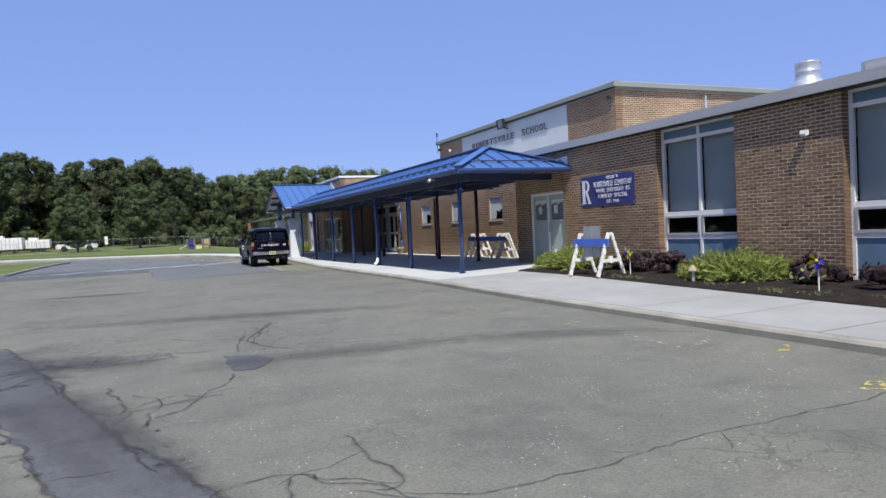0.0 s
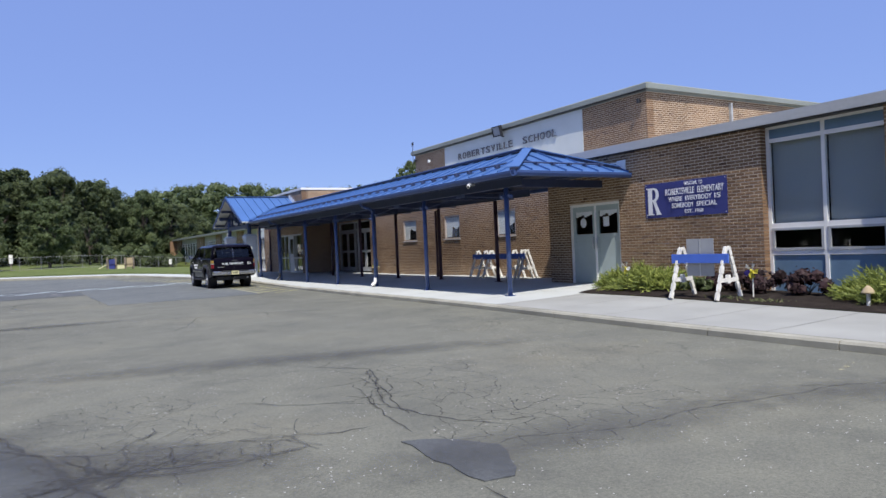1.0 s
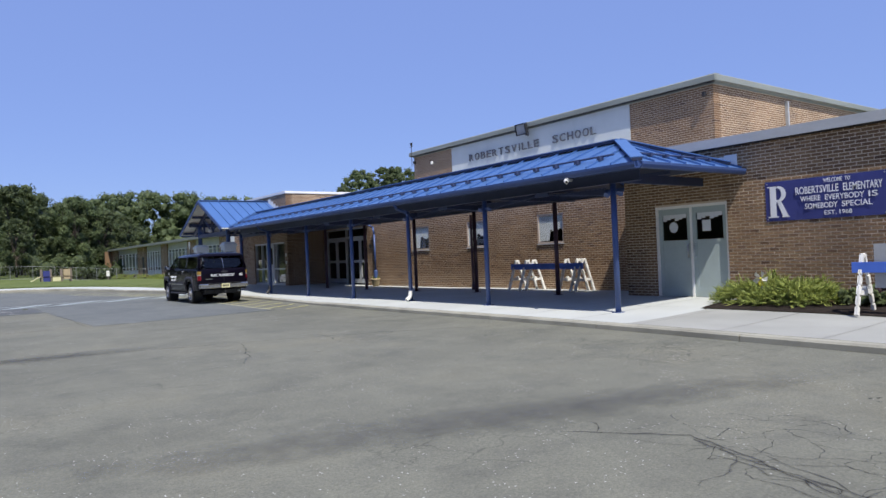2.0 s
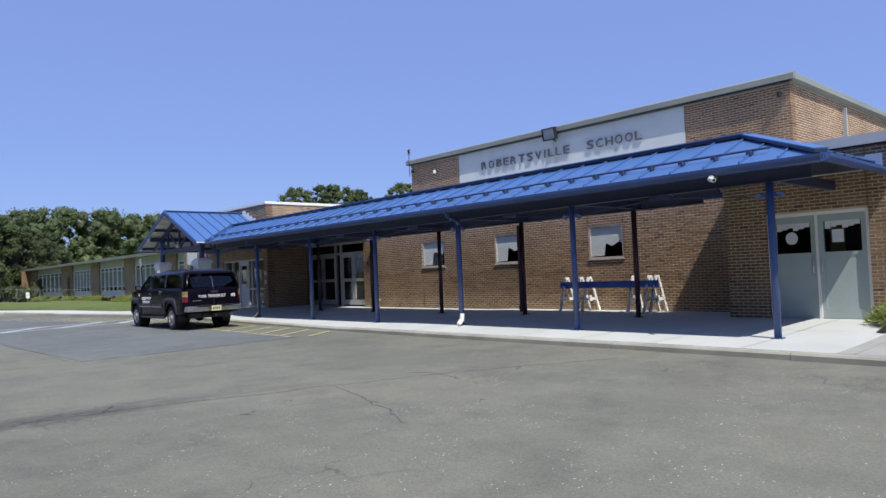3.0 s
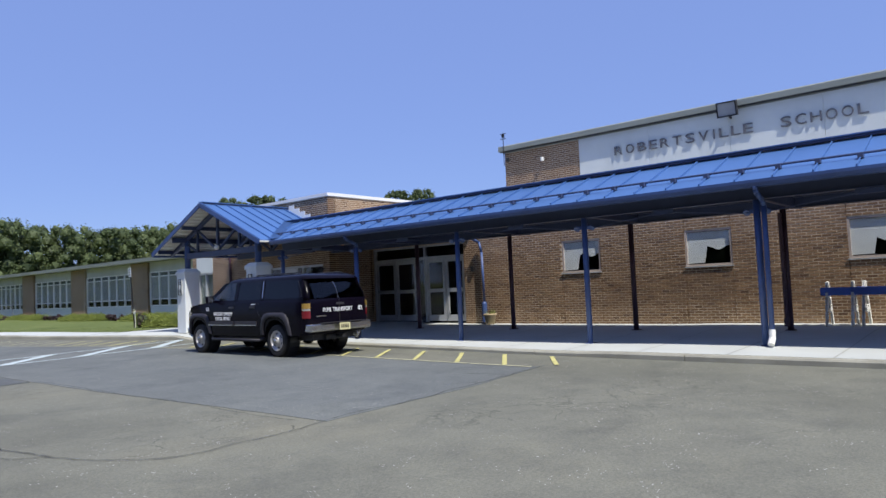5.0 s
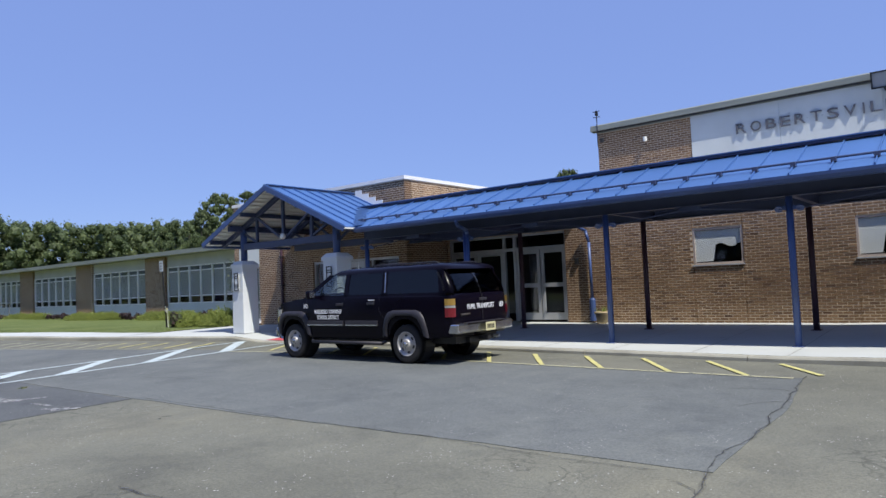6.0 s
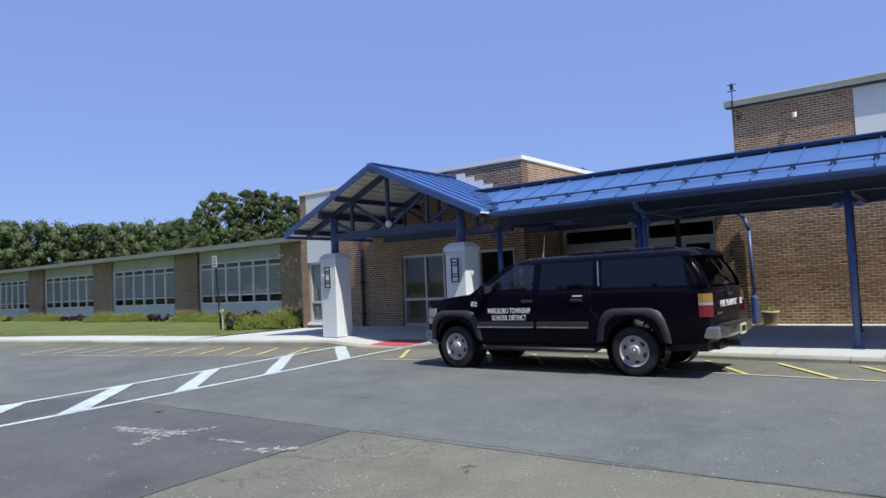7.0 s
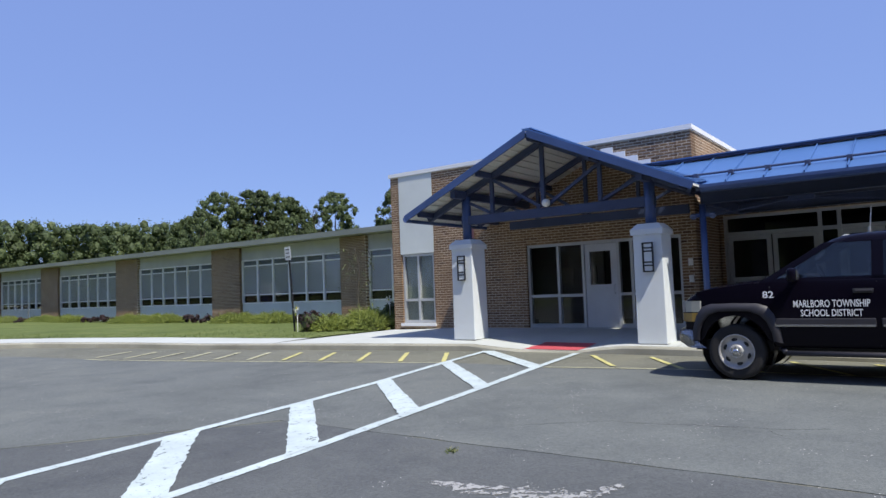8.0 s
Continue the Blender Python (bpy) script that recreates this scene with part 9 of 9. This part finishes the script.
for k, (x0, x1, y, h) in enumerate([(-15.2, -12.1, 92, 1.35), (-11.9, -9.4, 93, 1.0)]):
    tr = thing("box_trailer", ((x0 + x1) / 2, y, gz(x0, y)), "white box trailer parked beyond the lawn", "trailer", "trailers")
    z = tr.location.z
    part("box", boxed(x0, x1, y, y + 2.2, z + 0.45, z + 0.45 + h, 0.04), PLASTIC_WHITE, tr)
    for i in range(int((x1 - x0) / 0.42)):
        part("side_rib", boxed(x0 + 0.2 + i * 0.42, x0 + 0.26 + i * 0.42, y - 0.05, y - 0.003, z + 0.5, z + 0.42 + h * rnd.uniform(0.85, 1.0)), FASCIA, tr)
    part("roof_load", boxed(x0 + 0.3, x0 + 1.2, y + 0.2, y + 1.6, z + 0.452 + h, z + 0.452 + h + 0.28, 0.03), PLASTIC_WHITE, tr)
    for x in (x0 + 0.7, x1 - 0.7):
        bm = bmesh.new()
        lathe(bm, [(0.2, -0.1), (0.32, -0.09), (0.32, 0.09), (0.2, 0.1)], 16, axis='y', at=(x, y + 0.12, z + 0.32))
        part("wheel", bm, RUBBER, tr)
    bm = bmesh.new()
    bar(bm, (x1, y + 1.1, z + 0.5), (x1 + 0.8, y + 1.1, z + 0.4), 0.1)
    part("tow_bar", bm, DARK, tr)
for x, y, h in ((-4.6, 84, 1.5), (-2.95, 84, 1.6), (13.0, 92, 1.1)):
    s = thing("lawn_sign", (x, y, gz(x, y)), "small white board sign standing on the lawn", "sign", "lawn signs")
    z = gz(x, y)
    part("post", boxed(x - 0.04, x + 0.04, y - 0.04, y + 0.04, z, z + h * 0.6), TIMBER, s)
    part("board", boxed(x - 0.16, x + 0.16, y - 0.06, y - 0.042, z + h * 0.45, z + h), PLASTIC_WHITE, s)
far_car = thing("parked_car", (-6.3, 90, gz(-6.3, 90)), "white saloon car parked beyond the lawn under the trees", "car")
z = far_car.location.z
bm = prism(bmesh.new(), [(-2.1, 0.3), (2.1, 0.3), (2.15, 0.7), (1.3, 0.82), (-1.9, 0.85), (-2.15, 0.7)], lambda p, q, w: (-6.3 + p, w, z + q), 89.2, 90.8)
part("body", bm, PLASTIC_WHITE, far_car)
bm = prism(bmesh.new(), [(-1.4, 0.84), (0.95, 0.81), (0.35, 1.32), (-0.9, 1.34)], lambda p, q, w: (-6.3 + p, w, z + q), 89.3, 90.7)
part("cabin", bm, GLASS_TINT, far_car)
part("roof", boxed(-7.15, -5.98, 89.32, 90.68, z + 1.33, z + 1.37, 0.015), PLASTIC_WHITE, far_car)
for x in (-7.6, -5.0):
    for y in (89.25, 90.75):
        bm = lathe(bmesh.new(), [(0.2, -0.08), (0.31, -0.08), (0.31, 0.08), (0.2, 0.08)], 16, axis='y', at=(x, y, z + 0.31))
        part("wheel", bm, RUBBER, far_car)
